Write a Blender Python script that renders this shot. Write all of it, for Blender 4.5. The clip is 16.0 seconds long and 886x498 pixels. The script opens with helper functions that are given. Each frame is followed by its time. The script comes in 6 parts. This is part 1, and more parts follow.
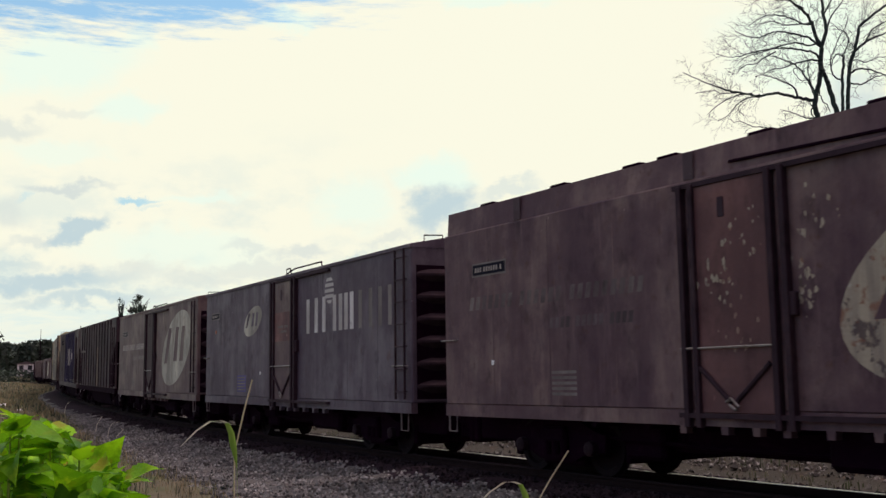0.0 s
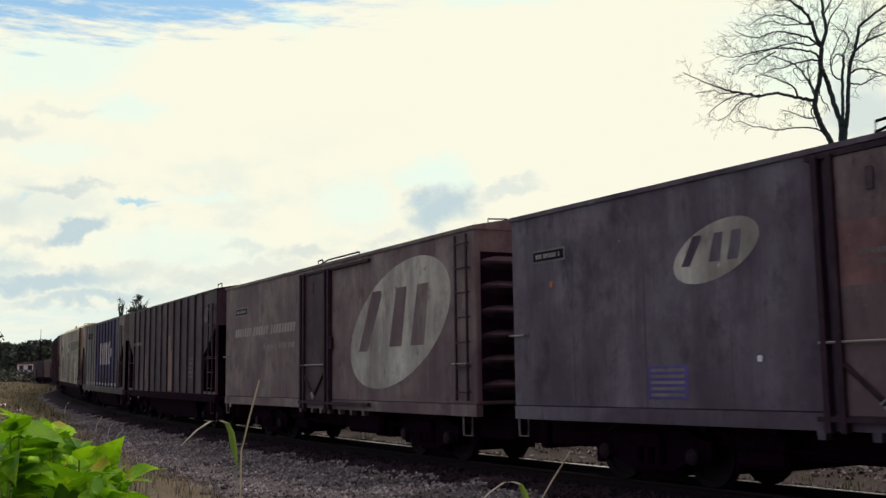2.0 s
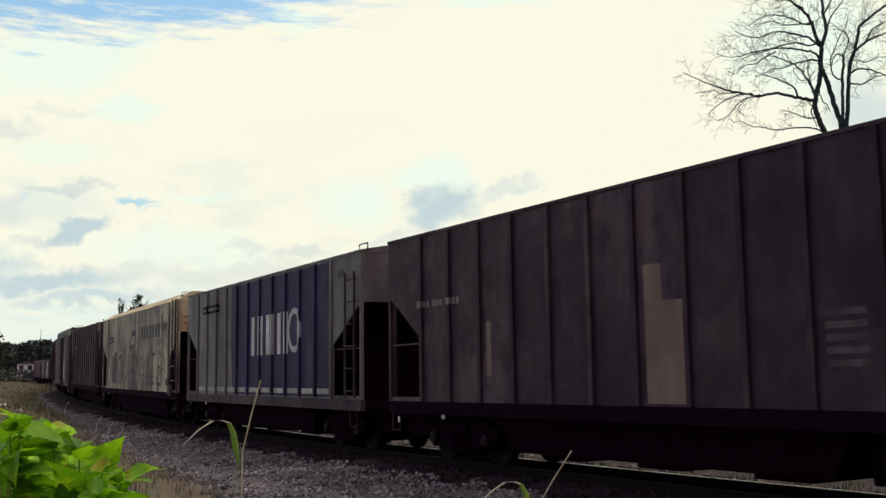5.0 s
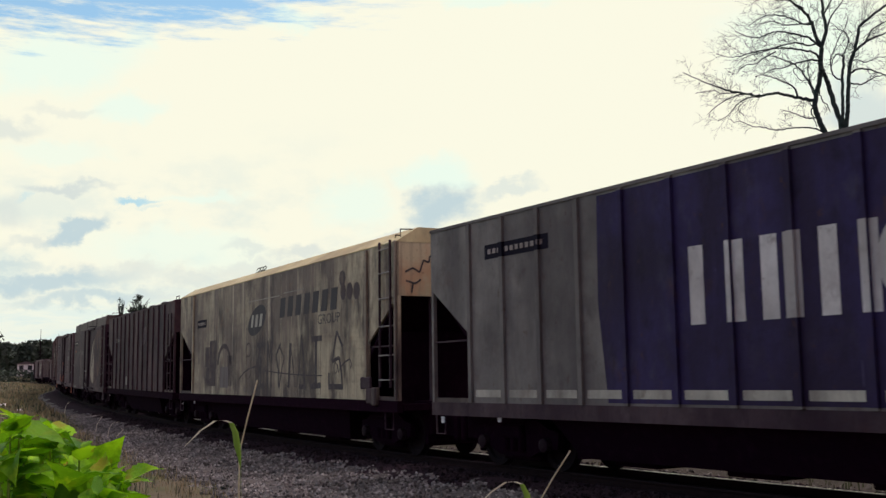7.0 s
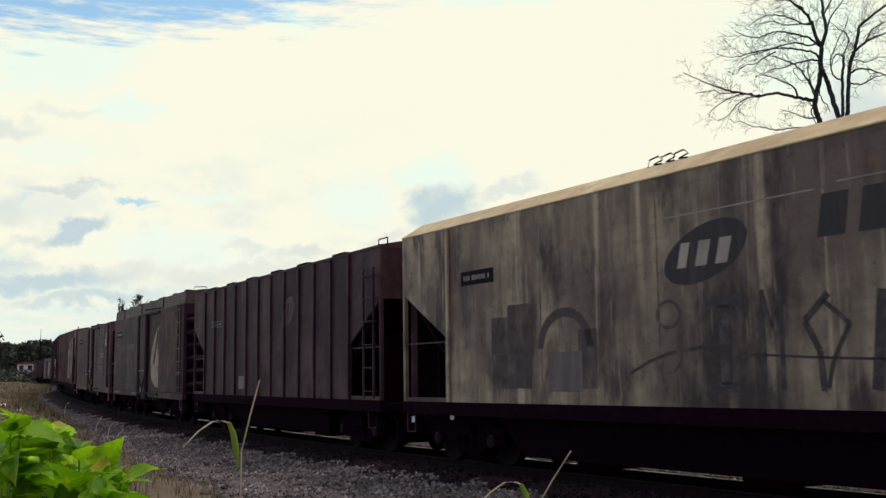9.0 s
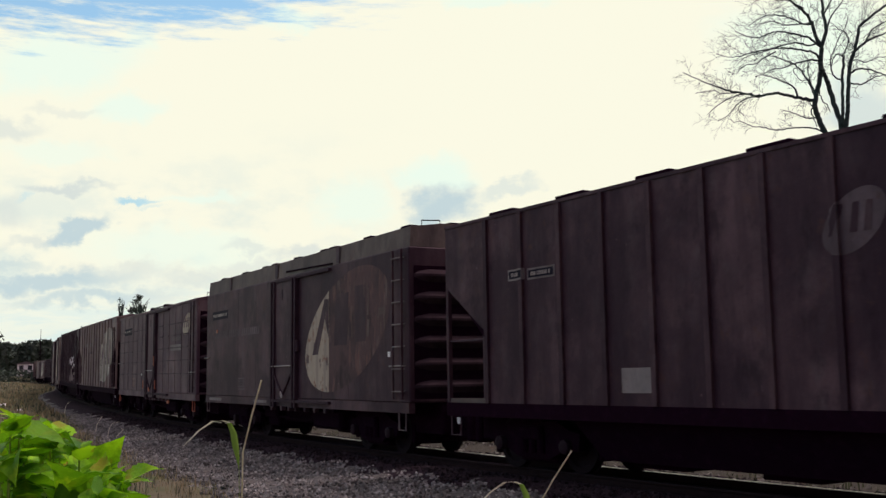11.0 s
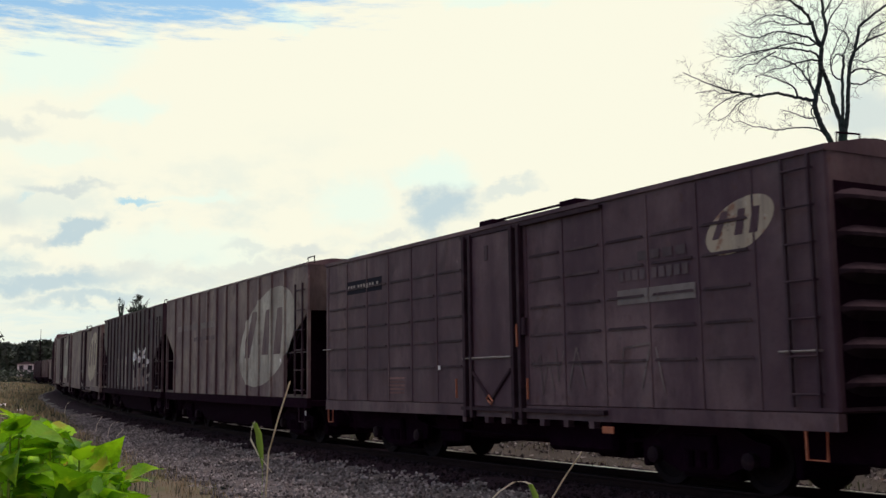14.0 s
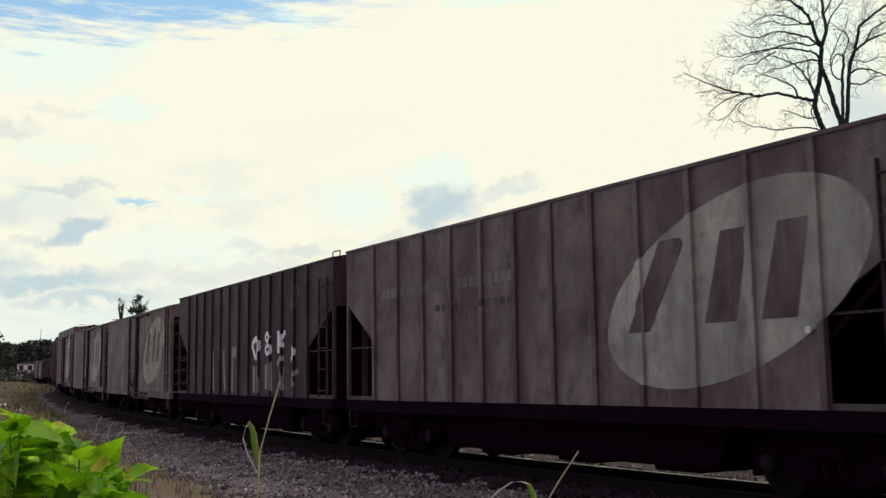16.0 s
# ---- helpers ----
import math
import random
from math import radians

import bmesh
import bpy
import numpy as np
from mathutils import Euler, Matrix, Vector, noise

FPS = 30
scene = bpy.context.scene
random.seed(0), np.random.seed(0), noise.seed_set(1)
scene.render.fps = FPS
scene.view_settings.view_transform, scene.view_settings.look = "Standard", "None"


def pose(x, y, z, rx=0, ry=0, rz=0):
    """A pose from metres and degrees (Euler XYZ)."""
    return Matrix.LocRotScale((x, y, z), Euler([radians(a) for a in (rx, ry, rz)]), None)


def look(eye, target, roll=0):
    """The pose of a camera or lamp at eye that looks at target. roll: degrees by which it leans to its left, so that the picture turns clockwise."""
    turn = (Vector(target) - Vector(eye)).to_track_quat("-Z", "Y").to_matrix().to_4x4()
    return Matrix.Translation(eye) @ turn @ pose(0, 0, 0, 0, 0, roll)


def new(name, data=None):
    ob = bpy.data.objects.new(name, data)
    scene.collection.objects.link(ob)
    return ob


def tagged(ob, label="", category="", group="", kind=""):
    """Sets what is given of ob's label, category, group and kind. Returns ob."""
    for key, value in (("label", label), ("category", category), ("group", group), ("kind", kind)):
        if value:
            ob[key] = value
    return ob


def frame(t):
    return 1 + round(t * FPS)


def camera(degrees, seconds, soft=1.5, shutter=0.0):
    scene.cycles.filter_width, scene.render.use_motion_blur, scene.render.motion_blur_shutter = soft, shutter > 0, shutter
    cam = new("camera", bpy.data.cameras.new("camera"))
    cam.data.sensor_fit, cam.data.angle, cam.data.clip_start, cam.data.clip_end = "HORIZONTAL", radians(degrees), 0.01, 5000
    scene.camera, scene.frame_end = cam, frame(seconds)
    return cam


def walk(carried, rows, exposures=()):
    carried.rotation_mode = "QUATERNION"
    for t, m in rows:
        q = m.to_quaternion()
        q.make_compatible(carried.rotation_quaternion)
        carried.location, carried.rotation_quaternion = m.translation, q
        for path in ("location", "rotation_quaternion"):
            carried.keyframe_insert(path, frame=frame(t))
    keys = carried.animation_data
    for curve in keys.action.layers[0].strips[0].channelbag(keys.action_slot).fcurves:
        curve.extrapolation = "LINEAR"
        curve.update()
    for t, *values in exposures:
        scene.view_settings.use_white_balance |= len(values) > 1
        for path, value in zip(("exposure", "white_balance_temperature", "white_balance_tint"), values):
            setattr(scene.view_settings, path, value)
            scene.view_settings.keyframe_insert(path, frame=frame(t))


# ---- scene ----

# ---------------------------------------------------------------- track line
# centre line of the track: distance s along it, in the sense of travel
STEP = 0.5
CS = np.arange(-420.0, 170.01, STEP)


def track_line():
    far = np.clip(-CS / 0.95, 0, 70) / 100
    bend = np.where(CS > -66.5, 0.00396 - 0.00957 * far + 0.00909 * far * far, np.where(CS > -100, 0.003, np.where(CS > -208, -0.0015, 0.006))) / 0.95
    grade = np.where(CS > -66.5, 0.00847 + 0.03108 * np.minimum(CS / 0.95, 0) / 100, -0.00073)
    grade = np.where(CS > 20, 0.0, grade)

    def integral(v):
        return np.concatenate([[0], np.cumsum((v[1:] + v[:-1]) / 2 * STEP)])
    zero = int(np.argmin(abs(CS)))
    turn = integral(bend)
    turn = turn - turn[zero] - 1.02083
    x, y, z = integral(np.cos(turn)), integral(np.sin(turn)), integral(grade)
    return x - x[zero] + 4.4907, y - y[zero] + 13.5772, z - z[zero], turn


CX, CY, CZ, CT = track_line()


def on_track(s, o=0.0, h=0.0):
    """A point at s along the track, o metres to the camera's side of its middle, h above the rail heads."""
    x, y, z, a = (float(np.interp(s, CS, c)) for c in (CX, CY, CZ, CT))
    return Vector((x + math.sin(a) * o, y - math.cos(a) * o, z + h))


def beside(x, y):
    """s and o for points of the plan."""
    x, y = np.asarray(x, float).ravel(), np.asarray(y, float).ravel()
    s, o = np.empty(len(x)), np.empty(len(x))
    for i in range(0, len(x), 4000):
        dx, dy = x[i:i + 4000, None] - CX[None], y[i:i + 4000, None] - CY[None]
        j = np.argmin(dx * dx + dy * dy, axis=1)
        k = np.arange(len(j))
        o[i:i + 4000] = dx[k, j] * np.sin(CT[j]) - dy[k, j] * np.cos(CT[j])
        s[i:i + 4000] = CS[j] + dx[k, j] * np.cos(CT[j]) + dy[k, j] * np.sin(CT[j])
    return s, o


def train_s(place, t):
    """Where the point of the train that is at `place` at 8 s stands at t."""
    return place + 8.17 * (t - 8) - 0.01691 * (t - 8) ** 2


# ---------------------------------------------------------------- camera
cam = camera(45.64, 16.0, soft=1.45, shutter=0.12)
eye = pose(0, 0, 1.444, 96.641, 0, 0) @ pose(0, 0, 0, 0, 0, -0.618)
walk(cam, [(0, eye), (16.0, eye)], exposures=[(0, 0.0, 6500, 42), (16.0, 0.0, 6500, 42)])

# ---------------------------------------------------------------- sky and sun
SUN_TURN, SUN_HIGH = radians(72), radians(58)   # clockwise from +y


def build_world():
    w = bpy.data.worlds.new("sky")
    scene.world = w
    w.use_nodes = True
    nt = w.node_tree
    nt.nodes.clear()
    N = nt.nodes.new

    def link(a, b):
        nt.links.new(a, b)

    def mathn(op, a, b=None, c=None):
        n = N("ShaderNodeMath")
        n.operation = op
        for k, v in enumerate((a, b, c)):
            if v is None:
                continue
            if isinstance(v, (int, float)):
                n.inputs[k].default_value = v
            else:
                link(v, n.inputs[k])
        return n.outputs[0]

    def smooth(v, lo, hi):
        n = N("ShaderNodeMapRange")
        n.interpolation_type = "SMOOTHSTEP"
        link(v, n.inputs[0])
        n.inputs[1].default_value, n.inputs[2].default_value = lo, hi
        return n.outputs[0]

    def mix(fac, a, b):
        n = N("ShaderNodeMix")
        n.data_type = "RGBA"
        if isinstance(fac, (int, float)):
            n.inputs[0].default_value = fac
        else:
            link(fac, n.inputs[0])
        for k, v in ((6, a), (7, b)):
            if isinstance(v, tuple):
                n.inputs[k].default_value = (*v, 1)
            else:
                link(v, n.inputs[k])
        return n.outputs[2]

    def tinted(v, colour):
        n = N("ShaderNodeVectorMath")
        n.operation = "MULTIPLY"
        link(v, n.inputs[0])
        n.inputs[1].default_value = colour
        return n.outputs[0]

    def cloud(scale, detail, rough, sx, sy, sz, seed):
        m = N("ShaderNodeMapping")
        m.inputs["Scale"].default_value = (sx, sy, sz)
        m.inputs["Location"].default_value = seed
        link(tc.outputs["Generated"], m.inputs[0])
        n = N("ShaderNodeTexNoise")
        n.inputs["Scale"].default_value = scale
        n.inputs["Detail"].default_value = detail
        n.inputs["Roughness"].default_value = rough
        link(m.outputs[0], n.inputs["Vector"])
        return n.outputs[0]

    tc = N("ShaderNodeTexCoord")
    xyz = N("ShaderNodeSeparateXYZ")
    link(tc.outputs["Generated"], xyz.inputs[0])
    px, py, pz = xyz.outputs
    sky = N("ShaderNodeTexSky")
    sky.sky_type = "NISHITA"
    sky.sun_disc = False
    sky.sun_elevation, sky.sun_rotation = SUN_HIGH, SUN_TURN
    sky.dust_density, sky.ozone_density = 1.5, 1.5
    big = cloud(8.5, 7, 0.55, 1, 1, 2.6, (0.35, 0.1, 0.42))
    fine = cloud(22.0, 9, 0.60, 1, 1, 1.5, (1.7, 0.4, 0.2))
    curl = cloud(30.0, 8, 0.58, 1, 1, 1.3, (4.1, 2.2, 0.9))
    streak = cloud(17.0, 8, 0.62, 1, 1, 6.5, (0.2, 2.4, 1.2))
    # slopes across and up, over the half of the sky that lies ahead
    ahead = mathn("MAXIMUM", py, 0.2)
    across = mathn("ADD", mathn("DIVIDE", px, ahead), mathn("MULTIPLY", mathn("SUBTRACT", fine, 0.5), 0.075))
    rise = mathn("ADD", mathn("DIVIDE", pz, ahead), mathn("MULTIPLY", mathn("SUBTRACT", curl, 0.5), 0.050))

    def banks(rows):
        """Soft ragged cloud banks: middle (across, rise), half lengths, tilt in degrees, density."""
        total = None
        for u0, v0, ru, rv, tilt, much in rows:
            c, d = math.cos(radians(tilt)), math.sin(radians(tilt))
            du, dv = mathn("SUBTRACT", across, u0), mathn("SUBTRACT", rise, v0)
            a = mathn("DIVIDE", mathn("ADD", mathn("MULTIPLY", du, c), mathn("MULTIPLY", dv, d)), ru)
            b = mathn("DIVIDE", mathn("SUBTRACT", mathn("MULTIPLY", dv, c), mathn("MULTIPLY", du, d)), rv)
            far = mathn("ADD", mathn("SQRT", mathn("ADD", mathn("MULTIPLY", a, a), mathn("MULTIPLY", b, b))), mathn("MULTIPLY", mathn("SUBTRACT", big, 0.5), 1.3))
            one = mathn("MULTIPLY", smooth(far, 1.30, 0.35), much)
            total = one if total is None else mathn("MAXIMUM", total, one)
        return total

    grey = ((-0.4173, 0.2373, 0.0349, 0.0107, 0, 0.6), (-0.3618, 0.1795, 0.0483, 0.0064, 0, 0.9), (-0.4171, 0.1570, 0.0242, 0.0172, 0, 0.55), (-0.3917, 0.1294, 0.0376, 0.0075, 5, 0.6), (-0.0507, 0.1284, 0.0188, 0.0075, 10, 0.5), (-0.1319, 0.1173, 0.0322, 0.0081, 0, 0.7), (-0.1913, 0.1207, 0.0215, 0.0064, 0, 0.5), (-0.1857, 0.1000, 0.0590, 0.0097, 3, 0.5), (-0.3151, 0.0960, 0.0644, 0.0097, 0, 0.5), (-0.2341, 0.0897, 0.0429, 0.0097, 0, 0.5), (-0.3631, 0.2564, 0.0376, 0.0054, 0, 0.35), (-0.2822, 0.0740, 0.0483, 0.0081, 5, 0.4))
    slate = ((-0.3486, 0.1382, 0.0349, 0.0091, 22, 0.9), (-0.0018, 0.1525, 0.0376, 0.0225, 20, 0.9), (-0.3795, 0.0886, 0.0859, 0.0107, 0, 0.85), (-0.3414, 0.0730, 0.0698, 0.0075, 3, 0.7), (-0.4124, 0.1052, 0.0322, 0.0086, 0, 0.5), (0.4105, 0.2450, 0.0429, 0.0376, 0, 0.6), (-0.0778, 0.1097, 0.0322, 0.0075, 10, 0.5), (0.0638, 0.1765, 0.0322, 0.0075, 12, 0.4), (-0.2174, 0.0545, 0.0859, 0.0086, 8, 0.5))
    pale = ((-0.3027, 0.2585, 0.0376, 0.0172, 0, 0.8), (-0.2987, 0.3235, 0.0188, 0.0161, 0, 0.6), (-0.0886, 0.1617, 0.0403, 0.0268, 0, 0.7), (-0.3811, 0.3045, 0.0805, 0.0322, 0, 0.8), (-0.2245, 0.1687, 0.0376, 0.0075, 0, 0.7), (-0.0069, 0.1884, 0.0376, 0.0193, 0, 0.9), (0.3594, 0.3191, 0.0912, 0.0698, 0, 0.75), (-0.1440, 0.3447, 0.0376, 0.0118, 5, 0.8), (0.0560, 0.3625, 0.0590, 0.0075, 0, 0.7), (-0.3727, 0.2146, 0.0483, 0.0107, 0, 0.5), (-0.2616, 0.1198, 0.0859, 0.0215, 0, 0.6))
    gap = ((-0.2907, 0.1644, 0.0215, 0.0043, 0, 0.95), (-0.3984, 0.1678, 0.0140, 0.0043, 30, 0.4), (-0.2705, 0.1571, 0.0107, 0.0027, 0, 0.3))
    # veil of bright cloud; blue shows through high up on one side and in a few small gaps
    reach = mathn("ADD", mathn("SUBTRACT", pz, mathn("MULTIPLY", px, 0.16)), mathn("MULTIPLY", mathn("SUBTRACT", streak, 0.5), 0.13))
    high = mathn("MULTIPLY", mathn("MULTIPLY", smooth(reach, 0.336, 0.378), smooth(px, 0.02, -0.12)), smooth(pz, 0.66, 0.46))
    blue_show = mathn("MINIMUM", mathn("MULTIPLY", high, 0.95), 0.92)
    body = mix(smooth(pz, 0.36, 0.60), (0.835, 1.005, 0.690), (0.86, 0.93, 0.74))
    left = smooth(px, 0.10, -0.20)
    puff = mathn("MULTIPLY", mathn("MULTIPLY", smooth(mathn("ADD", mathn("MULTIPLY", big, 0.6), mathn("MULTIPLY", fine, 0.4)), 0.46, 0.62), left), smooth(pz, 0.26, 0.12))
    body = mix(mathn("MULTIPLY", puff, 0.60), body, (0.585, 0.84, 0.67))
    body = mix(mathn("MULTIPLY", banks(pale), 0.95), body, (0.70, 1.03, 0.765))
    haze = mathn("MULTIPLY", smooth(pz, 0.115, 0.03), mathn("ADD", 0.35, mathn("MULTIPLY", smooth(streak, 0.40, 0.60), 0.5)))
    body = mix(haze, body, (0.60, 0.90, 0.735))
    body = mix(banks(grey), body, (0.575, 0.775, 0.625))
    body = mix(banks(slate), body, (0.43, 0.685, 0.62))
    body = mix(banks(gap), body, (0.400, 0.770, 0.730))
    behind = smooth(py, 0.25, -0.35)
    body = mix(behind, body, (0.465, 0.400, 0.420))
    b1, b2 = N("ShaderNodeBackground"), N("ShaderNodeBackground")
    link(tinted(sky.outputs[0], (0.80, 1.42, 1.16)), b1.inputs[0])
    b1.inputs[1].default_value = 0.15
    link(body, b2.inputs[0])
    b2.inputs[1].default_value = 1.0
    ms = N("ShaderNodeMixShader")
    link(mathn("SUBTRACT", 1.0, blue_show), ms.inputs[0])
    link(b1.outputs[0], ms.inputs[1])
    link(b2.outputs[0], ms.inputs[2])
    out = N("ShaderNodeOutputWorld")
    link(ms.outputs[0], out.inputs[0])


build_world()
sun = new("sun", bpy.data.lights.new("sun", "SUN"))
sun.data.energy, sun.data.angle, sun.data.color = 1.5, radians(11), (1.0, 0.93, 0.80)
sun.matrix_world = look((math.sin(SUN_TURN) * math.cos(SUN_HIGH) * 100, math.cos(SUN_TURN) * math.cos(SUN_HIGH) * 100, math.sin(SUN_HIGH) * 100), (0, 0, 0))


# ---------------------------------------------------------------- materials
def material(name, base, rough=0.7, metal=0.0, layers=(), bump=0.0, bump_scale=30.0, random_value=0.0, translucent=0.0, spec=0.5, each=0.0):
    """layers: (colour, noise scale, stretch xyz, low, high, amount), mixed over the base one after another."""
    m = bpy.data.materials.new(name)
    m.use_nodes = True
    nt = m.node_tree
    nt.nodes.clear()
    N = nt.nodes.new
    out, bs = N("ShaderNodeOutputMaterial"), N("ShaderNodeBsdfPrincipled")
    bs.inputs["Roughness"].default_value, bs.inputs["Metallic"].default_value = rough, metal
    bs.inputs["Specular IOR Level"].default_value = spec
    tc = N("ShaderNodeTexCoord")
    info = N("ShaderNodeObjectInfo")
    shift = N("ShaderNodeVectorMath")
    shift.operation = "MULTIPLY_ADD"
    nt.links.new(info.outputs["Random"], shift.inputs[0])
    shift.inputs[1].default_value = (37, 11, 5)
    nt.links.new(tc.outputs["Object"], shift.inputs[2])
    col = None
    for colour, scale, stretch, lo, hi, amount in layers:
        mp, nz, rng, mx = N("ShaderNodeMapping"), N("ShaderNodeTexNoise"), N("ShaderNodeMapRange"), N("ShaderNodeMix")
        mp.inputs["Scale"].default_value = stretch
        nt.links.new(shift.outputs[0], mp.inputs[0])
        nt.links.new(mp.outputs[0], nz.inputs["Vector"])
        nz.inputs["Scale"].default_value, nz.inputs["Detail"].default_value, nz.inputs["Roughness"].default_value = scale, 6, 0.62
        nt.links.new(nz.outputs[0], rng.inputs[0])
        rng.inputs[1].default_value, rng.inputs[2].default_value, rng.inputs[4].default_value = lo, hi, amount
        mx.data_type = "RGBA"
        nt.links.new(rng.outputs[0], mx.inputs[0])
        if col is None:
            mx.inputs[6].default_value = (*base, 1)
        else:
            nt.links.new(col, mx.inputs[6])
        mx.inputs[7].default_value = (*colour, 1)
        col = mx.outputs[2]
    if each:
        hv, rr, rh = N("ShaderNodeHueSaturation"), N("ShaderNodeMapRange"), N("ShaderNodeMapRange")
        nt.links.new(info.outputs["Random"], rr.inputs[0])
        rr.inputs[3].default_value, rr.inputs[4].default_value = 1 - each, 1 + each * 0.4
        rh.inputs[3].default_value, rh.inputs[4].default_value = 0.503, 0.475
        nt.links.new(info.outputs["Random"], rh.inputs[0])
        nt.links.new(rr.outputs[0], hv.inputs["Value"])
        nt.links.new(rh.outputs[0], hv.inputs["Hue"])
        nt.links.new(col, hv.inputs["Color"])
        col = hv.outputs[0]
    if random_value:
        hv, geo, rr = N("ShaderNodeHueSaturation"), N("ShaderNodeNewGeometry"), N("ShaderNodeMapRange")
        nt.links.new(geo.outputs["Random Per Island"], rr.inputs[0])
        rr.inputs[3].default_value, rr.inputs[4].default_value = 1 - random_value, 1 + random_value
        nt.links.new(rr.outputs[0], hv.inputs["Value"])
        if col is None:
            hv.inputs["Color"].default_value = (*base, 1)
        else:
            nt.links.new(col, hv.inputs["Color"])
        col = hv.outputs[0]
    if col is None:
        bs.inputs["Base Color"].default_value = (*base, 1)
    else:
        nt.links.new(col, bs.inputs["Base Color"])
    if bump:
        nz, bp = N("ShaderNodeTexNoise"), N("ShaderNodeBump")
        nt.links.new(shift.outputs[0], nz.inputs["Vector"])
        nz.inputs["Scale"].default_value, nz.inputs["Detail"].default_value = bump_scale, 5
        bp.inputs["Strength"].default_value, bp.inputs["Distance"].default_value = bump, 0.02
        nt.links.new(nz.outputs[0], bp.inputs["Height"])
        nt.links.new(bp.outputs[0], bs.inputs["Normal"])
    last = bs.outputs[0]
    if translucent:
        tr, ms = N("ShaderNodeBsdfTranslucent"), N("ShaderNodeMixShader")
        if col is None:
            tr.inputs[0].default_value = (*base, 1)
        else:
            nt.links.new(col, tr.inputs[0])
        ms.inputs[0].default_value = translucent
        nt.links.new(last, ms.inputs[1])
        nt.links.new(tr.outputs[0], ms.inputs[2])
        last = ms.outputs[0]
    nt.links.new(last, out.inputs[0])
    return m


V = (2.4, 2.4, 0.16)      # runs of dirt down a wall
EVEN = (1, 1, 1)


def paint(name, base, grime, rust=(0.10, 0.045, 0.03), runs=0.75, rough=0.62, pale=0.35, blotch=0.0, chips=0.25):
    light = tuple(min(1, c * 1.8 + 0.015) for c in base)
    bare = tuple(min(1, c * 2.6 + 0.03) for c in base)
    return material(name, base, rough, 0.0, (
        (light, 0.55, (1.2, 1.2, 0.8), 0.44, 0.66, pale), (tuple(0.35 * c + 0.085 for c in base), 2.3, (1, 1, 0.7), 0.52, 0.68, pale), (grime, 0.9, (1.6, 1.6, 0.30), 0.44, 0.66, runs), (grime, 3.2, (1.5, 1.5, 0.35), 0.54, 0.76, runs * 0.45),
        (rust, 2.2, (1, 1, 0.8), 0.58, 0.76, 0.55), (grime, 14, EVEN, 0.55, 0.8, 0.35), (grime, 0.8, EVEN, 0.46, 0.60, blotch), (tuple(c * 0.5 for c in grime), 2.6, (1, 1, 0.6), 0.55, 0.68, blotch), (rust, 5.2, (1, 1, 0.8), 0.62, 0.70, 0.5), (light, 4.0, (1.3, 1.3, 0.15), 0.60, 0.72, blotch * 0.4), (bare, 8.0, (1, 1, 0.6), 0.695, 0.72, chips), (grime, 0.35, EVEN, 0.45, 0.60, 0.55)), 0.2, 18, spec=0.16)


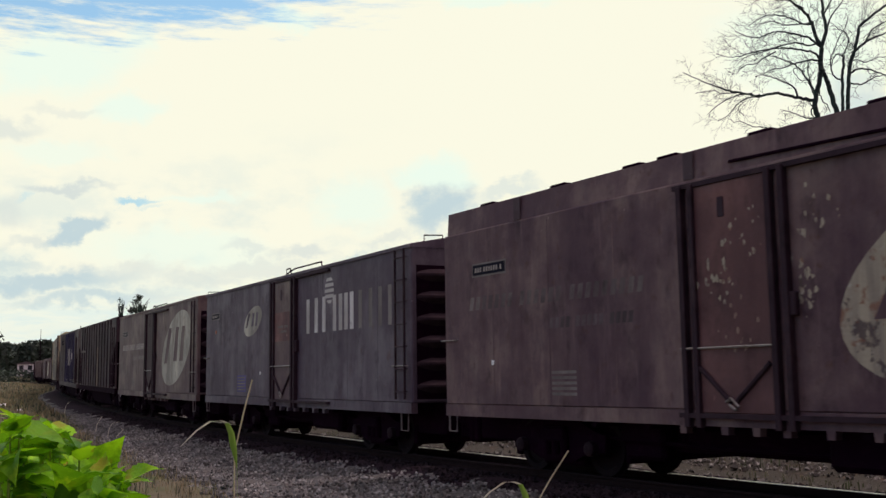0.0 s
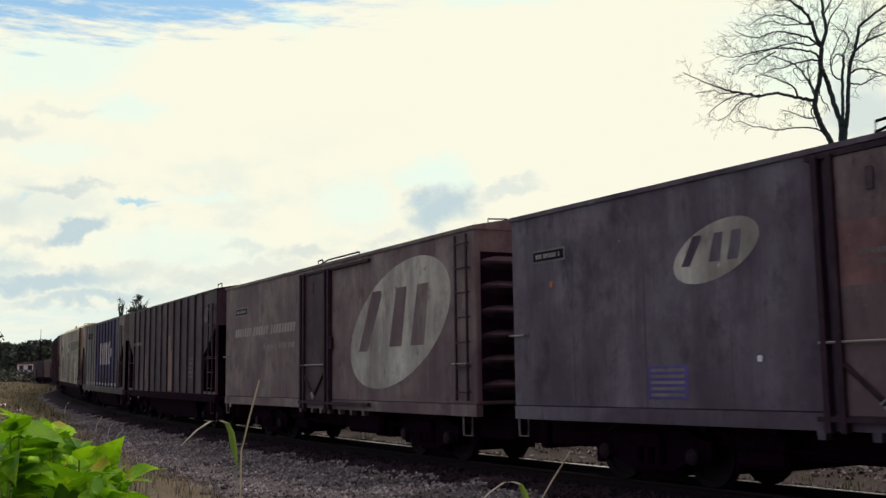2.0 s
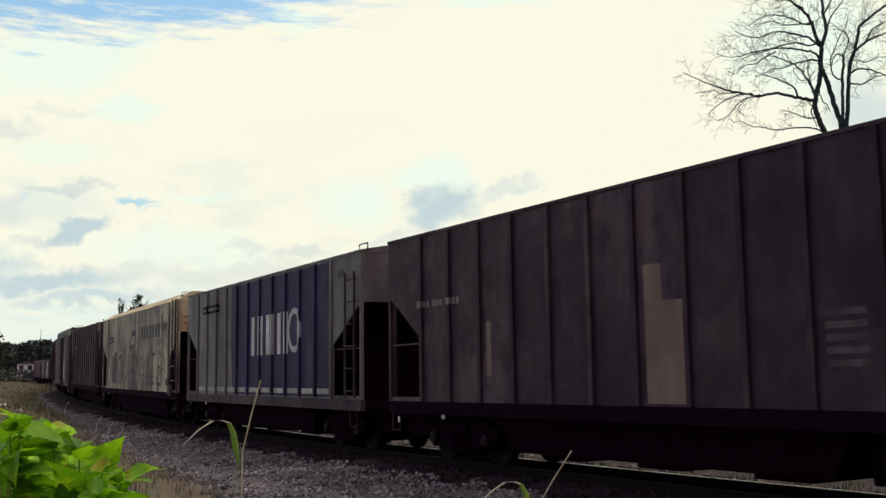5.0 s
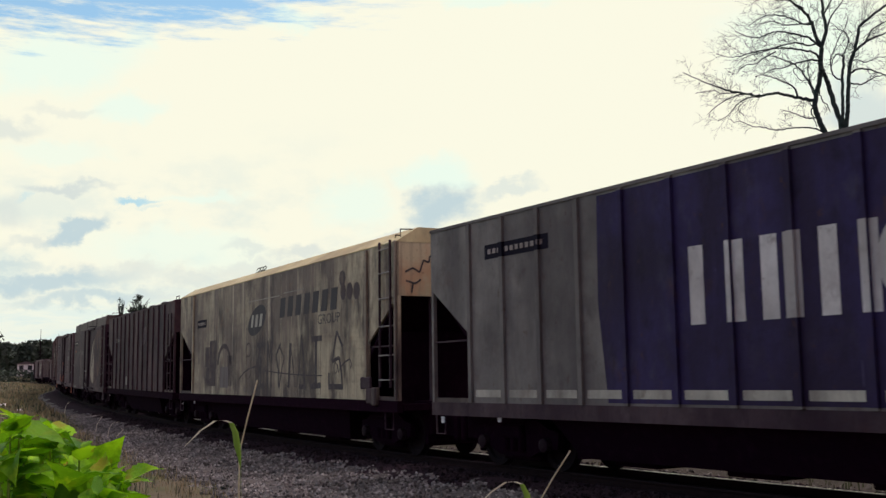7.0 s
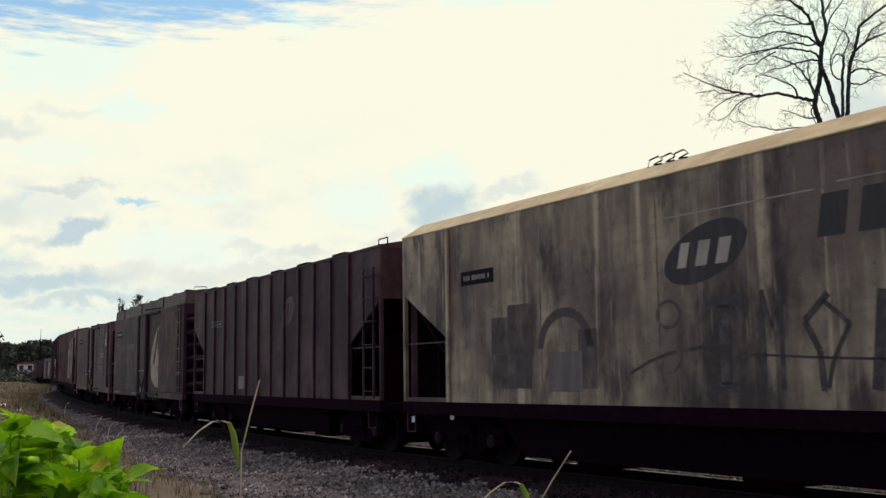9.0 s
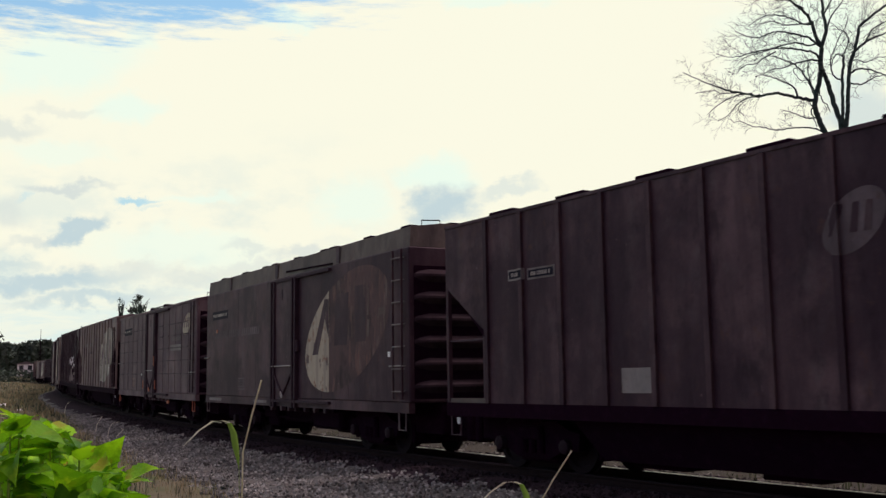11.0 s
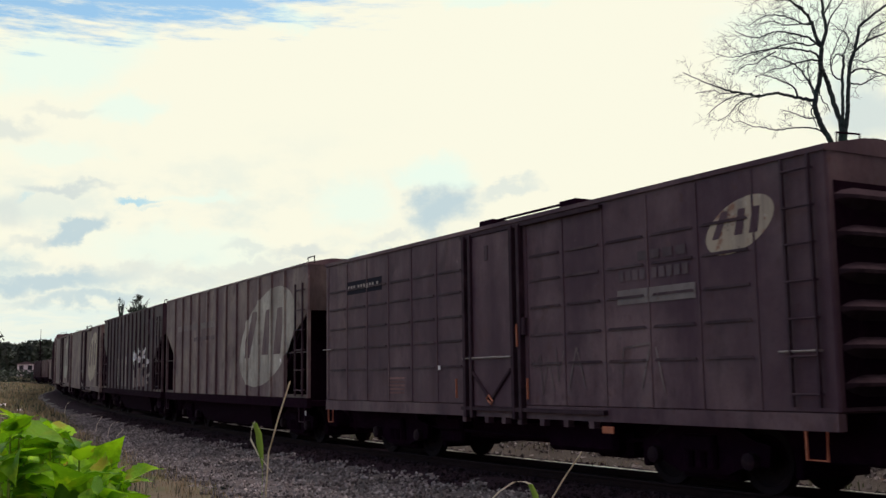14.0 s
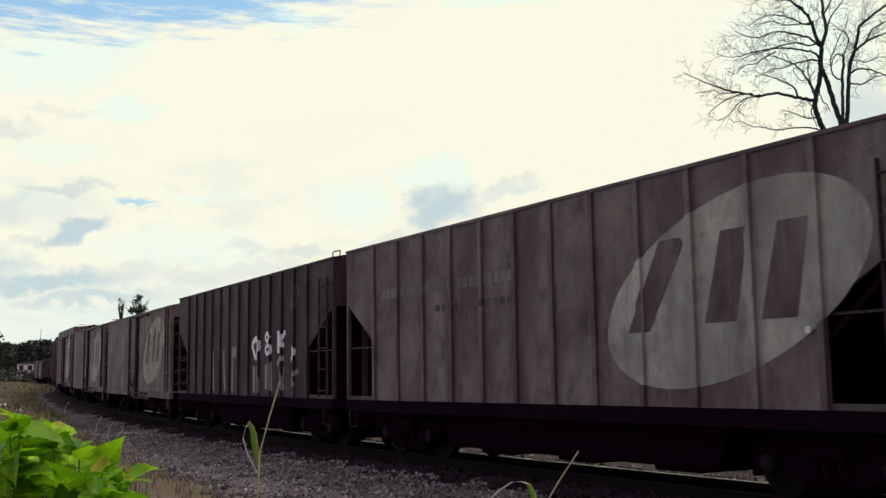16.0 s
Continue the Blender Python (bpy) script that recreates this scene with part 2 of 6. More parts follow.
M = dict(
    maroon=paint("maroon_paint", (0.205, 0.138, 0.126), (0.076, 0.037, 0.054), blotch=0.6, chips=0.4),
    slate=paint("slate_blue_grey_paint", (0.162, 0.140, 0.158), (0.070, 0.046, 0.068), blotch=0.6, chips=0.4),
    drab=paint("brown_grey_paint", (0.228, 0.180, 0.152), (0.098, 0.056, 0.068), blotch=0.55),
    dark=paint("dark_brown_paint", (0.080, 0.052, 0.058), (0.026, 0.010, 0.021), blotch=0.6, chips=0.4),
    plum=paint("dark_plum_paint", (0.090, 0.050, 0.056), (0.025, 0.009, 0.018), blotch=0.6, chips=0.4),
    grey=paint("grey_paint", (0.215, 0.205, 0.180), (0.085, 0.074, 0.074), runs=0.6, blotch=0.3),
    silver=material("weathered_pale_grey_paint", (0.50, 0.44, 0.29), 0.6, 0, (
        ((0.13, 0.098, 0.085), 0.30, (1, 1, 0.8), 0.43, 0.57, 0.88), ((0.19, 0.145, 0.115), 1.6, (2.0, 2.0, 0.14), 0.45, 0.62, 0.75), ((0.60, 0.52, 0.36), 1.1, (3.0, 3.0, 0.10), 0.57, 0.66, 0.75), ((0.045, 0.032, 0.036), 1.0, (1.4, 1.4, 0.55), 0.49, 0.63, 0.85), ((0.05, 0.036, 0.04), 2.4, (1.6, 1.6, 0.4), 0.54, 0.70, 0.5),
        ((0.035, 0.026, 0.028), 11, EVEN, 0.60, 0.68, 0.5), ((0.10, 0.075, 0.068), 3.0, (0.25, 0.25, 4.0), 0.54, 0.68, 0.20), ((0.62, 0.54, 0.38), 5, (2.4, 2.4, 0.16), 0.60, 0.70, 0.45), ((0.24, 0.13, 0.07), 3.1, EVEN, 0.62, 0.74, 0.4)), 0.25, 18, spec=0.2),
    # on hopper ends and the plum roof this tone carries the lighting
    dullend=paint("dull_grey_paint_and_light", (0.150, 0.122, 0.100), (0.060, 0.045, 0.044), blotch=0.4),
    cream=paint("cream_roof_paint", (0.66, 0.57, 0.30), (0.34, 0.26, 0.14), runs=0.55),
    blue=paint("deep_blue_panel", (0.036, 0.025, 0.088), (0.024, 0.014, 0.034), runs=0.65, blotch=0.5),
    reddoor=paint("faded_red_door_paint", (0.215, 0.108, 0.098), (0.085, 0.040, 0.044), runs=0.7, blotch=0.5, chips=1.0),
    white=paint("weathered_white_marking", (0.50, 0.49, 0.40), (0.19, 0.17, 0.145), runs=0.7, blotch=0.4),
    oldwhite=material("peeling_white_marking", (0.43, 0.37, 0.27), 0.7, 0, (((0.20, 0.17, 0.15), 2.0, V, 0.44, 0.7, 0.8), ((0.075, 0.05, 0.055), 3.2, (1, 1, 0.7), 0.57, 0.61, 0.85), ((0.24, 0.10, 0.06), 5.0, EVEN, 0.57, 0.63, 0.75), ((0.52, 0.50, 0.43), 9, EVEN, 0.6, 0.7, 0.5)), 0.25, 20, spec=0.2),
    faint=paint("faded_lettering_paint", (0.22, 0.195, 0.18), (0.11, 0.09, 0.088), runs=0.8),
    bright=paint("white_lettering_paint", (0.66, 0.64, 0.60), (0.30, 0.28, 0.26), runs=0.45),
    script=paint("worn_pale_lettering_paint", (0.36, 0.315, 0.28), (0.17, 0.14, 0.135), runs=0.5),
    dim=paint("dim_lettering_paint", (0.185, 0.15, 0.14), (0.085, 0.06, 0.064), runs=1.0, blotch=0.8),
    ghost=paint("almost_worn_away_marking", (0.125, 0.092, 0.098), (0.06, 0.042, 0.048), runs=1.0, blotch=0.6),
    black=material("black_marking", (0.030, 0.026, 0.030), 0.7, 0, (((0.12, 0.11, 0.10), 5, V, 0.5, 0.8, 0.5),)),
    spray=material("dark_spray_paint", (0.055, 0.046, 0.048), 0.8, 0, (((0.20, 0.17, 0.14), 5, EVEN, 0.48, 0.66, 0.5),)),
    sooty=material("rusty_flaking_paint", (0.105, 0.062, 0.060), 0.7, 0, (((0.045, 0.028, 0.032), 1.4, EVEN, 0.46, 0.62, 0.8), ((0.19, 0.105, 0.085), 3.4, (1.3, 1.3, 0.4), 0.54, 0.66, 0.8), ((0.26, 0.20, 0.16), 3.5, (1.3, 1.3, 0.35), 0.60, 0.70, 0.5), ((0.02, 0.013, 0.016), 2.6, (1.4, 1.4, 0.3), 0.58, 0.68, 0.8)), 0.3, 18, spec=0.15),
    post=material("dark_door_post_paint", (0.040, 0.022, 0.030), 0.7, 0, (((0.075, 0.045, 0.05), 3.0, (1, 1, 0.5), 0.52, 0.68, 0.7), ((0.018, 0.010, 0.014), 5.0, EVEN, 0.5, 0.68, 0.7)), 0.2, 18, spec=0.12),
    # ridges lighter than the sheet behind: soft light put into the colour
    ridge=material("end_ridge_soft_light", (0.050, 0.032, 0.038), 0.8, 0, (((0.022, 0.012, 0.016), 2.5, EVEN, 0.45, 0.65, 0.8),), 0.2, 18, spec=0.05),
    plate=material("dark_number_plate", (0.012, 0.010, 0.020), 0.7, spec=0.08),
    flake=material("faded_flaking_white", (0.15, 0.115, 0.095), 0.75, 0, (((0.09, 0.06, 0.055), 3.0, (1, 1, 0.5), 0.45, 0.62, 0.85), ((0.20, 0.075, 0.06), 2.2, EVEN, 0.55, 0.66, 0.8)), 0.2, 20, spec=0.15),
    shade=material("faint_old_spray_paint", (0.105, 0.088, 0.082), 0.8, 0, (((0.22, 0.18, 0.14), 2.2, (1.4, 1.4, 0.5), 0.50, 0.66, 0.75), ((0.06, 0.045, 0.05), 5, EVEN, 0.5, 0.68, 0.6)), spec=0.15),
    tan=paint("bare_tan_patch", (0.30, 0.20, 0.15), (0.12, 0.08, 0.065), runs=0.4),
    smear=paint("violet_smear", (0.085, 0.068, 0.150), (0.036, 0.024, 0.062), runs=0.9, blotch=0.7),
    violet=paint("blue_violet_box", (0.12, 0.10, 0.30), (0.06, 0.05, 0.12), runs=0.4),
    # grime taken nearly to black: shade under the wagons is in the colour
    under=material("black_grime_and_shade", (0.012, 0.0026, 0.0088), 0.9, 0.0, (((0.024, 0.006, 0.017), 6, EVEN, 0.5, 0.75, 0.7),), 0.3, 30, spec=0.03),
    boxcap=material("worn_axle_box", (0.020, 0.009, 0.014), 0.7, 0.0, (((0.045, 0.025, 0.025), 9, EVEN, 0.5, 0.7, 0.7),), spec=0.1),
    steel=material("worn_wheel_steel", (0.016, 0.011, 0.013), 0.8, 0.1, (((0.02, 0.014, 0.014), 9, EVEN, 0.45, 0.7, 0.8),), spec=0.05),
    iron=material("galvanised_grab_iron", (0.30, 0.28, 0.26), 0.5, 0.5, (((0.12, 0.08, 0.06), 12, EVEN, 0.5, 0.7, 0.7),)),
    orange=material("orange_safety_paint", (0.44, 0.13, 0.055), 0.55, 0, (((0.2, 0.09, 0.05), 14, EVEN, 0.55, 0.75, 0.6),)),
    tag=material("white_tag_and_glint", (0.80, 0.80, 0.78), 0.4, 0, (((0.5, 0.48, 0.45), 20, EVEN, 0.55, 0.8, 0.5),)),
    # dark copy of the rail head with the train's shade in its colour
    dullhead=material("shaded_rail_head", (0.03, 0.022, 0.024), 1.0, 0.0, (((0.02, 0.015, 0.016), 9, EVEN, 0.45, 0.7, 0.7),), spec=0.03),
    railhead=material("polished_rail_steel", (0.88, 0.83, 0.78), 0.52, 1.0, (((0.30, 0.22, 0.18), 8, EVEN, 0.6, 0.8, 0.5),)),
    rail=material("rusty_rail_web", (0.022, 0.014, 0.014), 0.95, 0.0, (((0.015, 0.01, 0.01), 7, EVEN, 0.45, 0.7, 0.8),), spec=0.04),
    sleeper=material("oily_wooden_sleeper", (0.022, 0.016, 0.017), 0.85, 0, (((0.04, 0.03, 0.028), 6, (0.4, 3, 1), 0.5, 0.75, 0.6),), 0.4, 25, spec=0.04),
    ballast=material("ballast_bed", (0.112, 0.110, 0.104), 0.95, 0, (((0.055, 0.048, 0.050), 16, EVEN, 0.42, 0.62, 0.9), ((0.22, 0.205, 0.195), 24, EVEN, 0.58, 0.72, 0.7), ((0.13, 0.10, 0.075), 0.7, EVEN, 0.5, 0.7, 0.6)), 1.0, 22, spec=0.2),
    # oil stain and the train's shadow on the bed, both put into the colour
    oil_and_shade=material("oil_and_shade_ballast", (0.032, 0.022, 0.028), 0.95, 0, (((0.020, 0.013, 0.018), 16, EVEN, 0.42, 0.62, 0.9), ((0.05, 0.042, 0.042), 24, EVEN, 0.60, 0.74, 0.7)), 1.0, 22, spec=0.03),
    shaded_oilstone=material("oil_and_shade_stone", (0.028, 0.021, 0.024), 0.9, 0, (((0.02, 0.016, 0.018), 9, EVEN, 0.45, 0.65, 0.7),), 0.4, 40, random_value=0.6, spec=0.04),
    rubble=material("pale_rubble_and_litter", (0.050, 0.045, 0.036), 0.95, 0, (((0.05, 0.045, 0.035), 3, EVEN, 0.42, 0.62, 0.9), ((0.24, 0.225, 0.20), 11, EVEN, 0.60, 0.70, 0.7), ((0.17, 0.10, 0.06), 6, EVEN, 0.58, 0.72, 0.6)), 1.0, 14, spec=0.15),
    stone=material("ballast_stone", (0.245, 0.242, 0.222), 0.9, 0, (((0.10, 0.085, 0.08), 9, EVEN, 0.45, 0.65, 0.7), ((0.075, 0.072, 0.066), 1.1, EVEN, 0.46, 0.62, 0.75)), 0.4, 40, random_value=0.7, spec=0.25),
    earth=material("dry_grassy_earth", (0.130, 0.112, 0.072), 0.95, 0, (((0.075, 0.120, 0.035), 0.35, EVEN, 0.45, 0.62, 0.85), ((0.13, 0.092, 0.056), 1.3, EVEN, 0.5, 0.68, 0.7), ((0.06, 0.055, 0.03), 5, EVEN, 0.5, 0.7, 0.6)), 0.8, 9, spec=0.15),
    straw=material("dry_grass", (0.275, 0.215, 0.130), 0.85, 0, (((0.22, 0.20, 0.09), 0.6, EVEN, 0.45, 0.6, 0.8),), random_value=0.35, translucent=0.5),
    weed=material("dull_green_weeds", (0.070, 0.085, 0.048), 0.85, 0, (((0.16, 0.135, 0.09), 0.8, EVEN, 0.47, 0.62, 0.8),), random_value=0.6, translucent=0.45),
    foliage=material("distant_foliage", (0.062, 0.095, 0.066), 0.85, 0, (((0.030, 0.045, 0.032), 0.5, EVEN, 0.45, 0.65, 0.8),), random_value=0.5, translucent=0.1),
    shrub=material("shrub_leaves", (0.044, 0.060, 0.036), 0.7, 0, (((0.035, 0.045, 0.025), 1.2, EVEN, 0.45, 0.65, 0.7),), random_value=0.5, translucent=0.25),
    bark=material("dark_lichened_bark", (0.015, 0.034, 0.030), 0.9, 0, (((0.03, 0.085, 0.055), 2.2, (1, 1, 0.6), 0.48, 0.64, 0.8), ((0.012, 0.018, 0.018), 7, (1, 1, 0.3), 0.5, 0.7, 0.6)), 0.6, 16),
    leaf=material("fresh_green_leaf", (0.24, 0.72, 0.001), 0.5, 0, (((0.07, 0.36, 0.002), 0.9, EVEN, 0.46, 0.58, 0.85), ((0.36, 0.66, 0.003), 2.2, EVEN, 0.54, 0.66, 0.7), ((0.36, 0.24, 0.02), 0.8, EVEN, 0.60, 0.68, 0.7)), 0.3, 14, translucent=0.38, spec=0.3, each=0.6),
    stem=material("green_stem", (0.22, 0.34, 0.03), 0.6, 0, (((0.22, 0.15, 0.06), 14, EVEN, 0.5, 0.7, 0.6),)),
    blade=material("grass_blade_green", (0.20, 0.34, 0.055), 0.5, 0, (((0.38, 0.40, 0.16), 7, EVEN, 0.5, 0.7, 0.8),), translucent=0.45),
    paletip=material("withered_pale_blade", (0.72, 0.68, 0.58), 0.6, 0, (((0.5, 0.45, 0.33), 18, EVEN, 0.5, 0.7, 0.6),), translucent=0.4),
    drystalk=material("pale_dry_stalk", (0.76, 0.70, 0.54), 0.7, 0, (((0.40, 0.30, 0.18), 18, EVEN, 0.5, 0.7, 0.6),), translucent=0.3),
    wall=material("white_house_wall", (0.82, 0.81, 0.78), 0.8, 0, (((0.5, 0.47, 0.42), 1.5, V, 0.5, 0.75, 0.5),)),
    tile=material("house_roof", (0.13, 0.10, 0.10), 0.8, 0, (((0.07, 0.06, 0.06), 3, EVEN, 0.5, 0.7, 0.7),)),
    slateroof=material("blue_grey_roof", (0.10, 0.12, 0.17), 0.7, 0, (((0.06, 0.07, 0.09), 3, EVEN, 0.5, 0.7, 0.7),)),
    glass=material("dark_window", (0.02, 0.025, 0.03), 0.1),
    litter=material("white_litter", (0.72, 0.70, 0.67), 0.7, 0, (((0.45, 0.42, 0.38), 9, EVEN, 0.5, 0.7, 0.6),)),
)


# ---------------------------------------------------------------- mesh helpers
def to_mesh(name, bm, mat, smooth=False):
    me = bpy.data.meshes.new(name)
    bmesh.ops.recalc_face_normals(bm, faces=bm.faces)
    bm.to_mesh(me)
    bm.free()
    me.materials.append(mat)
    if smooth:
        for p in me.polygons:
            p.use_smooth = True
    return me


def part(name, bm, mat, parent, label="", smooth=False):
    """Links a bmesh (or a ready mesh) as one mesh object under parent."""
    me = bm if isinstance(bm, bpy.types.Mesh) else to_mesh(name, bm, mat, smooth)
    ob = new(name, me)
    ob.parent = parent
    if label:
        tagged(ob, label)
    return ob


def thing(name, label, category, group="", kind="", m=None):
    ob = new(name)
    if m is not None:
        ob.matrix_world = m
    return tagged(ob, label, category, group, kind)


def box(bm, x0, x1, y0, y1, z0, z1, bevel=0.0):
    v = [bm.verts.new((x, y, z)) for x in (x0, x1) for y in (y0, y1) for z in (z0, z1)]
    fs = [bm.faces.new([v[i] for i in f]) for f in ((0, 1, 3, 2), (4, 6, 7, 5), (0, 4, 5, 1), (2, 3, 7, 6), (0, 2, 6, 4), (1, 5, 7, 3))]
    if bevel:
        es = list({e for f in fs for e in f.edges})
        bmesh.ops.bevel(bm, geom=es, offset=bevel, segments=1, affect="EDGES")
    return bm


def one_box(*a, bevel=0.0):
    return box(bmesh.new(), *a, bevel=bevel)


def tube(bm, pts, r, n=6, taper=None):
    """A round bar along points; taper: the radius at the end."""
    pts = [Vector(p) for p in pts]
    rings = []
    up = Vector((0.3, 0.2, 0.93))
    for i, p in enumerate(pts):
        d = (pts[min(i + 1, len(pts) - 1)] - pts[max(i - 1, 0)]).normalized()
        a = d.cross(up)
        if a.length < 0.05:
            a = d.cross(Vector((1, 0, 0)))
        a.normalize()
        b = d.cross(a)
        q = r if taper is None else r + (taper - r) * i / (len(pts) - 1)
        rings.append([bm.verts.new(p + (a * math.cos(k * math.tau / n) + b * math.sin(k * math.tau / n)) * q) for k in range(n)])
    for r0, r1 in zip(rings, rings[1:]):
        for k in range(n):
            bm.faces.new((r0[k], r0[(k + 1) % n], r1[(k + 1) % n], r1[k]))
    bm.faces.new(rings[0])
    bm.faces.new(rings[-1][::-1])
    return bm


def prism(bm, outline, y0, y1):
    """An outline in x and z, drawn out from y0 to y1."""
    a, b = ([bm.verts.new((x, y, z)) for x, z in outline] for y in (y0, y1))
    bm.faces.new(a)
    bm.faces.new(b[::-1])
    n = len(outline)
    for k in range(n):
        bm.faces.new((a[k], a[(k + 1) % n], b[(k + 1) % n], b[k]))
    return bm


def extrude_x(bm, section, x0, x1):
    """A closed section in y and z, drawn out along x."""
    a, b = ([bm.verts.new((x, y, z)) for y, z in section] for x in (x0, x1))
    bm.faces.new(a)
    bm.faces.new(b[::-1])
    n = len(section)
    for k in range(n):
        bm.faces.new((a[k], a[(k + 1) % n], b[(k + 1) % n], b[k]))
    return bm


def lathe(bm, profile, n=24, y0=0.0):
    """A turned body about the y axis: profile of (y, radius)."""
    rings = [[bm.verts.new((math.cos(k * math.tau / n) * r, y0 + y, math.sin(k * math.tau / n) * r)) for k in range(n)] for y, r in profile]
    for r0, r1 in zip(rings, rings[1:]):
        for k in range(n):
            bm.faces.new((r0[k], r0[(k + 1) % n], r1[(k + 1) % n], r1[k]))
    bm.faces.new(rings[0])
    bm.faces.new(rings[-1][::-1])
    return bm


def raw_mesh(name, verts, faces, mat, smooth=False):
    me = bpy.data.meshes.new(name)
    me.from_pydata(verts, [], faces)
    me.materials.append(mat)
    if smooth:
        for p in me.polygons:
            p.use_smooth = True
    return me


# ---------------------------------------------------------------- markings on the wagons' sides
HALF = 1.28               # half the width of a wagon's body


def clip_band(poly, x0, x1):
    for sign, lim in ((1, x0), (-1, -x1)):
        res = []
        for (ax, az), (bx, bz) in zip(poly, poly[1:] + poly[:1]):
            ia, ib = sign * ax >= lim, sign * bx >= lim
            if ia:
                res.append((ax, az))
            if ia != ib:
                k = (sign * lim - ax) / (bx - ax)
                res.append((sign * lim, az + (bz - az) * k))
        poly = res
        if len(poly) < 3:
            return []
    return poly


def span_at(poly, x):
    zs = []
    for (ax, az), (bx, bz) in zip(poly, poly[1:] + poly[:1]):
        if (ax - x) * (bx - x) <= 0 and abs(bx - ax) > 1e-9:
            zs.append(az + (bz - az) * (x - ax) / (bx - ax))
    return (min(zs), max(zs)) if len(zs) > 1 else None


def marking(parent, shapes, mat, label="", layer=1, ribs=(), name="marking", kind=""):
    """Shapes of paint on the side that the camera sees, each its own part: a convex outline in x and z, or a list of such
    outlines that make one shape. Over the ribs the paint steps out with them."""
    cuts = [-1.0]
    for r in ribs:
        cuts += [r - 0.047, r + 0.047]
    cuts.append(99.0)
    h = parent["half_length"]
    for shape in shapes:
        bm = bmesh.new()
        for poly in ([shape] if isinstance(shape[0][0], (int, float)) else shape):
            poly = list(poly)
            for i, (a, b) in enumerate(zip(cuts, cuts[1:])):
                y = -(HALF + 0.004 * layer + (0.05 if i % 2 else 0.0))
                p = clip_band(poly, a, b)
                if len(p) >= 3:
                    bm.faces.new([bm.verts.new((x - h, y, z)) for x, z in p])
                if ribs and i:
                    span = span_at(poly, a)
                    if span:
                        y2 = -(HALF + 0.004 * layer + (0.0 if i % 2 else 0.05))
                        k = -0.003 if i % 2 else 0.003
                        bm.faces.new([bm.verts.new(v) for v in ((a - h + k, y, span[0]), (a - h + k, y, span[1]), (a - h + k, y2, span[1]), (a - h + k, y2, span[0]))])
        bmesh.ops.remove_doubles(bm, verts=bm.verts, dist=0.0045)
        ob = part(name, bm, mat, parent, label)
        if kind:
            tagged(ob, label, kind=kind)


def oval(cx, cz, ax, az, slant=0.0, n=40):
    return [(cx + ax * math.cos(a), cz + az * math.sin(a + slant)) for a in (k * math.tau / n for k in range(n))]


def rect(x0, x1, z0, z1, lean=0.0):
    return [(x0, z0), (x1, z0), (x1 + lean, z1), (x0 + lean, z1)]


def ring(cx, cz, ax, az, thick, a0=0.0, a1=math.tau, n=26):
    res = []
    for k in range(n):
        a, b = a0 + (a1 - a0) * k / n, a0 + (a1 - a0) * (k + 1) / n
        res.append([(cx + math.cos(q) * (ax - w), cz + math.sin(q) * (az - w)) for q, w in ((a, 0), (b, 0), (b, thick), (a, thick))])
    return res


def stroke(points, w):
    res = []
    for (ax, az), (bx, bz) in zip(points, points[1:]):
        d = math.hypot(bx - ax, bz - az)
        nx, nz = -(bz - az) / d * w / 2, (bx - ax) / d * w / 2
        res.append([(ax - nx, az - nz), (bx - nx, bz - nz), (bx + nx, bz + nz), (ax + nx, az + nz)])
    return res


def printed(parent, text, x0, x1, z0, z1, mat, label):
    """A word in plain type on the side that the camera sees."""
    fc = bpy.data.curves.new("word", "FONT")
    fc.body, fc.resolution_u = text, 3
    ob = bpy.data.objects.new("word", fc)
    me = bpy.data.meshes.new_from_object(ob)
    bpy.data.objects.remove(ob)
    co = np.empty(len(me.vertices) * 3)
    me.vertices.foreach_get("co", co)
    co = co.reshape(-1, 3)
    lo, hi = co.min(0), co.max(0)
    h = parent["half_length"]
    u, v = (co[:, 0] - lo[0]) / (hi[0] - lo[0]), (co[:, 1] - lo[1]) / (hi[1] - lo[1])
    co = np.stack([x0 + (x1 - x0) * u - h, np.full(len(u), -HALF - 0.004), z0 + (z1 - z0) * v], 1)
    me.vertices.foreach_set("co", co.ravel())
    me.materials.clear()
    me.materials.append(mat)
    part("lettering", me, None, parent, label)


def words(x0, x1, z0, z1, counts, gap=0.5, lean=0.0, fill=0.72):
    """A line of writing as plain bars, one for each character."""
    unit = (x1 - x0) / (sum(counts) + gap * (len(counts) - 1))
    res, x = [], x0
    for c in counts:
        word = []
        for _ in range(c):
            word.append(rect(x, x + unit * fill, z0, z1, lean))
            x += unit
        res.append(word)
        x += gap * unit
    return res


def company_oval(w, cx, cz, ax, az, pale, ink, ribs=(), label="pale tilted oval company emblem"):
    marking(w, [oval(cx, cz, ax, az, 0.42)], pale, label, 1, ribs, "emblem")
    k, h = ax / 2.15, az / 1.23
    z0, z1 = cz - 0.42 * h, cz + 0.70 * h
    shapes = [[(cx - 1.72 * k, z0 - 0.06 * h), (cx - 1.30 * k, z0 - 0.06 * h), (cx - 0.62 * k, z1 - 0.10 * h), (cx - 0.66 * k, z1), (cx - 1.06 * k, z1)],
              [(cx - 0.30 * k, z0), (cx + 0.22 * k, z0), (cx + 0.46 * k, z1), (cx + 0.02 * k, z1)],
              [(cx + 0.60 * k, z0), (cx + 1.12 * k, z0), (cx + 1.34 * k, z1), (cx + 0.90 * k, z1)]]
    marking(w, shapes, ink, "dark slanting block of the emblem", 2, ribs, "emblem_block")


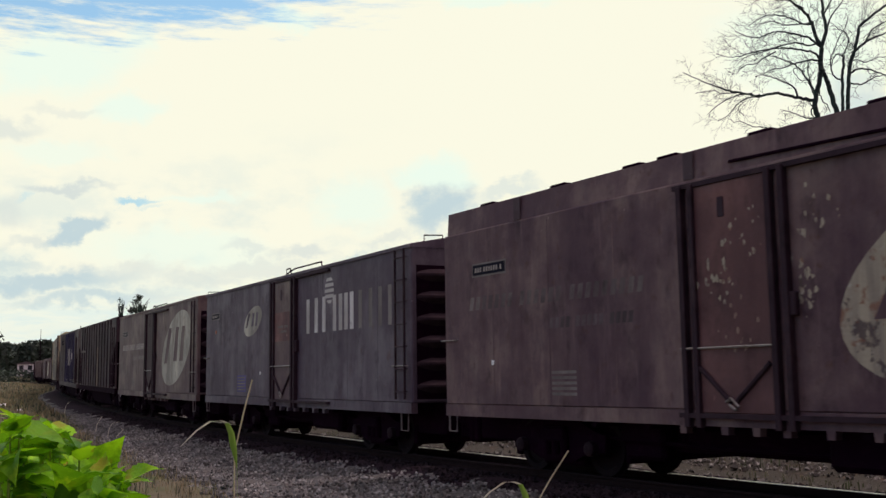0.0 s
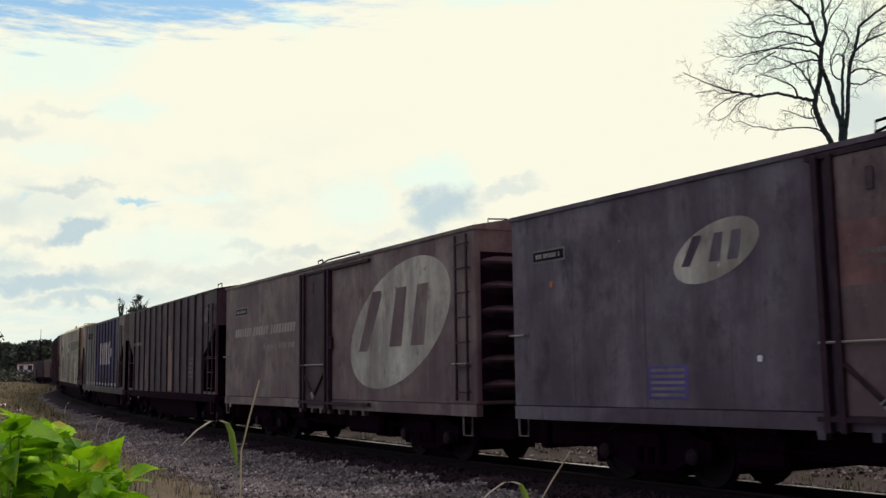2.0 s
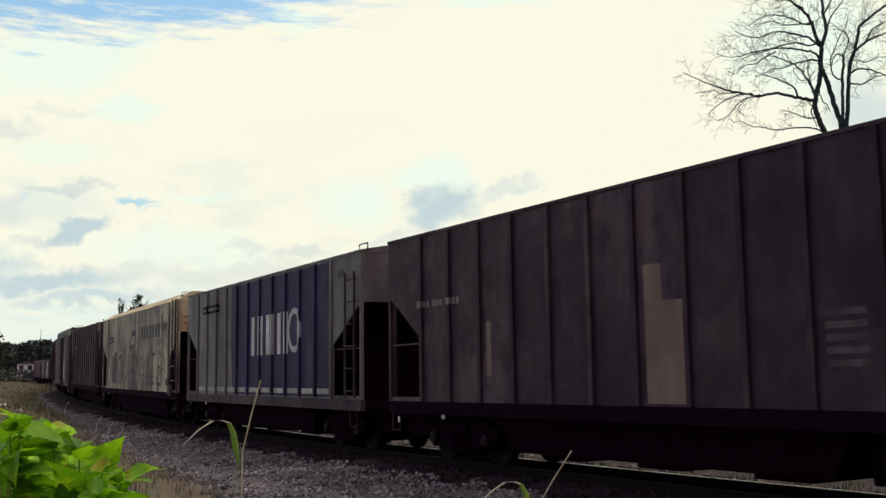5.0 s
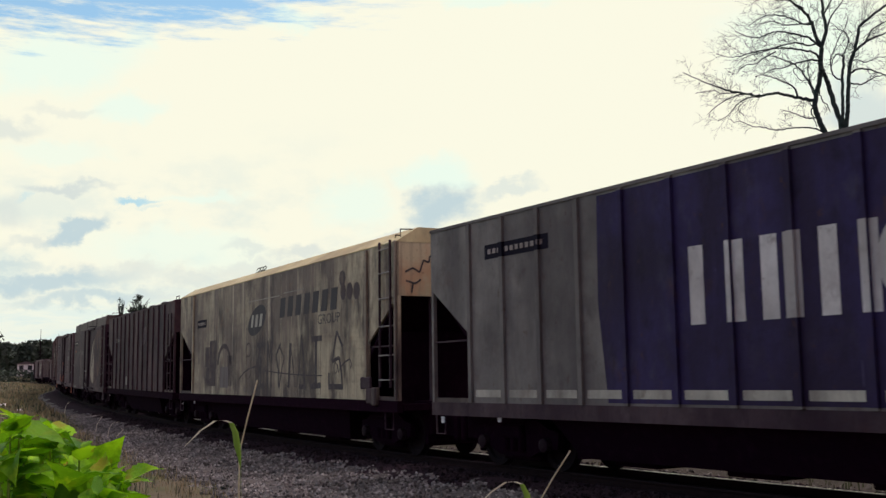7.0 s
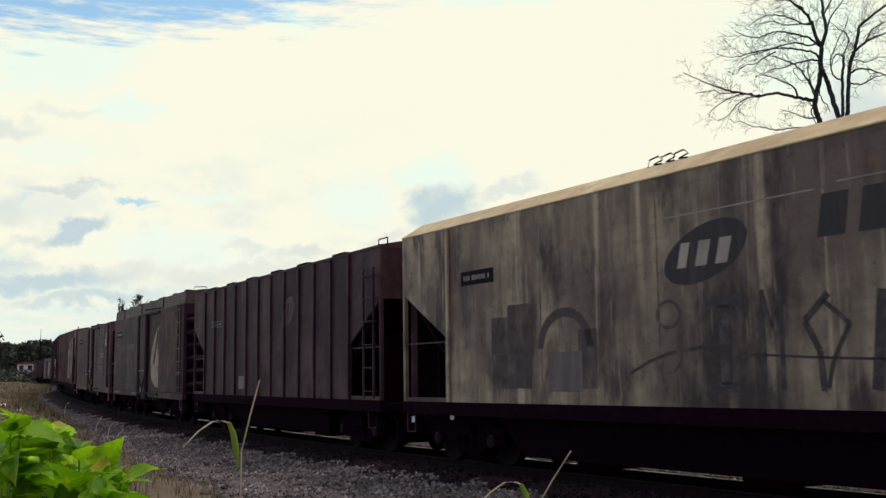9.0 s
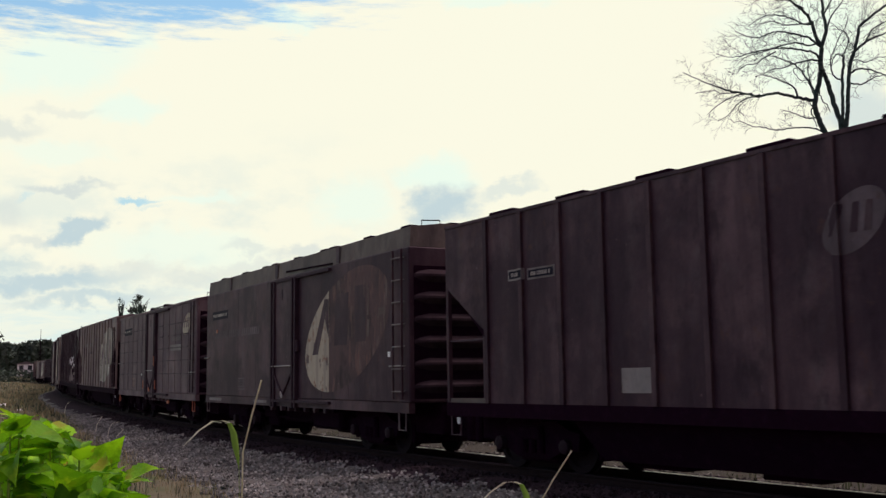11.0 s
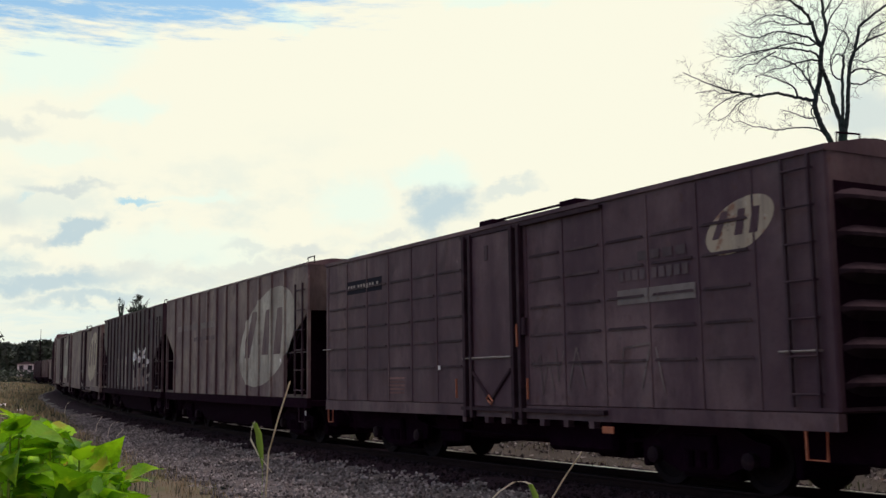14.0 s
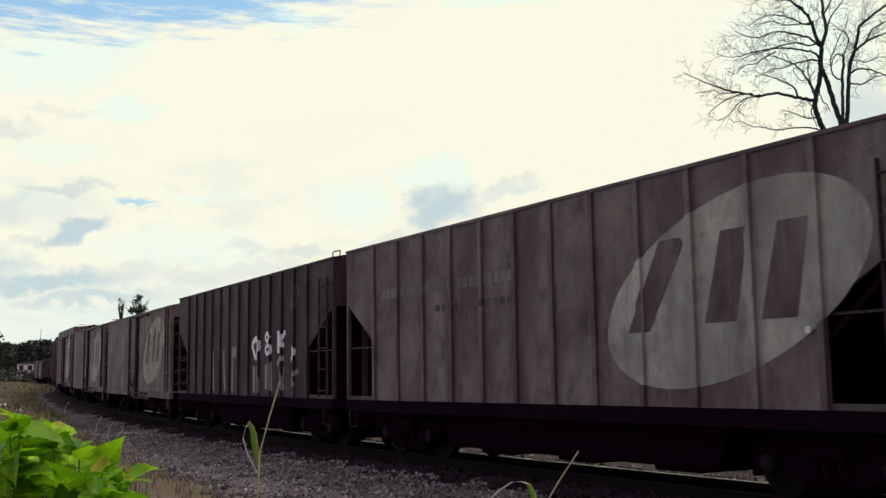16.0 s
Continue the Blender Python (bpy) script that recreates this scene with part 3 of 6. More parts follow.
def chips(w, x0, x1, z0, z1, count, mat, seed, layer=1):
    """Small ragged flakes of lighter paint scattered over a patch of the side, denser in its middle."""
    rnd = random.Random(seed)
    flakes = []
    for _ in range(count):
        x, z = (a + (b - a) * min(1, max(0, rnd.gauss(0.5, 0.22))) for a, b in ((x0, x1), (z0, z1)))
        r, n = rnd.uniform(0.008, 0.035), 5
        flakes.append([(x + r * rnd.uniform(0.5, 1.2) * math.cos(k * math.tau / n), z + r * rnd.uniform(0.8, 2.4) * math.sin(k * math.tau / n)) for k in range(n)])
    marking(w, [flakes], mat, "scattered flakes of lighter paint", layer, (), "flaking_paint", "stuff")


def number_plate(w, x0, x1, z0, z1, edge=False, ribs=()):
    marking(w, [rect(x0, x1, z0, z1)], M["faint"] if edge else M["plate"], "dark number plate", 1, ribs, "number_plate")
    if edge:
        marking(w, [rect(x0 + 0.03, x1 - 0.03, z0 + 0.03, z1 - 0.03)], M["plate"], "", 2, ribs, "number_plate")
    d = (z1 - z0) * 0.33
    marking(w, words(x0 + 0.1, x1 - 0.1, z0 + d, z1 - d, (3, 6, 1), 0.6, 0.0, 0.66), M["script"], "unreadable pale number as bars", 3, ribs, "number")


def data_box(w, x0, x1, z0, z1, mat, ribs=()):
    n = 5
    h = (z1 - z0) / n
    marking(w, [rect(x0, x1, z0 + h * k + h * 0.25, z0 + h * k + h * 0.8) for k in range(n)], mat, "line of unreadable small data", 1, ribs, "data_line")


# ---------------------------------------------------------------- running gear, shared by all wagons
def bogie_meshes():
    """The bolster with its cross beams, a side frame, an axle box and a nest of springs."""
    bm = bmesh.new()
    box(bm, -0.28, 0.28, -0.95, 0.95, 0.50, 0.72, 0.03)
    box(bm, -0.50, 0.50, -0.74, 0.74, 0.14, 0.62, 0.03)
    box(bm, -1.45, 1.45, -0.40, 0.40, 0.34, 0.74, 0.03)
    for x in (-1.36, 1.36):
        box(bm, x - 0.06, x + 0.06, -0.62, 0.62, 0.22, 0.60, 0.02)
    side = [(-1.12, 0.36), (-1.16, 0.62), (-0.92, 0.66), (-0.50, 0.84), (0.50, 0.84), (0.92, 0.66), (1.16, 0.62), (1.12, 0.36), (0.78, 0.36), (0.42, 0.22), (-0.42, 0.22), (-0.78, 0.36)]
    frame_bm = prism(bmesh.new(), side, -0.05, 0.05)
    cap = bmesh.new()
    lathe(cap, [(-0.09, 0.05), (-0.07, 0.11), (0.0, 0.12), (0.10, 0.10)], 12)
    nest = bmesh.new()
    for x in (-0.22, 0.0, 0.22):
        tube(nest, [(x, 0, 0.30), (x, 0, 0.60)], 0.075, 8)
    return to_mesh("bogie", bm, M["under"]), to_mesh("side_frame", frame_bm, M["under"]), to_mesh("axle_box", cap, M["boxcap"]), to_mesh("spring_nest", nest, M["under"])


def wheelset_mesh():
    bm = bmesh.new()
    for sg in (-1, 1):
        pr = [(-0.07, 0.16), (-0.07, 0.34), (-0.06, 0.44), (-0.03, 0.45), (-0.025, 0.425), (0.065, 0.415), (0.065, 0.33), (0.02, 0.30), (0.02, 0.15), (0.08, 0.12)]
        pr = [(y * sg, r) for y, r in pr]
        lathe(bm, pr, 28, sg * 0.53)
    lathe(bm, [(-0.88, 0.06), (-0.6, 0.075), (0.0, 0.07), (0.6, 0.075), (0.88, 0.06)], 12)
    return to_mesh("wheelset", bm, M["steel"])


RAIL_DROP = 0.11          # the rail heads lie this much below the zero of the wagons' heights
(BOGIE, SIDE_FRAME, AXLE_BOX, SPRINGS), WHEELS = bogie_meshes(), wheelset_mesh()
TURNING = []                # (wheelset, its place in the bogie)
ROLLING = []                # (wagon, place of its middle in the train)


def running_gear(w, half, turning=True, inset=2.55):
    for x in (-half + inset, half - inset):
        b = part("bogie", BOGIE, None, w, "black grimy two-axle bogie")
        b.location = (x, 0, -RAIL_DROP)
        for sg in (-1, 1):
            part("side_frame", SIDE_FRAME, None, b).location = (0, sg * 0.80, 0)
            part("spring_nest", SPRINGS, None, b).location = (0, sg * 0.87, 0)
            for dx in (-0.86, 0.86):
                ob = part("axle_box", AXLE_BOX, None, b)
                ob.location = (dx, sg * 0.87, 0.42)
                if sg > 0:
                    ob.rotation_euler = (0, 0, math.pi)
        for dx in (-0.86, 0.86):
            ws = part("wheelset", WHEELS, None, b, "worn steel wheels on an axle")
            ws.location = (dx, 0, 0.42)
            if turning:
                TURNING.append((ws, dx))
    for sg in (-1, 1):
        bm = bmesh.new()
        box(bm, sg * half - 0.45 if sg > 0 else -half - 0.50, half + 0.50 if sg > 0 else -half + 0.45, -0.24, 0.24, 0.28, 0.88, 0.02)
        box(bm, *sorted((sg * (half + 0.42), sg * (half + 0.60))), -0.34, 0.34, 0.22, 0.94, 0.04)
        part("coupler", bm, M["under"], w)
        bm = bmesh.new()
        tube(bm, [(sg * half, -0.45, 0.80), (sg * (half + 0.16), -0.42, 0.66), (sg * (half + 0.28), -0.30, 0.44), (sg * (half + 0.46), -0.12, 0.42)], 0.025, 6)
        part("brake_hose", bm, M["under"], w)


def stirrup(w, x0, x1, mat, z0=0.42, z1=0.93, y=-HALF + 0.02):
    bm = bmesh.new()
    tube(bm, [(x0, y, z1), (x0 + 0.01, y, z0), (x1 - 0.01, y, z0), (x1, y, z1)], 0.018, 6)
    part("step_stirrup", bm, mat, w, "bent bar step under the side")


def ladder(w, x0, x1, zs, y=-HALF - 0.07, stiles=True, mat=None, stile=None):
    if stiles:
        for x in (x0, x1):
            part("ladder_stile", one_box(x - 0.016, x + 0.016, y - 0.012, y + 0.03, zs[0] - 0.15, zs[-1] + 0.15), stile or M["dark"], w)
    for z in zs:
        bm = bmesh.new()
        tube(bm, [(x0, -HALF + 0.01, z), (x0, y - 0.01, z - 0.01), (x1, y - 0.01, z - 0.01), (x1, -HALF + 0.01, z)], 0.014, 6)
        part("ladder_rung", bm, mat or M["under"], w)


def grab_iron(w, x0, x1, z):
    bm = bmesh.new()
    tube(bm, [(x0, -HALF, z), (x0, -HALF - 0.06, z), (x1, -HALF - 0.06, z), (x1, -HALF, z)], 0.014, 6)
    part("grab_iron", bm, M["iron"], w)


def white_tag_and_glint(w, x, z, y=-HALF + 0.06):
    r = 0.038 if y < -HALF else 0.055
    # below the sills these white squares stand in for glints at the couplings
    part("tag", one_box(x - r, x + r, y - 0.012, y, z - r, z + r, bevel=0.008), M["tag"], w, "small white square for tags and painted coupling glints")


def roof_loop(w, x, y0=-1.0, y1=-0.45, z=4.02, h=0.10, length=0.0):
    bm = bmesh.new()
    if length:
        tube(bm, [(x, y0, z - 0.03), (x, y0, z + h), (x + length, y0, z + h), (x + length, y0, z - 0.03)], 0.014, 6)
    else:
        tube(bm, [(x, y0, z - 0.03), (x, y0, z + h), (x, y1, z + h + 0.02), (x, y1, z - 0.03)], 0.014, 6)
    part("roof_rail", bm, M["under"], w)


# ---------------------------------------------------------------- boxcars
def boxcar(label, rear, front, mat, raised=False, door=None, pressed=False, turning=True, end_ribs=6, lit=None, roof_rail=True, eave=3.86):
    """A boxcar with one sliding door a side, from rear to front in the train at 8 s. Its marks are given from its rear end."""
    length = front - rear
    h = length / 2
    w = thing("boxcar", label, "boxcar", "wagons of the freight train")
    w["half_length"] = h
    ROLLING.append((w, (rear + front) / 2, h))
    bm = one_box(-h, h, -HALF, HALF, 0.93, eave, bevel=0.025)
    part("body", bm, mat, w)
    for sg in (-1, 1):
        bm = one_box(-h + 0.02, h - 0.02, *sorted((sg * (HALF - 0.12), sg * (HALF + 0.012))), 0.74, 0.935)
        part("side_sill", bm, mat, w)
    tab = to_mesh("sill_tab", prism(bmesh.new(), [(-0.06, 0.742), (0.06, 0.742), (0.05, 0.64), (-0.05, 0.64)], -HALF - 0.01, -HALF + 0.10), mat)
    for x in (5.75, 6.45, 6.95, 7.4, 8.0, 8.6, 9.2):
        part("sill_tab", tab, None, w).location = (x - h, 0, 0)
    if raised:
        sec = [(-HALF + 0.03, eave - 0.01), (-HALF + 0.06, 4.245), (-0.55, 4.33), (0.55, 4.33), (HALF - 0.06, 4.245), (HALF - 0.03, eave - 0.01)]
        bm = extrude_x(bmesh.new(), sec, -h + 0.08, h - 0.02)
    else:
        sec = [(-HALF - 0.03, eave - 0.03), (-HALF - 0.03, eave + 0.035), (-0.6, eave + 0.17), (0.6, eave + 0.17), (HALF + 0.03, eave + 0.035), (HALF + 0.03, eave - 0.03)]
        bm = extrude_x(bmesh.new(), sec, -h - 0.01, h + 0.01)
    # lit: a lighter roof colour, the brighter top put into the paint
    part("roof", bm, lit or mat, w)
    part("running_board", one_box(-h + 0.1, h - 0.1, -0.32, 0.32, 4.345 if raised else eave + 0.19, 4.375 if raised else eave + 0.22), M["under"], w)
    if raised:
        hat = to_mesh("roof_hatch", one_box(-0.19, 0.19, -0.10, 0.10, 0, 0.05, bevel=0.015), M["under"])
        for x in (1.18, 3.12, 4.8, 5.5, 7.1, 8.8, 9.35, 11.2, 12.95):
            part("roof_hatch", hat, None, w).location = (x - h, -HALF + 0.22, 4.255)
        strap = to_mesh("roof_strap", one_box(-0.09, 0.09, -0.015, 0.0, 0, 0.36), M["dark"])
        for x in (2.2, 6.0, 9.9):
            part("roof_strap", strap, None, w).location = (x - h, -HALF + 0.032, 3.87)
    # side door with its posts, rails, bar and brace
    d0, d1 = 6.12 - h, 7.28 - h
    for sg in (-1, 1):
        def out(a, b):
            return sorted((sg * (HALF + a), sg * (HALF + b)))
        dr = part("door", one_box(d0, d1, *out(0.005, 0.05), 0.90, 3.74, bevel=0.012), door or mat, w, "sliding side door between upright posts")
        for x in (d0 - 0.26, d0 - 0.06, d1 + 0.03, d1 + 0.23):
            part("door_post", one_box(x, x + 0.085, *out(0.0, 0.10), 0.72, 3.78, bevel=0.008), M["post"], w)
        part("door_rail", one_box(d0 - 0.35, d1 + 2.3, *out(0.0, 0.07), 3.74, 3.80), M["post"], w)
        part("door_rail", one_box(d0 - 0.35, d1 + 2.3, *out(0.0, 0.09), 0.84, 0.90), M["post"], w)
        if sg < 0:
            y = -HALF - 0.08
            bm = bmesh.new()
            tube(bm, [(d0 - 0.28, y, 1.70), (d1 + 0.05, y, 1.70)], 0.016, 6)
            part("door_bar", bm, M["iron"], dr, "thin pale locking bar")
            bm = bmesh.new()
            for a, b in (((d0 + 0.02, 1.46), (d0 + 0.52, 1.03)), ((d1 - 0.02, 1.50), (d0 + 0.58, 1.03))):
                tube(bm, [(a[0], y + 0.02, a[1]), (b[0], y + 0.02, b[1])], 0.034, 6)
            part("door_brace", bm, M["post"], dr)
            bm = bmesh.new()
            tube(bm, [(d0 + 0.46, y - 0.01, 1.04), (d0 + 0.54, y - 0.02, 1.09), (d0 + 0.66, y - 0.02, 0.99), (d0 + 0.60, y - 0.01, 0.95), (d0 + 0.50, y - 0.01, 1.01)], 0.017, 6)
            part("door_latch", bm, M["orange"] if pressed else M["iron"], dr, "orange latch" if pressed else "pale latch")
            part("latch_box", one_box(d1 + 0.24, d1 + 0.40, y, -HALF, 2.02, 2.30, bevel=0.015), M["post"], w)
            part("door_hook", one_box(d0 + 0.42, d0 + 0.52, y + 0.02, -HALF - 0.05, 3.30, 3.55, bevel=0.01), M["dark"], dr)
    # ends with pressed ridges
    if end_ribs:
        step = 2.5 / end_ribs
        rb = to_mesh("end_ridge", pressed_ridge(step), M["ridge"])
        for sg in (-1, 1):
            # black sheet standing in for the shade between the ridges
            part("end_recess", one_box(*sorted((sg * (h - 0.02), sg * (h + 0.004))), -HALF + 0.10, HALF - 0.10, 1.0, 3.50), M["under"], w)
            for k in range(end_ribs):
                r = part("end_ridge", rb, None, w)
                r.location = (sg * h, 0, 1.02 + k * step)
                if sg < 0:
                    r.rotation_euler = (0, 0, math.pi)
    # underframe
    bm = one_box(-h + 0.02, h - 0.02, -0.58, 0.58, 0.32, 0.93, bevel=0.03)
    part("centre_sill", bm, M["under"], w)
    cross = to_mesh("cross_member", prism(bmesh.new(), [(-0.07, 0.93), (-0.05, 0.66), (0.05, 0.66), (0.07, 0.93)], -HALF + 0.06, HALF - 0.06), M["under"])
    for x in (4.4, 9.0):
        part("equipment_case", one_box(x - 0.4 - h, x + 0.4 - h, -0.75, 0.75, 0.20, 0.60, bevel=0.05), M["under"], w)
    for x in (3.9, 5.0, 6.0, 7.4, 8.4, 9.5):
        part("cross_member", cross, None, w).location = (x - h, 0, 0)
    bm = bmesh.new()
    lathe(bm, [(-0.45, 0.02), (-0.42, 0.15), (0.42, 0.15), (0.45, 0.02)], 14)
    bmesh.ops.translate(bm, verts=bm.verts, vec=(0, -0.5, 0))
    bmesh.ops.rotate(bm, verts=bm.verts, cent=(0, 0, 0), matrix=Matrix.Rotation(radians(90), 3, "Z"))
    bmesh.ops.translate(bm, verts=bm.verts, vec=(0.6, -0.55, 0.55))
    part("brake_cylinder", bm, M["under"], w)
    part("air_reservoir", one_box(-h + 7.65, -h + 9.3, -0.95, 0.2, 0.26, 0.92, bevel=0.07), M["under"], w)
    part("brake_gear", one_box(-h + 4.0, -h + 4.9, -0.85, 0.3, 0.42, 0.90, bevel=0.05), M["under"], w)
    bm = bmesh.new()
    tube(bm, [(-h + 3.2, -0.75, 0.50), (-1.0, -0.75, 0.42), (1.8, -0.75, 0.42), (h - 3.2, -0.75, 0.50)], 0.03, 6)
    part("brake_rod", bm, M["under"], w)
    running_gear(w, h, turning)
    stirrup(w, h - 0.50, h - 0.20, M["orange"] if pressed else M["faint"])
    stirrup(w, -h + 0.08, -h + 0.32, M["orange"] if pressed else M["faint"], 0.48, 0.78)
    ladder(w, h - 0.58, h - 0.20, [1.15 + 0.42 * k for k in range(7)], stile=mat if raised else M["dark"], mat=M["faint"] if raised else M["dark"])
    grab_iron(w, -h - 0.02, -h + 0.38, 2.02)
    grab_iron(w, h - 0.75, h - 0.18, 1.62)
    if roof_rail:
        bm = bmesh.new()
        z = 4.22 if raised else 3.98
        y = -HALF - 0.02 if not raised else -HALF + 0.02
        if raised:
            tube(bm, [(6.7 - h, y, 3.98), (9.6 - h, y, 3.90)], 0.02, 6)
        elif pressed:
            tube(bm, [(6.4 - h, y + 0.1, 3.96), (8.85 - h, y + 0.1, 3.96)], 0.02, 6)
            box(bm, 6.35 - h, 6.75 - h, y, y + 0.3, 3.9, 3.98)
            box(bm, 8.6 - h, 9.0 - h, y, y + 0.3, 3.9, 3.98)
        else:
            tube(bm, [(6.95 - h, y + 0.1, 3.90), (6.85 - h, y + 0.1, 4.06), (6.62 - h, y + 0.1, 4.05), (6.60 - h, y + 0.1, 3.93), (6.85 - h, y + 0.1, 3.98), (7.2 - h, y + 0.1, 4.02), (8.85 - h, y + 0.1, 4.02), (8.92 - h, y + 0.1, 3.88)], 0.018, 6)
        part("roof_rail", bm, M["under"], w)
    roof_loop(w, h - 0.10, -0.95, -0.55, 4.28 if raised else 3.98)
    if pressed:
        bar = to_mesh("pressed_rib", prism(bmesh.new(), [(-0.39, 0), (-0.36, 0.035), (0.36, 0.035), (0.39, 0)], -HALF - 0.022, -HALF + 0.01), M["dark"])
        for x0, n in ((0.62, 6), (8.15, 5)):
            for i in range(n):
                for z in (1.56, 2.0, 2.42, 2.84, 3.22):
                    part("pressed_rib", bar, None, w).location = (x0 + i * 0.94 - h, 0, z)
        for x in (0.15, 1.09, 2.03, 2.97, 3.91, 4.85, 7.68, 8.62, 9.56, 10.5, 11.44, 12.38):
            part("panel_seam", one_box(x - 0.012 - h, x + 0.012 - h, -HALF - 0.012, -HALF + 0.01, 0.95, 3.80), mat, w)
        for x, z0, z1 in ((5.66, 1.04, 1.36), (7.78, 1.04, 1.36), (7.52, 1.85, 2.2)):
            part("safety_grip", one_box(x - h - 0.011, x - h + 0.011, -HALF - 0.12, -HALF - 0.09, z0, z1), M["orange"], w, "short orange grip")
        part("bracket", one_box(9.45 - h, 9.7 - h, -HALF - 0.03, -HALF, 0.58, 0.68, bevel=0.01), M["orange"], w, "orange bracket below the sill")
    else:
        seams = [x for x in (1.5, 3.0, 4.5, 9.0, 10.5, 12.0)]
        for x in seams:
            part("panel_seam", one_box(x - 0.01 - h, x + 0.01 - h, -HALF - 0.0025, -HALF + 0.01, 0.96, 3.80), mat, w)
    return w


def pressed_ridge(step):
    """A broad ridge pressed out of the end sheet: full in the middle, running out to nothing at both sides."""
    bm = bmesh.new()
    rings = []
    for y, k in ((-HALF + 0.10, 0.0), (-HALF + 0.22, 0.55), (-HALF + 0.42, 1.0), (HALF - 0.42, 1.0), (HALF - 0.22, 0.55), (HALF - 0.10, 0.0)):
        lift = step * 0.5
        sec = ((0.0, lift - step * 0.30 * (0.3 + 0.7 * k)), (0.085 * k + 0.002, lift - step * 0.02), (0.085 * k + 0.002, lift + step * 0.08), (0.0, lift + step * 0.30 * (0.3 + 0.7 * k)))
        rings.append([bm.verts.new((x, y, z)) for x, z in sec])
    for a, b in zip(rings, rings[1:]):
        for k in range(4):
            bm.faces.new((a[k], a[(k + 1) % 4], b[(k + 1) % 4], b[k]))
    bm.faces.new(rings[0])
    bm.faces.new(rings[-1][::-1])
    return bm


# ---------------------------------------------------------------- hoppers
def hopper(label, rear, front, mat, ribs=12, cut=1.25, hatches=(), chamfer=None, deep=False, turning=True, rib_mat=None, end_mat=None, eave=4.0, cut2=1.5, sill=None):
    """A covered hopper with sloping ends, from rear to front in the train at 8 s."""
    length = front - rear
    h = length / 2
    w = thing("hopper_wagon", label, "hopper wagon", "wagons of the freight train")
    w["half_length"] = h
    ROLLING.append((w, (rear + front) / 2, h))
    low, knee = 0.96, 2.10
    side = [(-h, eave), (-h, 2.96), (-h + cut, knee), (-h + cut, low), (h - cut2, low), (h - cut2, knee), (h, 2.96), (h, eave)]
    for sg in (-1, 1):
        part("side_sheet", prism(bmesh.new(), side, *sorted((sg * (HALF - 0.04), sg * HALF))), mat, w)
        part("side_sill", one_box(-h, h, *sorted((sg * (HALF - 0.10), sg * (HALF + 0.015))), 0.74, 0.965), sill or M["under"], w)
        for x in (-h, h - 0.07):
            part("corner_post", one_box(x, x + 0.07, *sorted((sg * (HALF - 0.07), sg * HALF)), 0.96, 2.965), mat, w)
        for x, c in ((-h + 0.07, cut), (h - cut2, cut2)):
            part("deck_edge", one_box(x, x + c - 0.07, *sorted((sg * (HALF - 0.09), sg * (HALF - 0.02))), 0.966, 1.04), M["dullend"], w)
            part("end_tie", one_box(x, x + c - 0.07, *sorted((sg * (HALF - 0.05), sg * (HALF - 0.03))), 2.0, 2.03), M["dark"], w)
    for sg in (-1, 1):
        # drab hoppers get duller, greyer ends to offset the warm sun in colour
        part("end_panel", one_box(*sorted((sg * (h - 0.04), sg * h)), -HALF + 0.04, HALF - 0.04, 2.96, eave, bevel=0.0), end_mat or (M["dullend"] if mat is M["drab"] else mat), w)
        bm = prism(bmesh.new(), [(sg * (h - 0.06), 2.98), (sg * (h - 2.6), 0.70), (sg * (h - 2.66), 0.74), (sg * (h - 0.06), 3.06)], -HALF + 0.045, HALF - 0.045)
        # near-black colour carries the shade on the slope sheet
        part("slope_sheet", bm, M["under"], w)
        part("end_deck", one_box(*sorted((sg * h, sg * (h - cut - 1.2))), -HALF + 0.12, HALF - 0.12, 0.78, 0.90), M["under"], w)
        for y in (-0.5, 0.5):
            part("end_strut", one_box(*sorted((sg * (h - 0.12), sg * (h - 0.04))), y - 0.05, y + 0.05, 0.90, 2.97), sill or M["dark"], w)
    if chamfer:
        sec = [(-HALF - 0.01, eave), (-HALF - 0.01, eave + 0.02), (-HALF + 0.45, eave + 0.30), (HALF - 0.45, eave + 0.30), (HALF + 0.01, eave + 0.02), (HALF + 0.01, eave)]
    else:
        sec = [(-HALF - 0.02, eave - 0.02), (-HALF - 0.02, eave + 0.03), (-0.7, eave + 0.14), (0.7, eave + 0.14), (HALF + 0.02, eave + 0.03), (HALF + 0.02, eave - 0.02)]
    part("roof", extrude_x(bmesh.new(), sec, -h - 0.005, h + 0.005), chamfer or mat, w)
    xs = [cut + 0.045 + (length - cut - cut2 - 0.09) * k / (ribs - 1) for k in range(ribs)] if ribs else []
    if ribs:
        rm = to_mesh("side_rib", prism(bmesh.new(), [(-0.045, 0.97), (0.045, 0.97), (0.045, eave - 0.03), (-0.045, eave - 0.03)], -HALF - 0.05, -HALF), rib_mat or mat)
        for x in xs:
            part("side_rib", rm, None, w).location = (x - h, 0, 0)
    if hatches:
        hm = to_mesh("roof_hatch", one_box(-0.34, 0.34, -0.16, 0.16, 0, 0.06, bevel=0.015), M["under"])
        for x in hatches:
            part("roof_hatch", hm, None, w).location = (x - h, -HALF + 0.24, eave + 0.045)
    # belly and discharge gates
    zb = 0.10 if deep else 0.16
    x0, x1, k0, k1 = -h + (3.1 if deep else 3.5), h - (3.1 if deep else 3.5), 0.15, 0.42
    bm = bmesh.new()
    top = [bm.verts.new(v) for v in ((x0 - 0.5, -HALF + 0.11, 0.97), (x1 + 0.5, -HALF + 0.11, 0.97), (x1 + 0.5, HALF - 0.11, 0.97), (x0 - 0.5, HALF - 0.11, 0.97))]
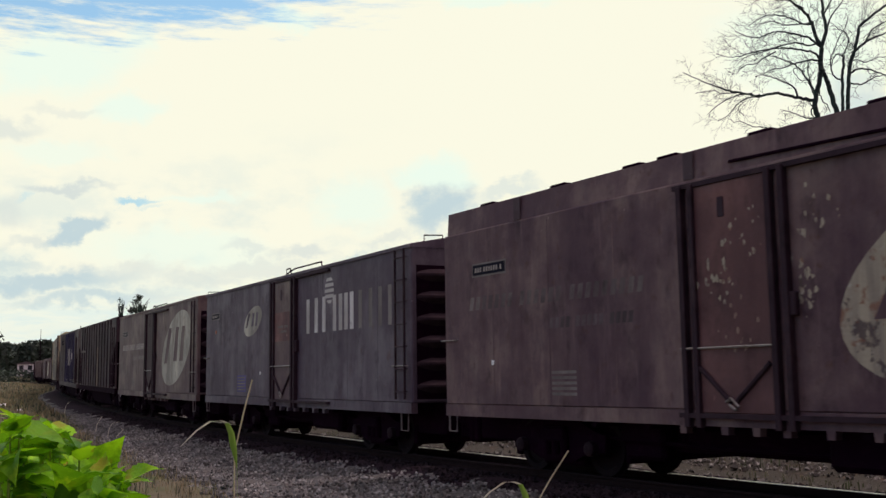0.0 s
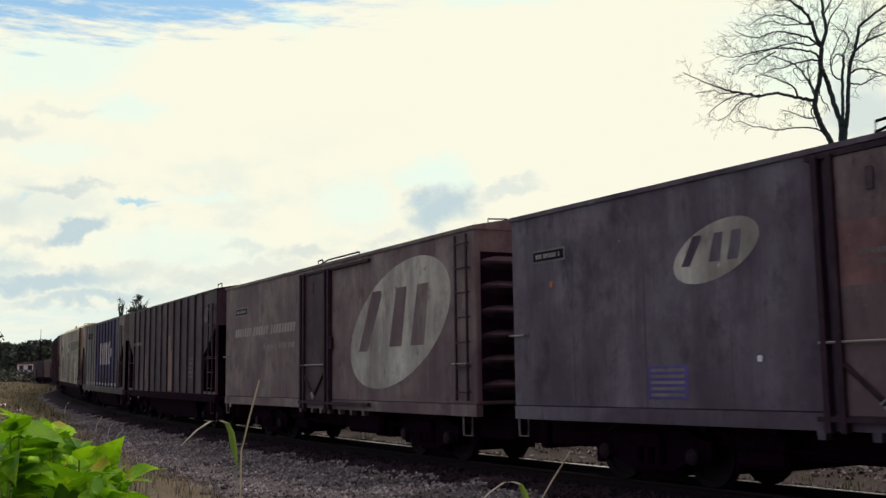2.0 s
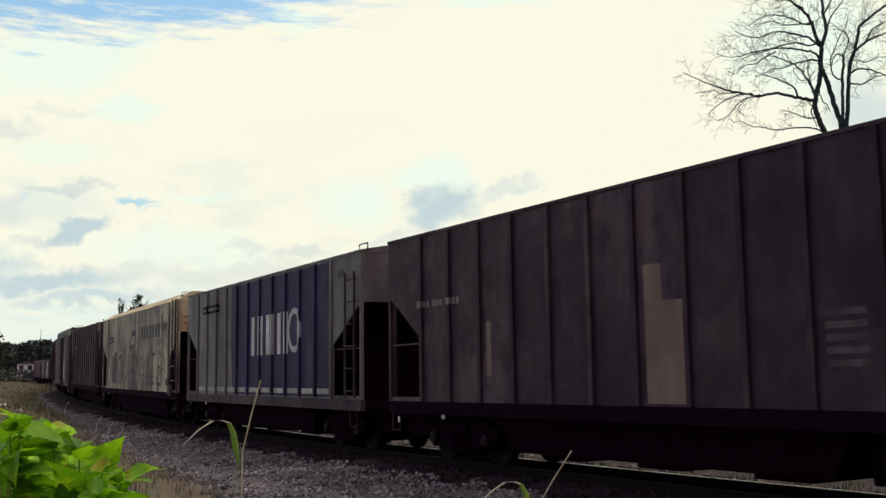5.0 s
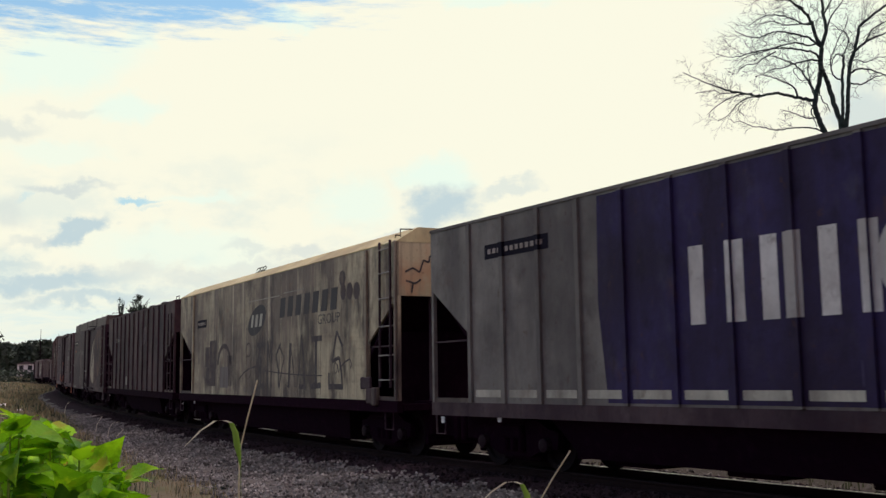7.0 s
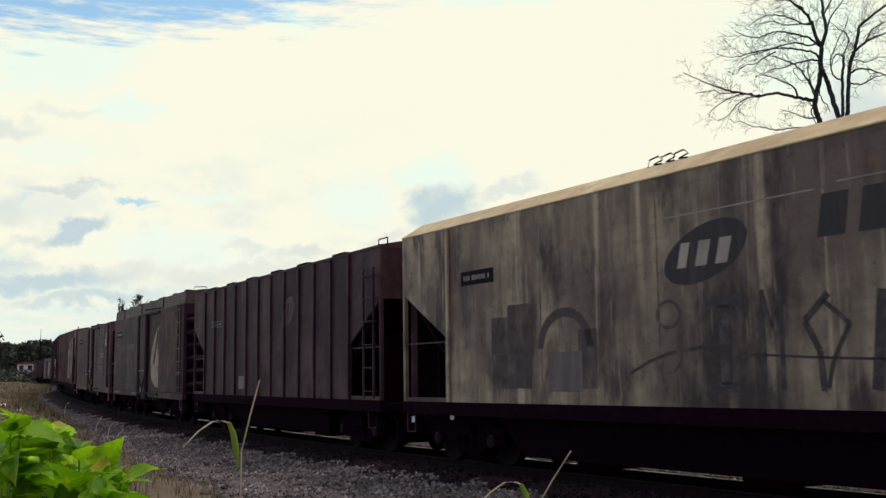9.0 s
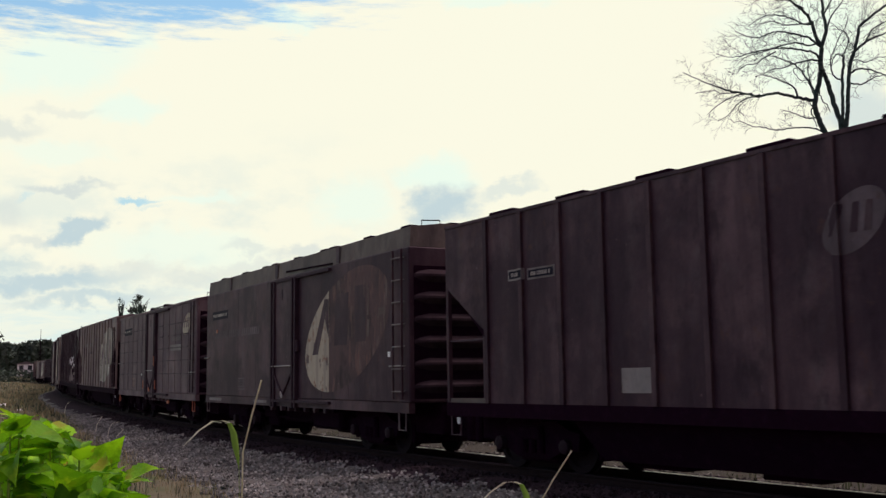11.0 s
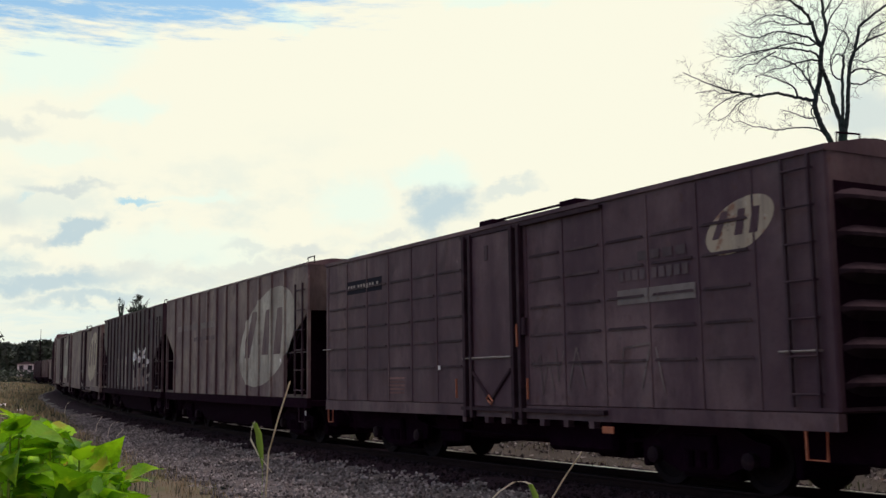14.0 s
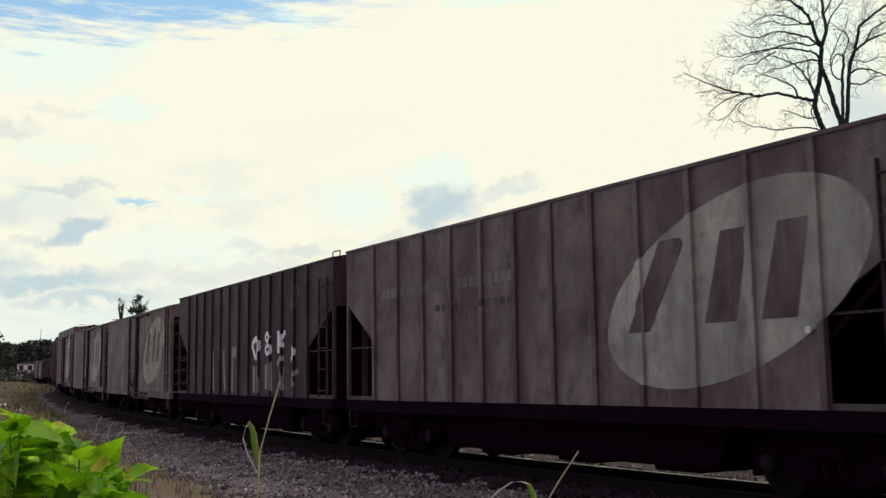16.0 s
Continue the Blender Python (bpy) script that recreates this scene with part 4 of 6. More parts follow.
    bot = [bm.verts.new(v) for v in ((x0 + k0, -HALF + k1, zb), (x1 - k0, -HALF + k1, zb), (x1 - k0, HALF - k1, zb), (x0 + k0, HALF - k1, zb))]
    bm.faces.new(top)
    bm.faces.new(bot[::-1])
    for i in range(4):
        bm.faces.new((top[i], bot[i], bot[(i + 1) % 4], top[(i + 1) % 4]))
    part("hopper_belly", bm, M["under"], w)
    gate = to_mesh("chute_gate", one_box(-0.45, 0.45, -0.66, 0.66, zb - 0.09, zb - 0.004, bevel=0.02), M["under"])
    for k in range(3):
        part("chute_gate", gate, None, w).location = (x0 + (x1 - x0) * (k + 0.5) / 3, 0, 0)
    part("centre_sill", one_box(-h + 0.02, h - 0.02, -0.58, 0.58, 0.30, 0.95, bevel=0.03), M["under"], w)
    for sg in (-1, 1):
        part("shear_plate", one_box(*sorted((sg * (h - 0.75), sg * (h - 0.70))), -0.95, 0.95, 0.90, 2.30), M["under"], w)
    running_gear(w, h, turning, 1.5 if deep else 1.9)
    ladder(w, h - 0.68, h - 0.20, [1.37, 1.84, 2.40, 2.94, 3.44, 3.90] if deep else [1.15 + 0.46 * k for k in range(6)], stiles=True, mat=M["iron"] if deep else M["dark"])
    stirrup(w, h - 0.62, h - 0.25, M["dark"])
    stirrup(w, -h + 0.1, -h + 0.4, M["dark"])
    roof_loop(w, h - 0.35, -1.15, -0.5, eave + 0.04, 0.13, 0.0 if deep else 0.42)
    if deep:
        roof_loop(w, h - 0.12, -1.15, -0.7, eave + 0.04, 0.22)
    return w, xs


# ---------------------------------------------------------------- the train, from its head to its tail
def make_train():
    # tall boxcar with hatches
    w = boxcar("maroon boxcar with raised hatched roof and faded red door", 59.95, 73.4, M["maroon"], True, M["reddoor"])
    number_plate(w, 0.9, 1.9, 3.05, 3.28, True)
    marking(w, words(0.8, 5.15, 2.50, 2.72, (7, 6, 9), 0.8, 0.05, 0.6), M["dim"], "worn line of lettering as bars")
    marking(w, words(3.0, 4.9, 2.10, 2.26, (4, 5, 4), 0.8, 0.03), M["ghost"], "worn line of lettering as bars")
    data_box(w, 3.03, 3.62, 1.08, 1.48, M["faint"])
    company_oval(w, 10.35, 2.40, 2.15, 1.22, M["oldwhite"], M["maroon"])
    white_tag_and_glint(w, 1.45 - 6.7, 1.62, -HALF - 0.002)
    chips(w, 6.15, 6.75, 2.25, 2.75, 26, M["oldwhite"], 1, 14)
    chips(w, 6.6, 7.2, 2.6, 3.4, 16, M["oldwhite"], 2, 14)
    chips(w, 6.3, 7.2, 1.4, 2.3, 18, M["tan"], 3, 14)
    chips(w, 7.60, 7.95, 2.0, 2.8, 26, M["oldwhite"], 4)
    chips(w, 7.6, 8.3, 2.8, 3.5, 14, M["oldwhite"], 5)
    # boxcar with large lettering and striped emblem
    w = boxcar("blue-grey boxcar with large white lettering shapes and faded door", 45.25, 58.75, M["slate"], False, M["drab"])
    number_plate(w, 0.55, 1.35, 3.10, 3.30, True)
    part("reflector", one_box(0.98 - 6.75, 1.06 - 6.75, -HALF - 0.02, -HALF, 2.70, 2.80, bevel=0.01), M["orange"], w, "orange reflector")
    company_oval(w, 4.30, 2.90, 0.72, 0.39, M["white"], M["slate"])
    marking(w, [rect(3.02, 3.76, 1.06, 1.50)], M["violet"], "violet-blue data square", 1, (), "data_square")
    marking(w, [rect(3.08, 3.7, 1.10 + k * 0.08, 1.14 + k * 0.08) for k in range(5)], M["faint"], "", 2, (), "data_line")
    z0, z1 = 2.42, 3.20
    marking(w, [rect(x, x + 0.19, z0, z1) for x in (8.16, 8.66, 9.12, 9.72, 10.05, 10.35, 10.65)], M["bright"], "tall white bar of company lettering", 1, (), "lettering_bar")
    marking(w, [rect(x, x + 0.16, z0, z1) for x in (11.1, 11.6, 12.05, 12.5)], M["faint"], "tall faded bar of company lettering", 1, (), "lettering_bar")
    marking(w, [[band_of_oval(9.53, 3.33, 0.25, 0.31, k) for k in range(5)]], M["bright"], "white oval emblem of stripes", 1, (), "emblem")
    marking(w, words(6.4, 7.1, 2.62, 2.68, (5, 4), 0.6) + words(6.5, 7.0, 2.50, 2.56, (6,), 0.6), M["faint"], "small lettering as bars on the door", 14, (), "lettering")
    marking(w, [rect(6.14, 7.26, 2.30, 3.0)], M["reddoor"], "reddish patch of primer on the door", 13, (), "paint_patch")
    white_tag_and_glint(w, 4.94 - 6.75, 1.55, -HALF - 0.002)
    marking(w, [rect(4.9, 4.93, 1.62, 1.95), rect(4.93, 5.3, 2.04, 2.06)], M["faint"], "", 1, (), "chalk_mark")
    # boxcar with the large clean oval
    w = boxcar("brown-grey boxcar with large pale oval emblem", 30.48, 44.2, M["drab"], False, M["plum"], eave=3.91)
    number_plate(w, 0.9, 1.9, 3.08, 3.30, True)
    marking(w, words(0.85, 5.4, 2.52, 2.74, (7, 6, 9), 0.8, 0.06), M["script"], "pale line of company lettering as bars")
    printed(w, "A gente", 3.1, 4.15, 2.08, 2.30, M["faint"], "worn words in plain type")
    marking(w, words(4.28, 5.35, 2.14, 2.28, (5, 4), 0.8, 0.03), M["faint"], "worn second line of lettering as bars")
    printed(w, "PR\u00c9", 1.2, 1.66, 1.82, 2.06, M["faint"], "chalked word")
    marking(w, [stroke([(1.15 + 0.2 * k, 1.58), (1.2 + 0.2 * k, 1.74), (1.3 + 0.2 * k, 1.6)], 0.02) for k in range(6)], M["dim"], "scrawled chalk marks", 1, (), "chalk_mark")
    data_box(w, 3.05, 3.6, 1.10, 1.42, M["faint"])
    company_oval(w, 10.73, 2.41, 2.15, 1.23, M["white"], M["drab"])
    white_tag_and_glint(w, 0.30 - 6.86, 0.70)
    marking(w, [rect(4.9, 5.7, 0.80, 0.86)], M["faint"], "", 4, (), "sill_mark")
    # dark ribbed hopper
    w, r = hopper("dark brown ribbed hopper wagon with one bare tan panel", 16.0, 29.5, M["dark"], 12)
    marking(w, [rect(7.28, 8.05, 1.0, 2.35), rect(7.28, 7.62, 2.35, 2.85)], M["tan"], "bare tan panel between two ribs", 1, r, "paint_patch")
    company_oval(w, 12.42, 3.33, 0.36, 0.24, M["faint"], M["dark"], r)
    marking(w, words(1.1, 2.6, 2.66, 2.78, (4, 3, 4), 0.7), M["faint"], "", 1, r, "lettering")
    data_box(w, 10.2, 10.75, 1.40, 2.1, M["ghost"], r)
    marking(w, [rect(3.42, 3.55, 1.4, 2.3)], M["tan"], "", 1, r, "paint_patch")
    white_tag_and_glint(w, 0.3 - 6.75, 0.62)
    white_tag_and_glint(w, 1.9 - 6.75, 0.72)
    # grey hopper with blue panel
    w, r = hopper("grey ribbed hopper wagon with deep blue panel and white lettering shapes", 1.22, 14.75, M["grey"], 12, sill=M["dark"])
    marking(w, [[(4.78, 1.0), (11.95, 1.0), (11.95, 3.94), (4.66, 3.94), (4.62, 2.4)]], M["blue"], "deep blue painted panel", 1, r, "blue_panel")
    z0, z1 = 2.0, 3.0
    marking(w, [rect(x, x + 0.25, z0, z1) for x in (6.44, 7.10, 7.62, 7.96, 8.46, 8.98)], M["bright"], "tall white bar of company lettering", 2, r, "lettering_bar")
    marking(w, [ring(9.66, 2.54, 0.46, 0.53, 0.14)], M["bright"], "white ring of company lettering", 2, r, "lettering_ring")
    marking(w, [rect(a + 0.12, b - 0.12, 1.06, 1.18) for a, b in zip(r, r[1:])], M["white"], "white dash along the bottom edge", 2, r, "dash")
    marking(w, [[[(10.50, 1.22), (10.66, 1.22), (10.64, 2.2), (10.58, 2.95), (10.53, 2.4)], [(10.66, 1.22), (10.80, 1.22), (10.80, 1.9), (10.73, 2.6), (10.65, 2.1)]], [rect(9.76, 9.80, 1.22, 1.75), rect(9.92, 9.96, 1.22, 1.62), rect(8.92, 8.95, 1.22, 1.5)]], M["smear"], "pale violet smear running down the panel", 2, r, "stain")
    number_plate(w, 1.75, 3.5, 3.32, 3.56, False, r)
    marking(w, words(12.35, 12.7, 3.55, 3.70, (2,), 0.5), M["black"], "", 1, r, "lettering")
    white_tag_and_glint(w, 0.25 - 6.76, 0.66)
    white_tag_and_glint(w, 2.0 - 6.76, 0.72)
    # long pale hopper with graffiti
    w, r = hopper("long weathered pale grey hopper wagon with cream roof and graffiti", -16.2, -0.05, M["silver"], 0, 1.5, (), M["cream"], True, end_mat=M["pinkend"], cut2=1.35)
    for x in (1.63, 14.74):
        part("side_post", one_box(x - 0.04 - 8.07, x + 0.04 - 8.07, -HALF - 0.05, -HALF, 0.98, 3.97, bevel=0.008), M["silver"], w)
    part("ladder_post", one_box(7.985, 8.065, -HALF - 0.05, -HALF - 0.002, 0.98, 4.02, bevel=0.008), M["silver"], w)
    for x in (4.3, 6.9, 9.6, 12.2):
        part("panel_seam", one_box(x - 0.012 - 8.07, x + 0.012 - 8.07, -HALF - 0.003, -HALF, 0.98, 3.96), M["silver"], w)
    number_plate(w, 2.05, 3.05, 2.94, 3.18)
    marking(w, [oval(7.76, 2.91, 0.72, 0.39, 0.42)], M["black"], "dark tilted oval company emblem", 1, (), "emblem")
    marking(w, [rect(7.28, 7.44, 2.74, 3.06, 0.09), rect(7.60, 7.80, 2.74, 3.06, 0.09), rect(7.95, 8.15, 2.74, 3.06, 0.09)], M["white"], "", 2, (), "emblem_block")
    marking(w, [rect(9.5 + 0.545 * k, 9.86 + 0.545 * k, 2.88, 3.36, 0.09) for k in range(7)], M["black"], "dark slanting block of company lettering", 1, (), "lettering_block")
    printed(w, "GROUP", 12.05, 13.32, 2.60, 2.82, M["black"], "dark word in plain capitals")
    marking(w, [oval(13.85, 3.22, 0.17, 0.18), oval(14.22, 3.20, 0.17, 0.18), oval(13.50, 3.23, 0.15, 0.18)], M["shade"], "dark dots beside the lettering", 1, (), "dot")
    glyphs = [
        [rect(7.96, 8.14, 1.24, 2.22)] + stroke([(7.78, 2.25), (8.36, 2.27)], 0.14) + stroke([(7.74, 1.20), (8.33, 1.22)], 0.13),
        stroke([(8.64, 1.17), (8.66, 2.36)], 0.075) + stroke([(8.92, 1.18), (8.93, 2.33)], 0.07) + stroke([(8.68, 2.30), (8.78, 1.92), (8.90, 2.28)], 0.045),
        stroke([(9.60, 2.25), (9.26, 1.96), (9.45, 1.62), (9.48, 1.17)], 0.085) + stroke([(9.52, 2.18), (9.86, 1.90), (9.62, 1.50), (9.54, 1.2)], 0.06),
        stroke([(10.30, 2.24), (10.16, 1.18)], 0.15) + stroke([(10.32, 2.12), (10.46, 1.75), (10.62, 1.2)], 0.06),
        stroke([(11.02, 2.40), (10.92, 1.75), (10.72, 1.2)], 0.055) + stroke([(11.02, 2.40), (11.16, 1.87), (11.24, 1.18)], 0.08) + stroke([(10.85, 1.22), (11.3, 1.2)], 0.11),
        [rect(11.87, 12.01, 1.24, 2.28)] + stroke([(11.68, 2.28), (12.30, 2.29)], 0.13) + stroke([(11.60, 1.22), (12.24, 1.25)], 0.13),
        stroke([(13.48, 2.06), (13.15, 2.40), (12.89, 1.76), (13.29, 1.84), (13.42, 1.5), (13.44, 1.26)], 0.085),
        stroke([(12.68, 1.22), (13.50, 1.22)], 0.12) + stroke([(12.70, 1.26), (12.71, 1.52)], 0.09),
        ring(13.08, 1.62, 0.11, 0.13, 0.03, 0, math.tau, 12) + stroke([(13.20, 1.70), (13.24, 1.52), (13.34, 1.62), (13.60, 1.74), (13.86, 1.80), (13.95, 1.68), (13.88, 1.60)], 0.035),
        stroke([(8.2, 1.56), (8.5, 1.60), (9.3, 1.55), (10.4, 1.50), (11.4, 1.47), (12.3, 1.46)], 0.028),
        stroke([(6.30, 1.40), (6.7, 1.56), (7.1, 1.66), (7.5, 1.70), (7.95, 1.75)], 0.045)]
    marking(w, glyphs, M["spray"], "dark sprayed graffiti stroke", 1, (), "graffiti")
    old = [rect(2.96, 3.42, 1.75, 2.34), rect(3.06, 4.05, 1.20, 1.74), rect(3.42, 4.10, 1.74, 2.52), rect(5.20, 5.62, 1.20, 2.05)]
    marking(w, old + [ring(4.88, 1.80, 0.66, 0.60, 0.14, 0, math.pi, 16), ring(7.08, 2.16, 0.24, 0.20, 0.05, 0, math.tau, 14) + ring(7.05, 1.62, 0.26, 0.24, 0.04, 3.2, 6.3, 10), oval(13.46, 3.52, 0.17, 0.17)], M["shade"], "faint old sprayed shape", 1, (), "graffiti")
    marking(w, [rect(4.5, 5.28, 1.16, 1.74)], M["faint"], "pale rectangular patch", 2, (), "paint_patch")
    marking(w, [rect(7.0, 9.5, 3.42, 3.44), rect(9.8, 11.2, 3.46, 3.48)], M["white"], "", 1, (), "chalk_mark")
    bm = bmesh.new()
    box(bm, 6.42, 6.9, -HALF - 0.06, -HALF, 1.18, 1.42, 0.02)
    box(bm, 6.72, 6.98, -HALF - 0.07, -HALF, 0.90, 1.20, 0.02)
    part("latch_box", bm, M["dark"], w)
    part("jacking_plate", one_box(7.02, 7.22, -HALF - 0.10, -HALF + 0.02, 0.86, 1.22, bevel=0.03), M["silver"], w, "pale jacking plate at the end of the side")
    for x in (-1.75, -1.5, -1.25):
        part("wire_coil", tube(bmesh.new(), [(x + 0.02, -0.85, 4.28), (x, -0.8, 4.40), (x + 0.16, -0.78, 4.43), (x + 0.26, -0.8, 4.36), (x + 0.12, -0.84, 4.31), (x + 0.30, -0.86, 4.29)], 0.012, 5), M["under"], w, "loop of loose wire on the roof")
    for pts in (((-1.12, 3.42), (-0.95, 3.5), (-0.8, 3.42), (-0.72, 3.66), (-0.6, 3.62), (-0.58, 3.74), (-0.45, 3.70)), ((-1.1, 3.25), (-0.9, 3.2), (-0.78, 3.28)), ((-0.25, 3.6), (-0.24, 3.55)), ((-0.12, 3.6), (-0.11, 3.55)), ((0.02, 3.6), (0.03, 3.55)), ((-0.95, 3.2), (-0.98, 3.02))):
        bm = bmesh.new()
        for q in stroke(pts, 0.035):
            bm.faces.new([bm.verts.new((8.075 + 0.005, y, z)) for y, z in q])
        part("graffiti", bm, M["spray"], w, "black scrawl on the cream end")
    white_tag_and_glint(w, 0.25 - 8.07, 0.64)
    white_tag_and_glint(w, 1.6 - 8.07, 0.72)
    # plum hopper with hatches
    w, r = hopper("dark plum ribbed hopper wagon with hatches along the roof", -30.8, -17.15, M["plum"], 12, 1.25, (1.6, 3.4, 5.2, 7.2, 9.1, 11.3))
    number_plate(w, 1.9, 2.35, 2.90, 3.08, True, r)
    number_plate(w, 2.42, 3.12, 2.88, 3.06, True, r)
    marking(w, [rect(4.55, 5.13, 1.14, 1.48)], M["faint"], "pale data square", 1, r, "data_square")
    company_oval(w, 8.4, 3.0, 0.42, 0.36, M["ghost"], M["plum"], r)
    white_tag_and_glint(w, 0.25 - 6.8, 0.66)
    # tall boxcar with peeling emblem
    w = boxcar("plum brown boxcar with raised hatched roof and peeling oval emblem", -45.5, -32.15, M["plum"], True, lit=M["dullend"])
    number_plate(w, 0.6, 2.1, 3.10, 3.34)
    whole = oval(10.30, 2.40, 2.24, 1.30, 0.42, 64)
    marking(w, [whole], M["sooty"], "dark flaking overpainted oval emblem", 1, (), "emblem")
    marking(w, [clip_band(whole, 8.0, 9.47)], M["oldwhite"], "pale peeling crescent of the emblem", 2, (), "emblem")
    marking(w, [[[(8.50, 1.92), (8.84, 1.93), (9.46, 3.13), (9.22, 3.14)], [(9.25, 2.70), (9.46, 2.25), (9.46, 3.12)]]], M["plum"], "dark slanting block of the emblem", 3, (), "emblem_block")
    marking(w, [rect(10.86, 11.40, 2.14, 3.30), rect(9.75, 10.45, 2.10, 3.20, 0.10)], M["plum"], "dark block of the emblem, almost worn away", 2, (), "emblem_block")
    rnd = random.Random(8)
    streaks = []
    for k in range(46):
        a = rnd.uniform(0.0, math.tau)
        q = rnd.uniform(0.72, 0.97)
        x, z = 10.30 + 2.24 * q * math.cos(a), 2.40 + 1.30 * q * math.sin(a + 0.42)
        if x > 9.6:
            d = rnd.uniform(0.05, 0.30)
            streaks.append(rect(x, x + rnd.uniform(0.01, 0.035), max(z - d, 1.3), z, rnd.uniform(-0.02, 0.02)))
    streaks += [rect(11.46, 11.58, 2.24, 2.58, 0.02), rect(11.47, 11.56, 2.66, 2.90, 0.01), rect(11.52, 11.56, 2.90, 3.22), rect(10.70, 10.74, 2.24, 2.9), rect(11.02, 11.06, 1.55, 1.92), rect(12.02, 12.34, 2.64, 2.78)]
    marking(w, [streaks], M["flake"], "flaking pale streaks over the emblem", 3, (), "paint_patch", "stuff")
    data_box(w, 3.05, 3.6, 1.10, 1.45, M["ghost"])
    marking(w, [rect(0.4, 1.6, 0.80, 0.88), rect(4.4, 5.4, 0.80, 0.87)], M["faint"], "", 4, (), "sill_mark")
    marking(w, words(0.9, 4.8, 2.56, 2.76, (7, 6, 9), 0.8, 0.05), M["ghost"], "worn line of lettering as bars")
    part("tag", one_box(12.46 - 6.68, 12.56 - 6.68, -HALF - 0.02, -HALF, 1.80, 1.90), M["tag"], w, "small white tag")
    part("reflector", one_box(1.02 - 6.68, 1.12 - 6.68, -HALF - 0.02, -HALF, 2.72, 2.82, bevel=0.01), M["orange"], w, "orange reflector")
    # boxcar of pressed panels
    w = boxcar("brown-purple boxcar of pressed panels with orange grips", -60.15, -46.68, M["press"], False, None, True)
    number_plate(w, 1.05, 2.70, 3.13, 3.40)
    marking(w, [rect(9.86, 11.38, 2.34, 2.54)], M["faint"], "pale worn rectangle", 3, (), "paint_patch")
    marking(w, words(9.9, 11.3, 2.66, 2.80, (4, 5), 0.6) + words(10.3, 11.3, 2.92, 3.04, (4,), 0.6), M["ghost"], "worn lettering as bars", 3, (), "lettering")
    company_oval(w, 12.15, 3.16, 0.56, 0.34, M["oldwhite"], M["press"])
    marking(w, [stroke([(7.75, 1.75), (7.85, 1.5), (8.0, 1.72), (8.05, 1.1), (8.2, 1.65), (8.35, 1.15)], 0.022) + stroke([(8.4, 1.8), (8.45, 1.3), (8.6, 1.75)], 0.02) + stroke([(9.9, 1.2), (9.95, 1.75), (10.5, 1.8), (10.3, 1.2)], 0.03) + stroke([(10.6, 1.75), (10.75, 1.15)], 0.03) + stroke([(8.7, 1.2), (8.9, 1.8), (9.1, 1.2)], 0.03)], M["dim"], "thin pale scrawl", 3, (), "graffiti")
    data_box(w, 3.0, 3.6, 1.08, 1.42, M["reddoor"])
    white_tag_and_glint(w, 4.95 - 6.74, 1.56, -HALF - 0.02)
    # ribbed hopper with big oval
    w, r = hopper("brown-grey ribbed hopper wagon with big pale oval emblem", -74.9, -61.2, M["drab"], 12, 1.25, eave=4.03)
    company_oval(w, 10.68, 2.43, 2.20, 1.24, M["white"], M["drab"], r)
    marking(w, words(1.6, 6.2, 2.92, 3.10, (7, 6, 9), 0.8), M["faint"], "worn line of lettering as bars", 1, r)
    marking(w, words(3.7, 6.2, 2.56, 2.68, (6, 5), 0.8), M["ghost"], "worn line of lettering as bars", 1, r)
    white_tag_and_glint(w, 12.0 - 6.85, 1.85, -HALF - 0.055)
    white_tag_and_glint(w, 13.4 - 6.85, 0.62)
    # ribbed hopper with white graffiti
    w, r = hopper("dark brown ribbed hopper wagon with white graffiti", -88.9, -75.6, M["dark"], 13, 1.25)
    bold = [
        stroke([(8.03, 2.46), (7.68, 2.29), (8.00, 1.91), (8.37, 2.27), (8.03, 2.46)], 0.15),
        ring(8.96, 2.44, 0.24, 0.16, 0.10, 0, math.tau, 12) + ring(9.00, 2.13, 0.29, 0.17, 0.11, 0, math.tau, 12),
        stroke([(9.75, 2.57), (9.77, 2.02)], 0.17) + stroke([(10.26, 2.54), (9.92, 2.30), (10.16, 2.18)], 0.13),
        stroke([(10.92, 2.12), (10.72, 1.80)], 0.20)]
    marking(w, bold, M["tag"], "white sprayed graffiti stroke", 1, r, "graffiti")
    thin = [
        stroke([(4.04, 2.24), (4.11, 1.06)], 0.12), stroke([(5.07, 2.20), (5.25, 1.06)], 0.15), stroke([(5.96, 2.26), (5.95, 1.06)], 0.12) + [rect(6.02, 6.30, 1.98, 2.28)],
        stroke([(7.86, 1.74), (7.88, 1.05)], 0.20), stroke([(8.20, 1.74), (8.30, 1.06)], 0.14), stroke([(8.83, 1.76), (8.84, 1.14)], 0.17), stroke([(9.19, 1.82), (9.24, 1.11)], 0.15),
        stroke([(9.70, 1.72), (9.80, 1.86), (10.14, 1.90)], 0.12), stroke([(9.85, 1.70), (10.02, 1.40), (10.13, 1.14)], 0.15), stroke([(10.18, 1.70), (10.10, 1.40)], 0.08), stroke([(11.16, 1.60), (10.80, 1.48), (10.90, 1.22)], 0.12)]
    marking(w, thin, M["script"], "greyish white sprayed stroke", 1, r, "graffiti")
    company_oval(w, 10.9, 3.3, 0.3, 0.3, M["ghost"], M["dark"], r)
    # boxcars behind
    place = -90.1
    styles = ("box", "box", "box_raised", "hop", "hop_dark", "box", "hop", "box_raised", "hop_dark", "box", "hop", "hop_dark", "box", "hop")
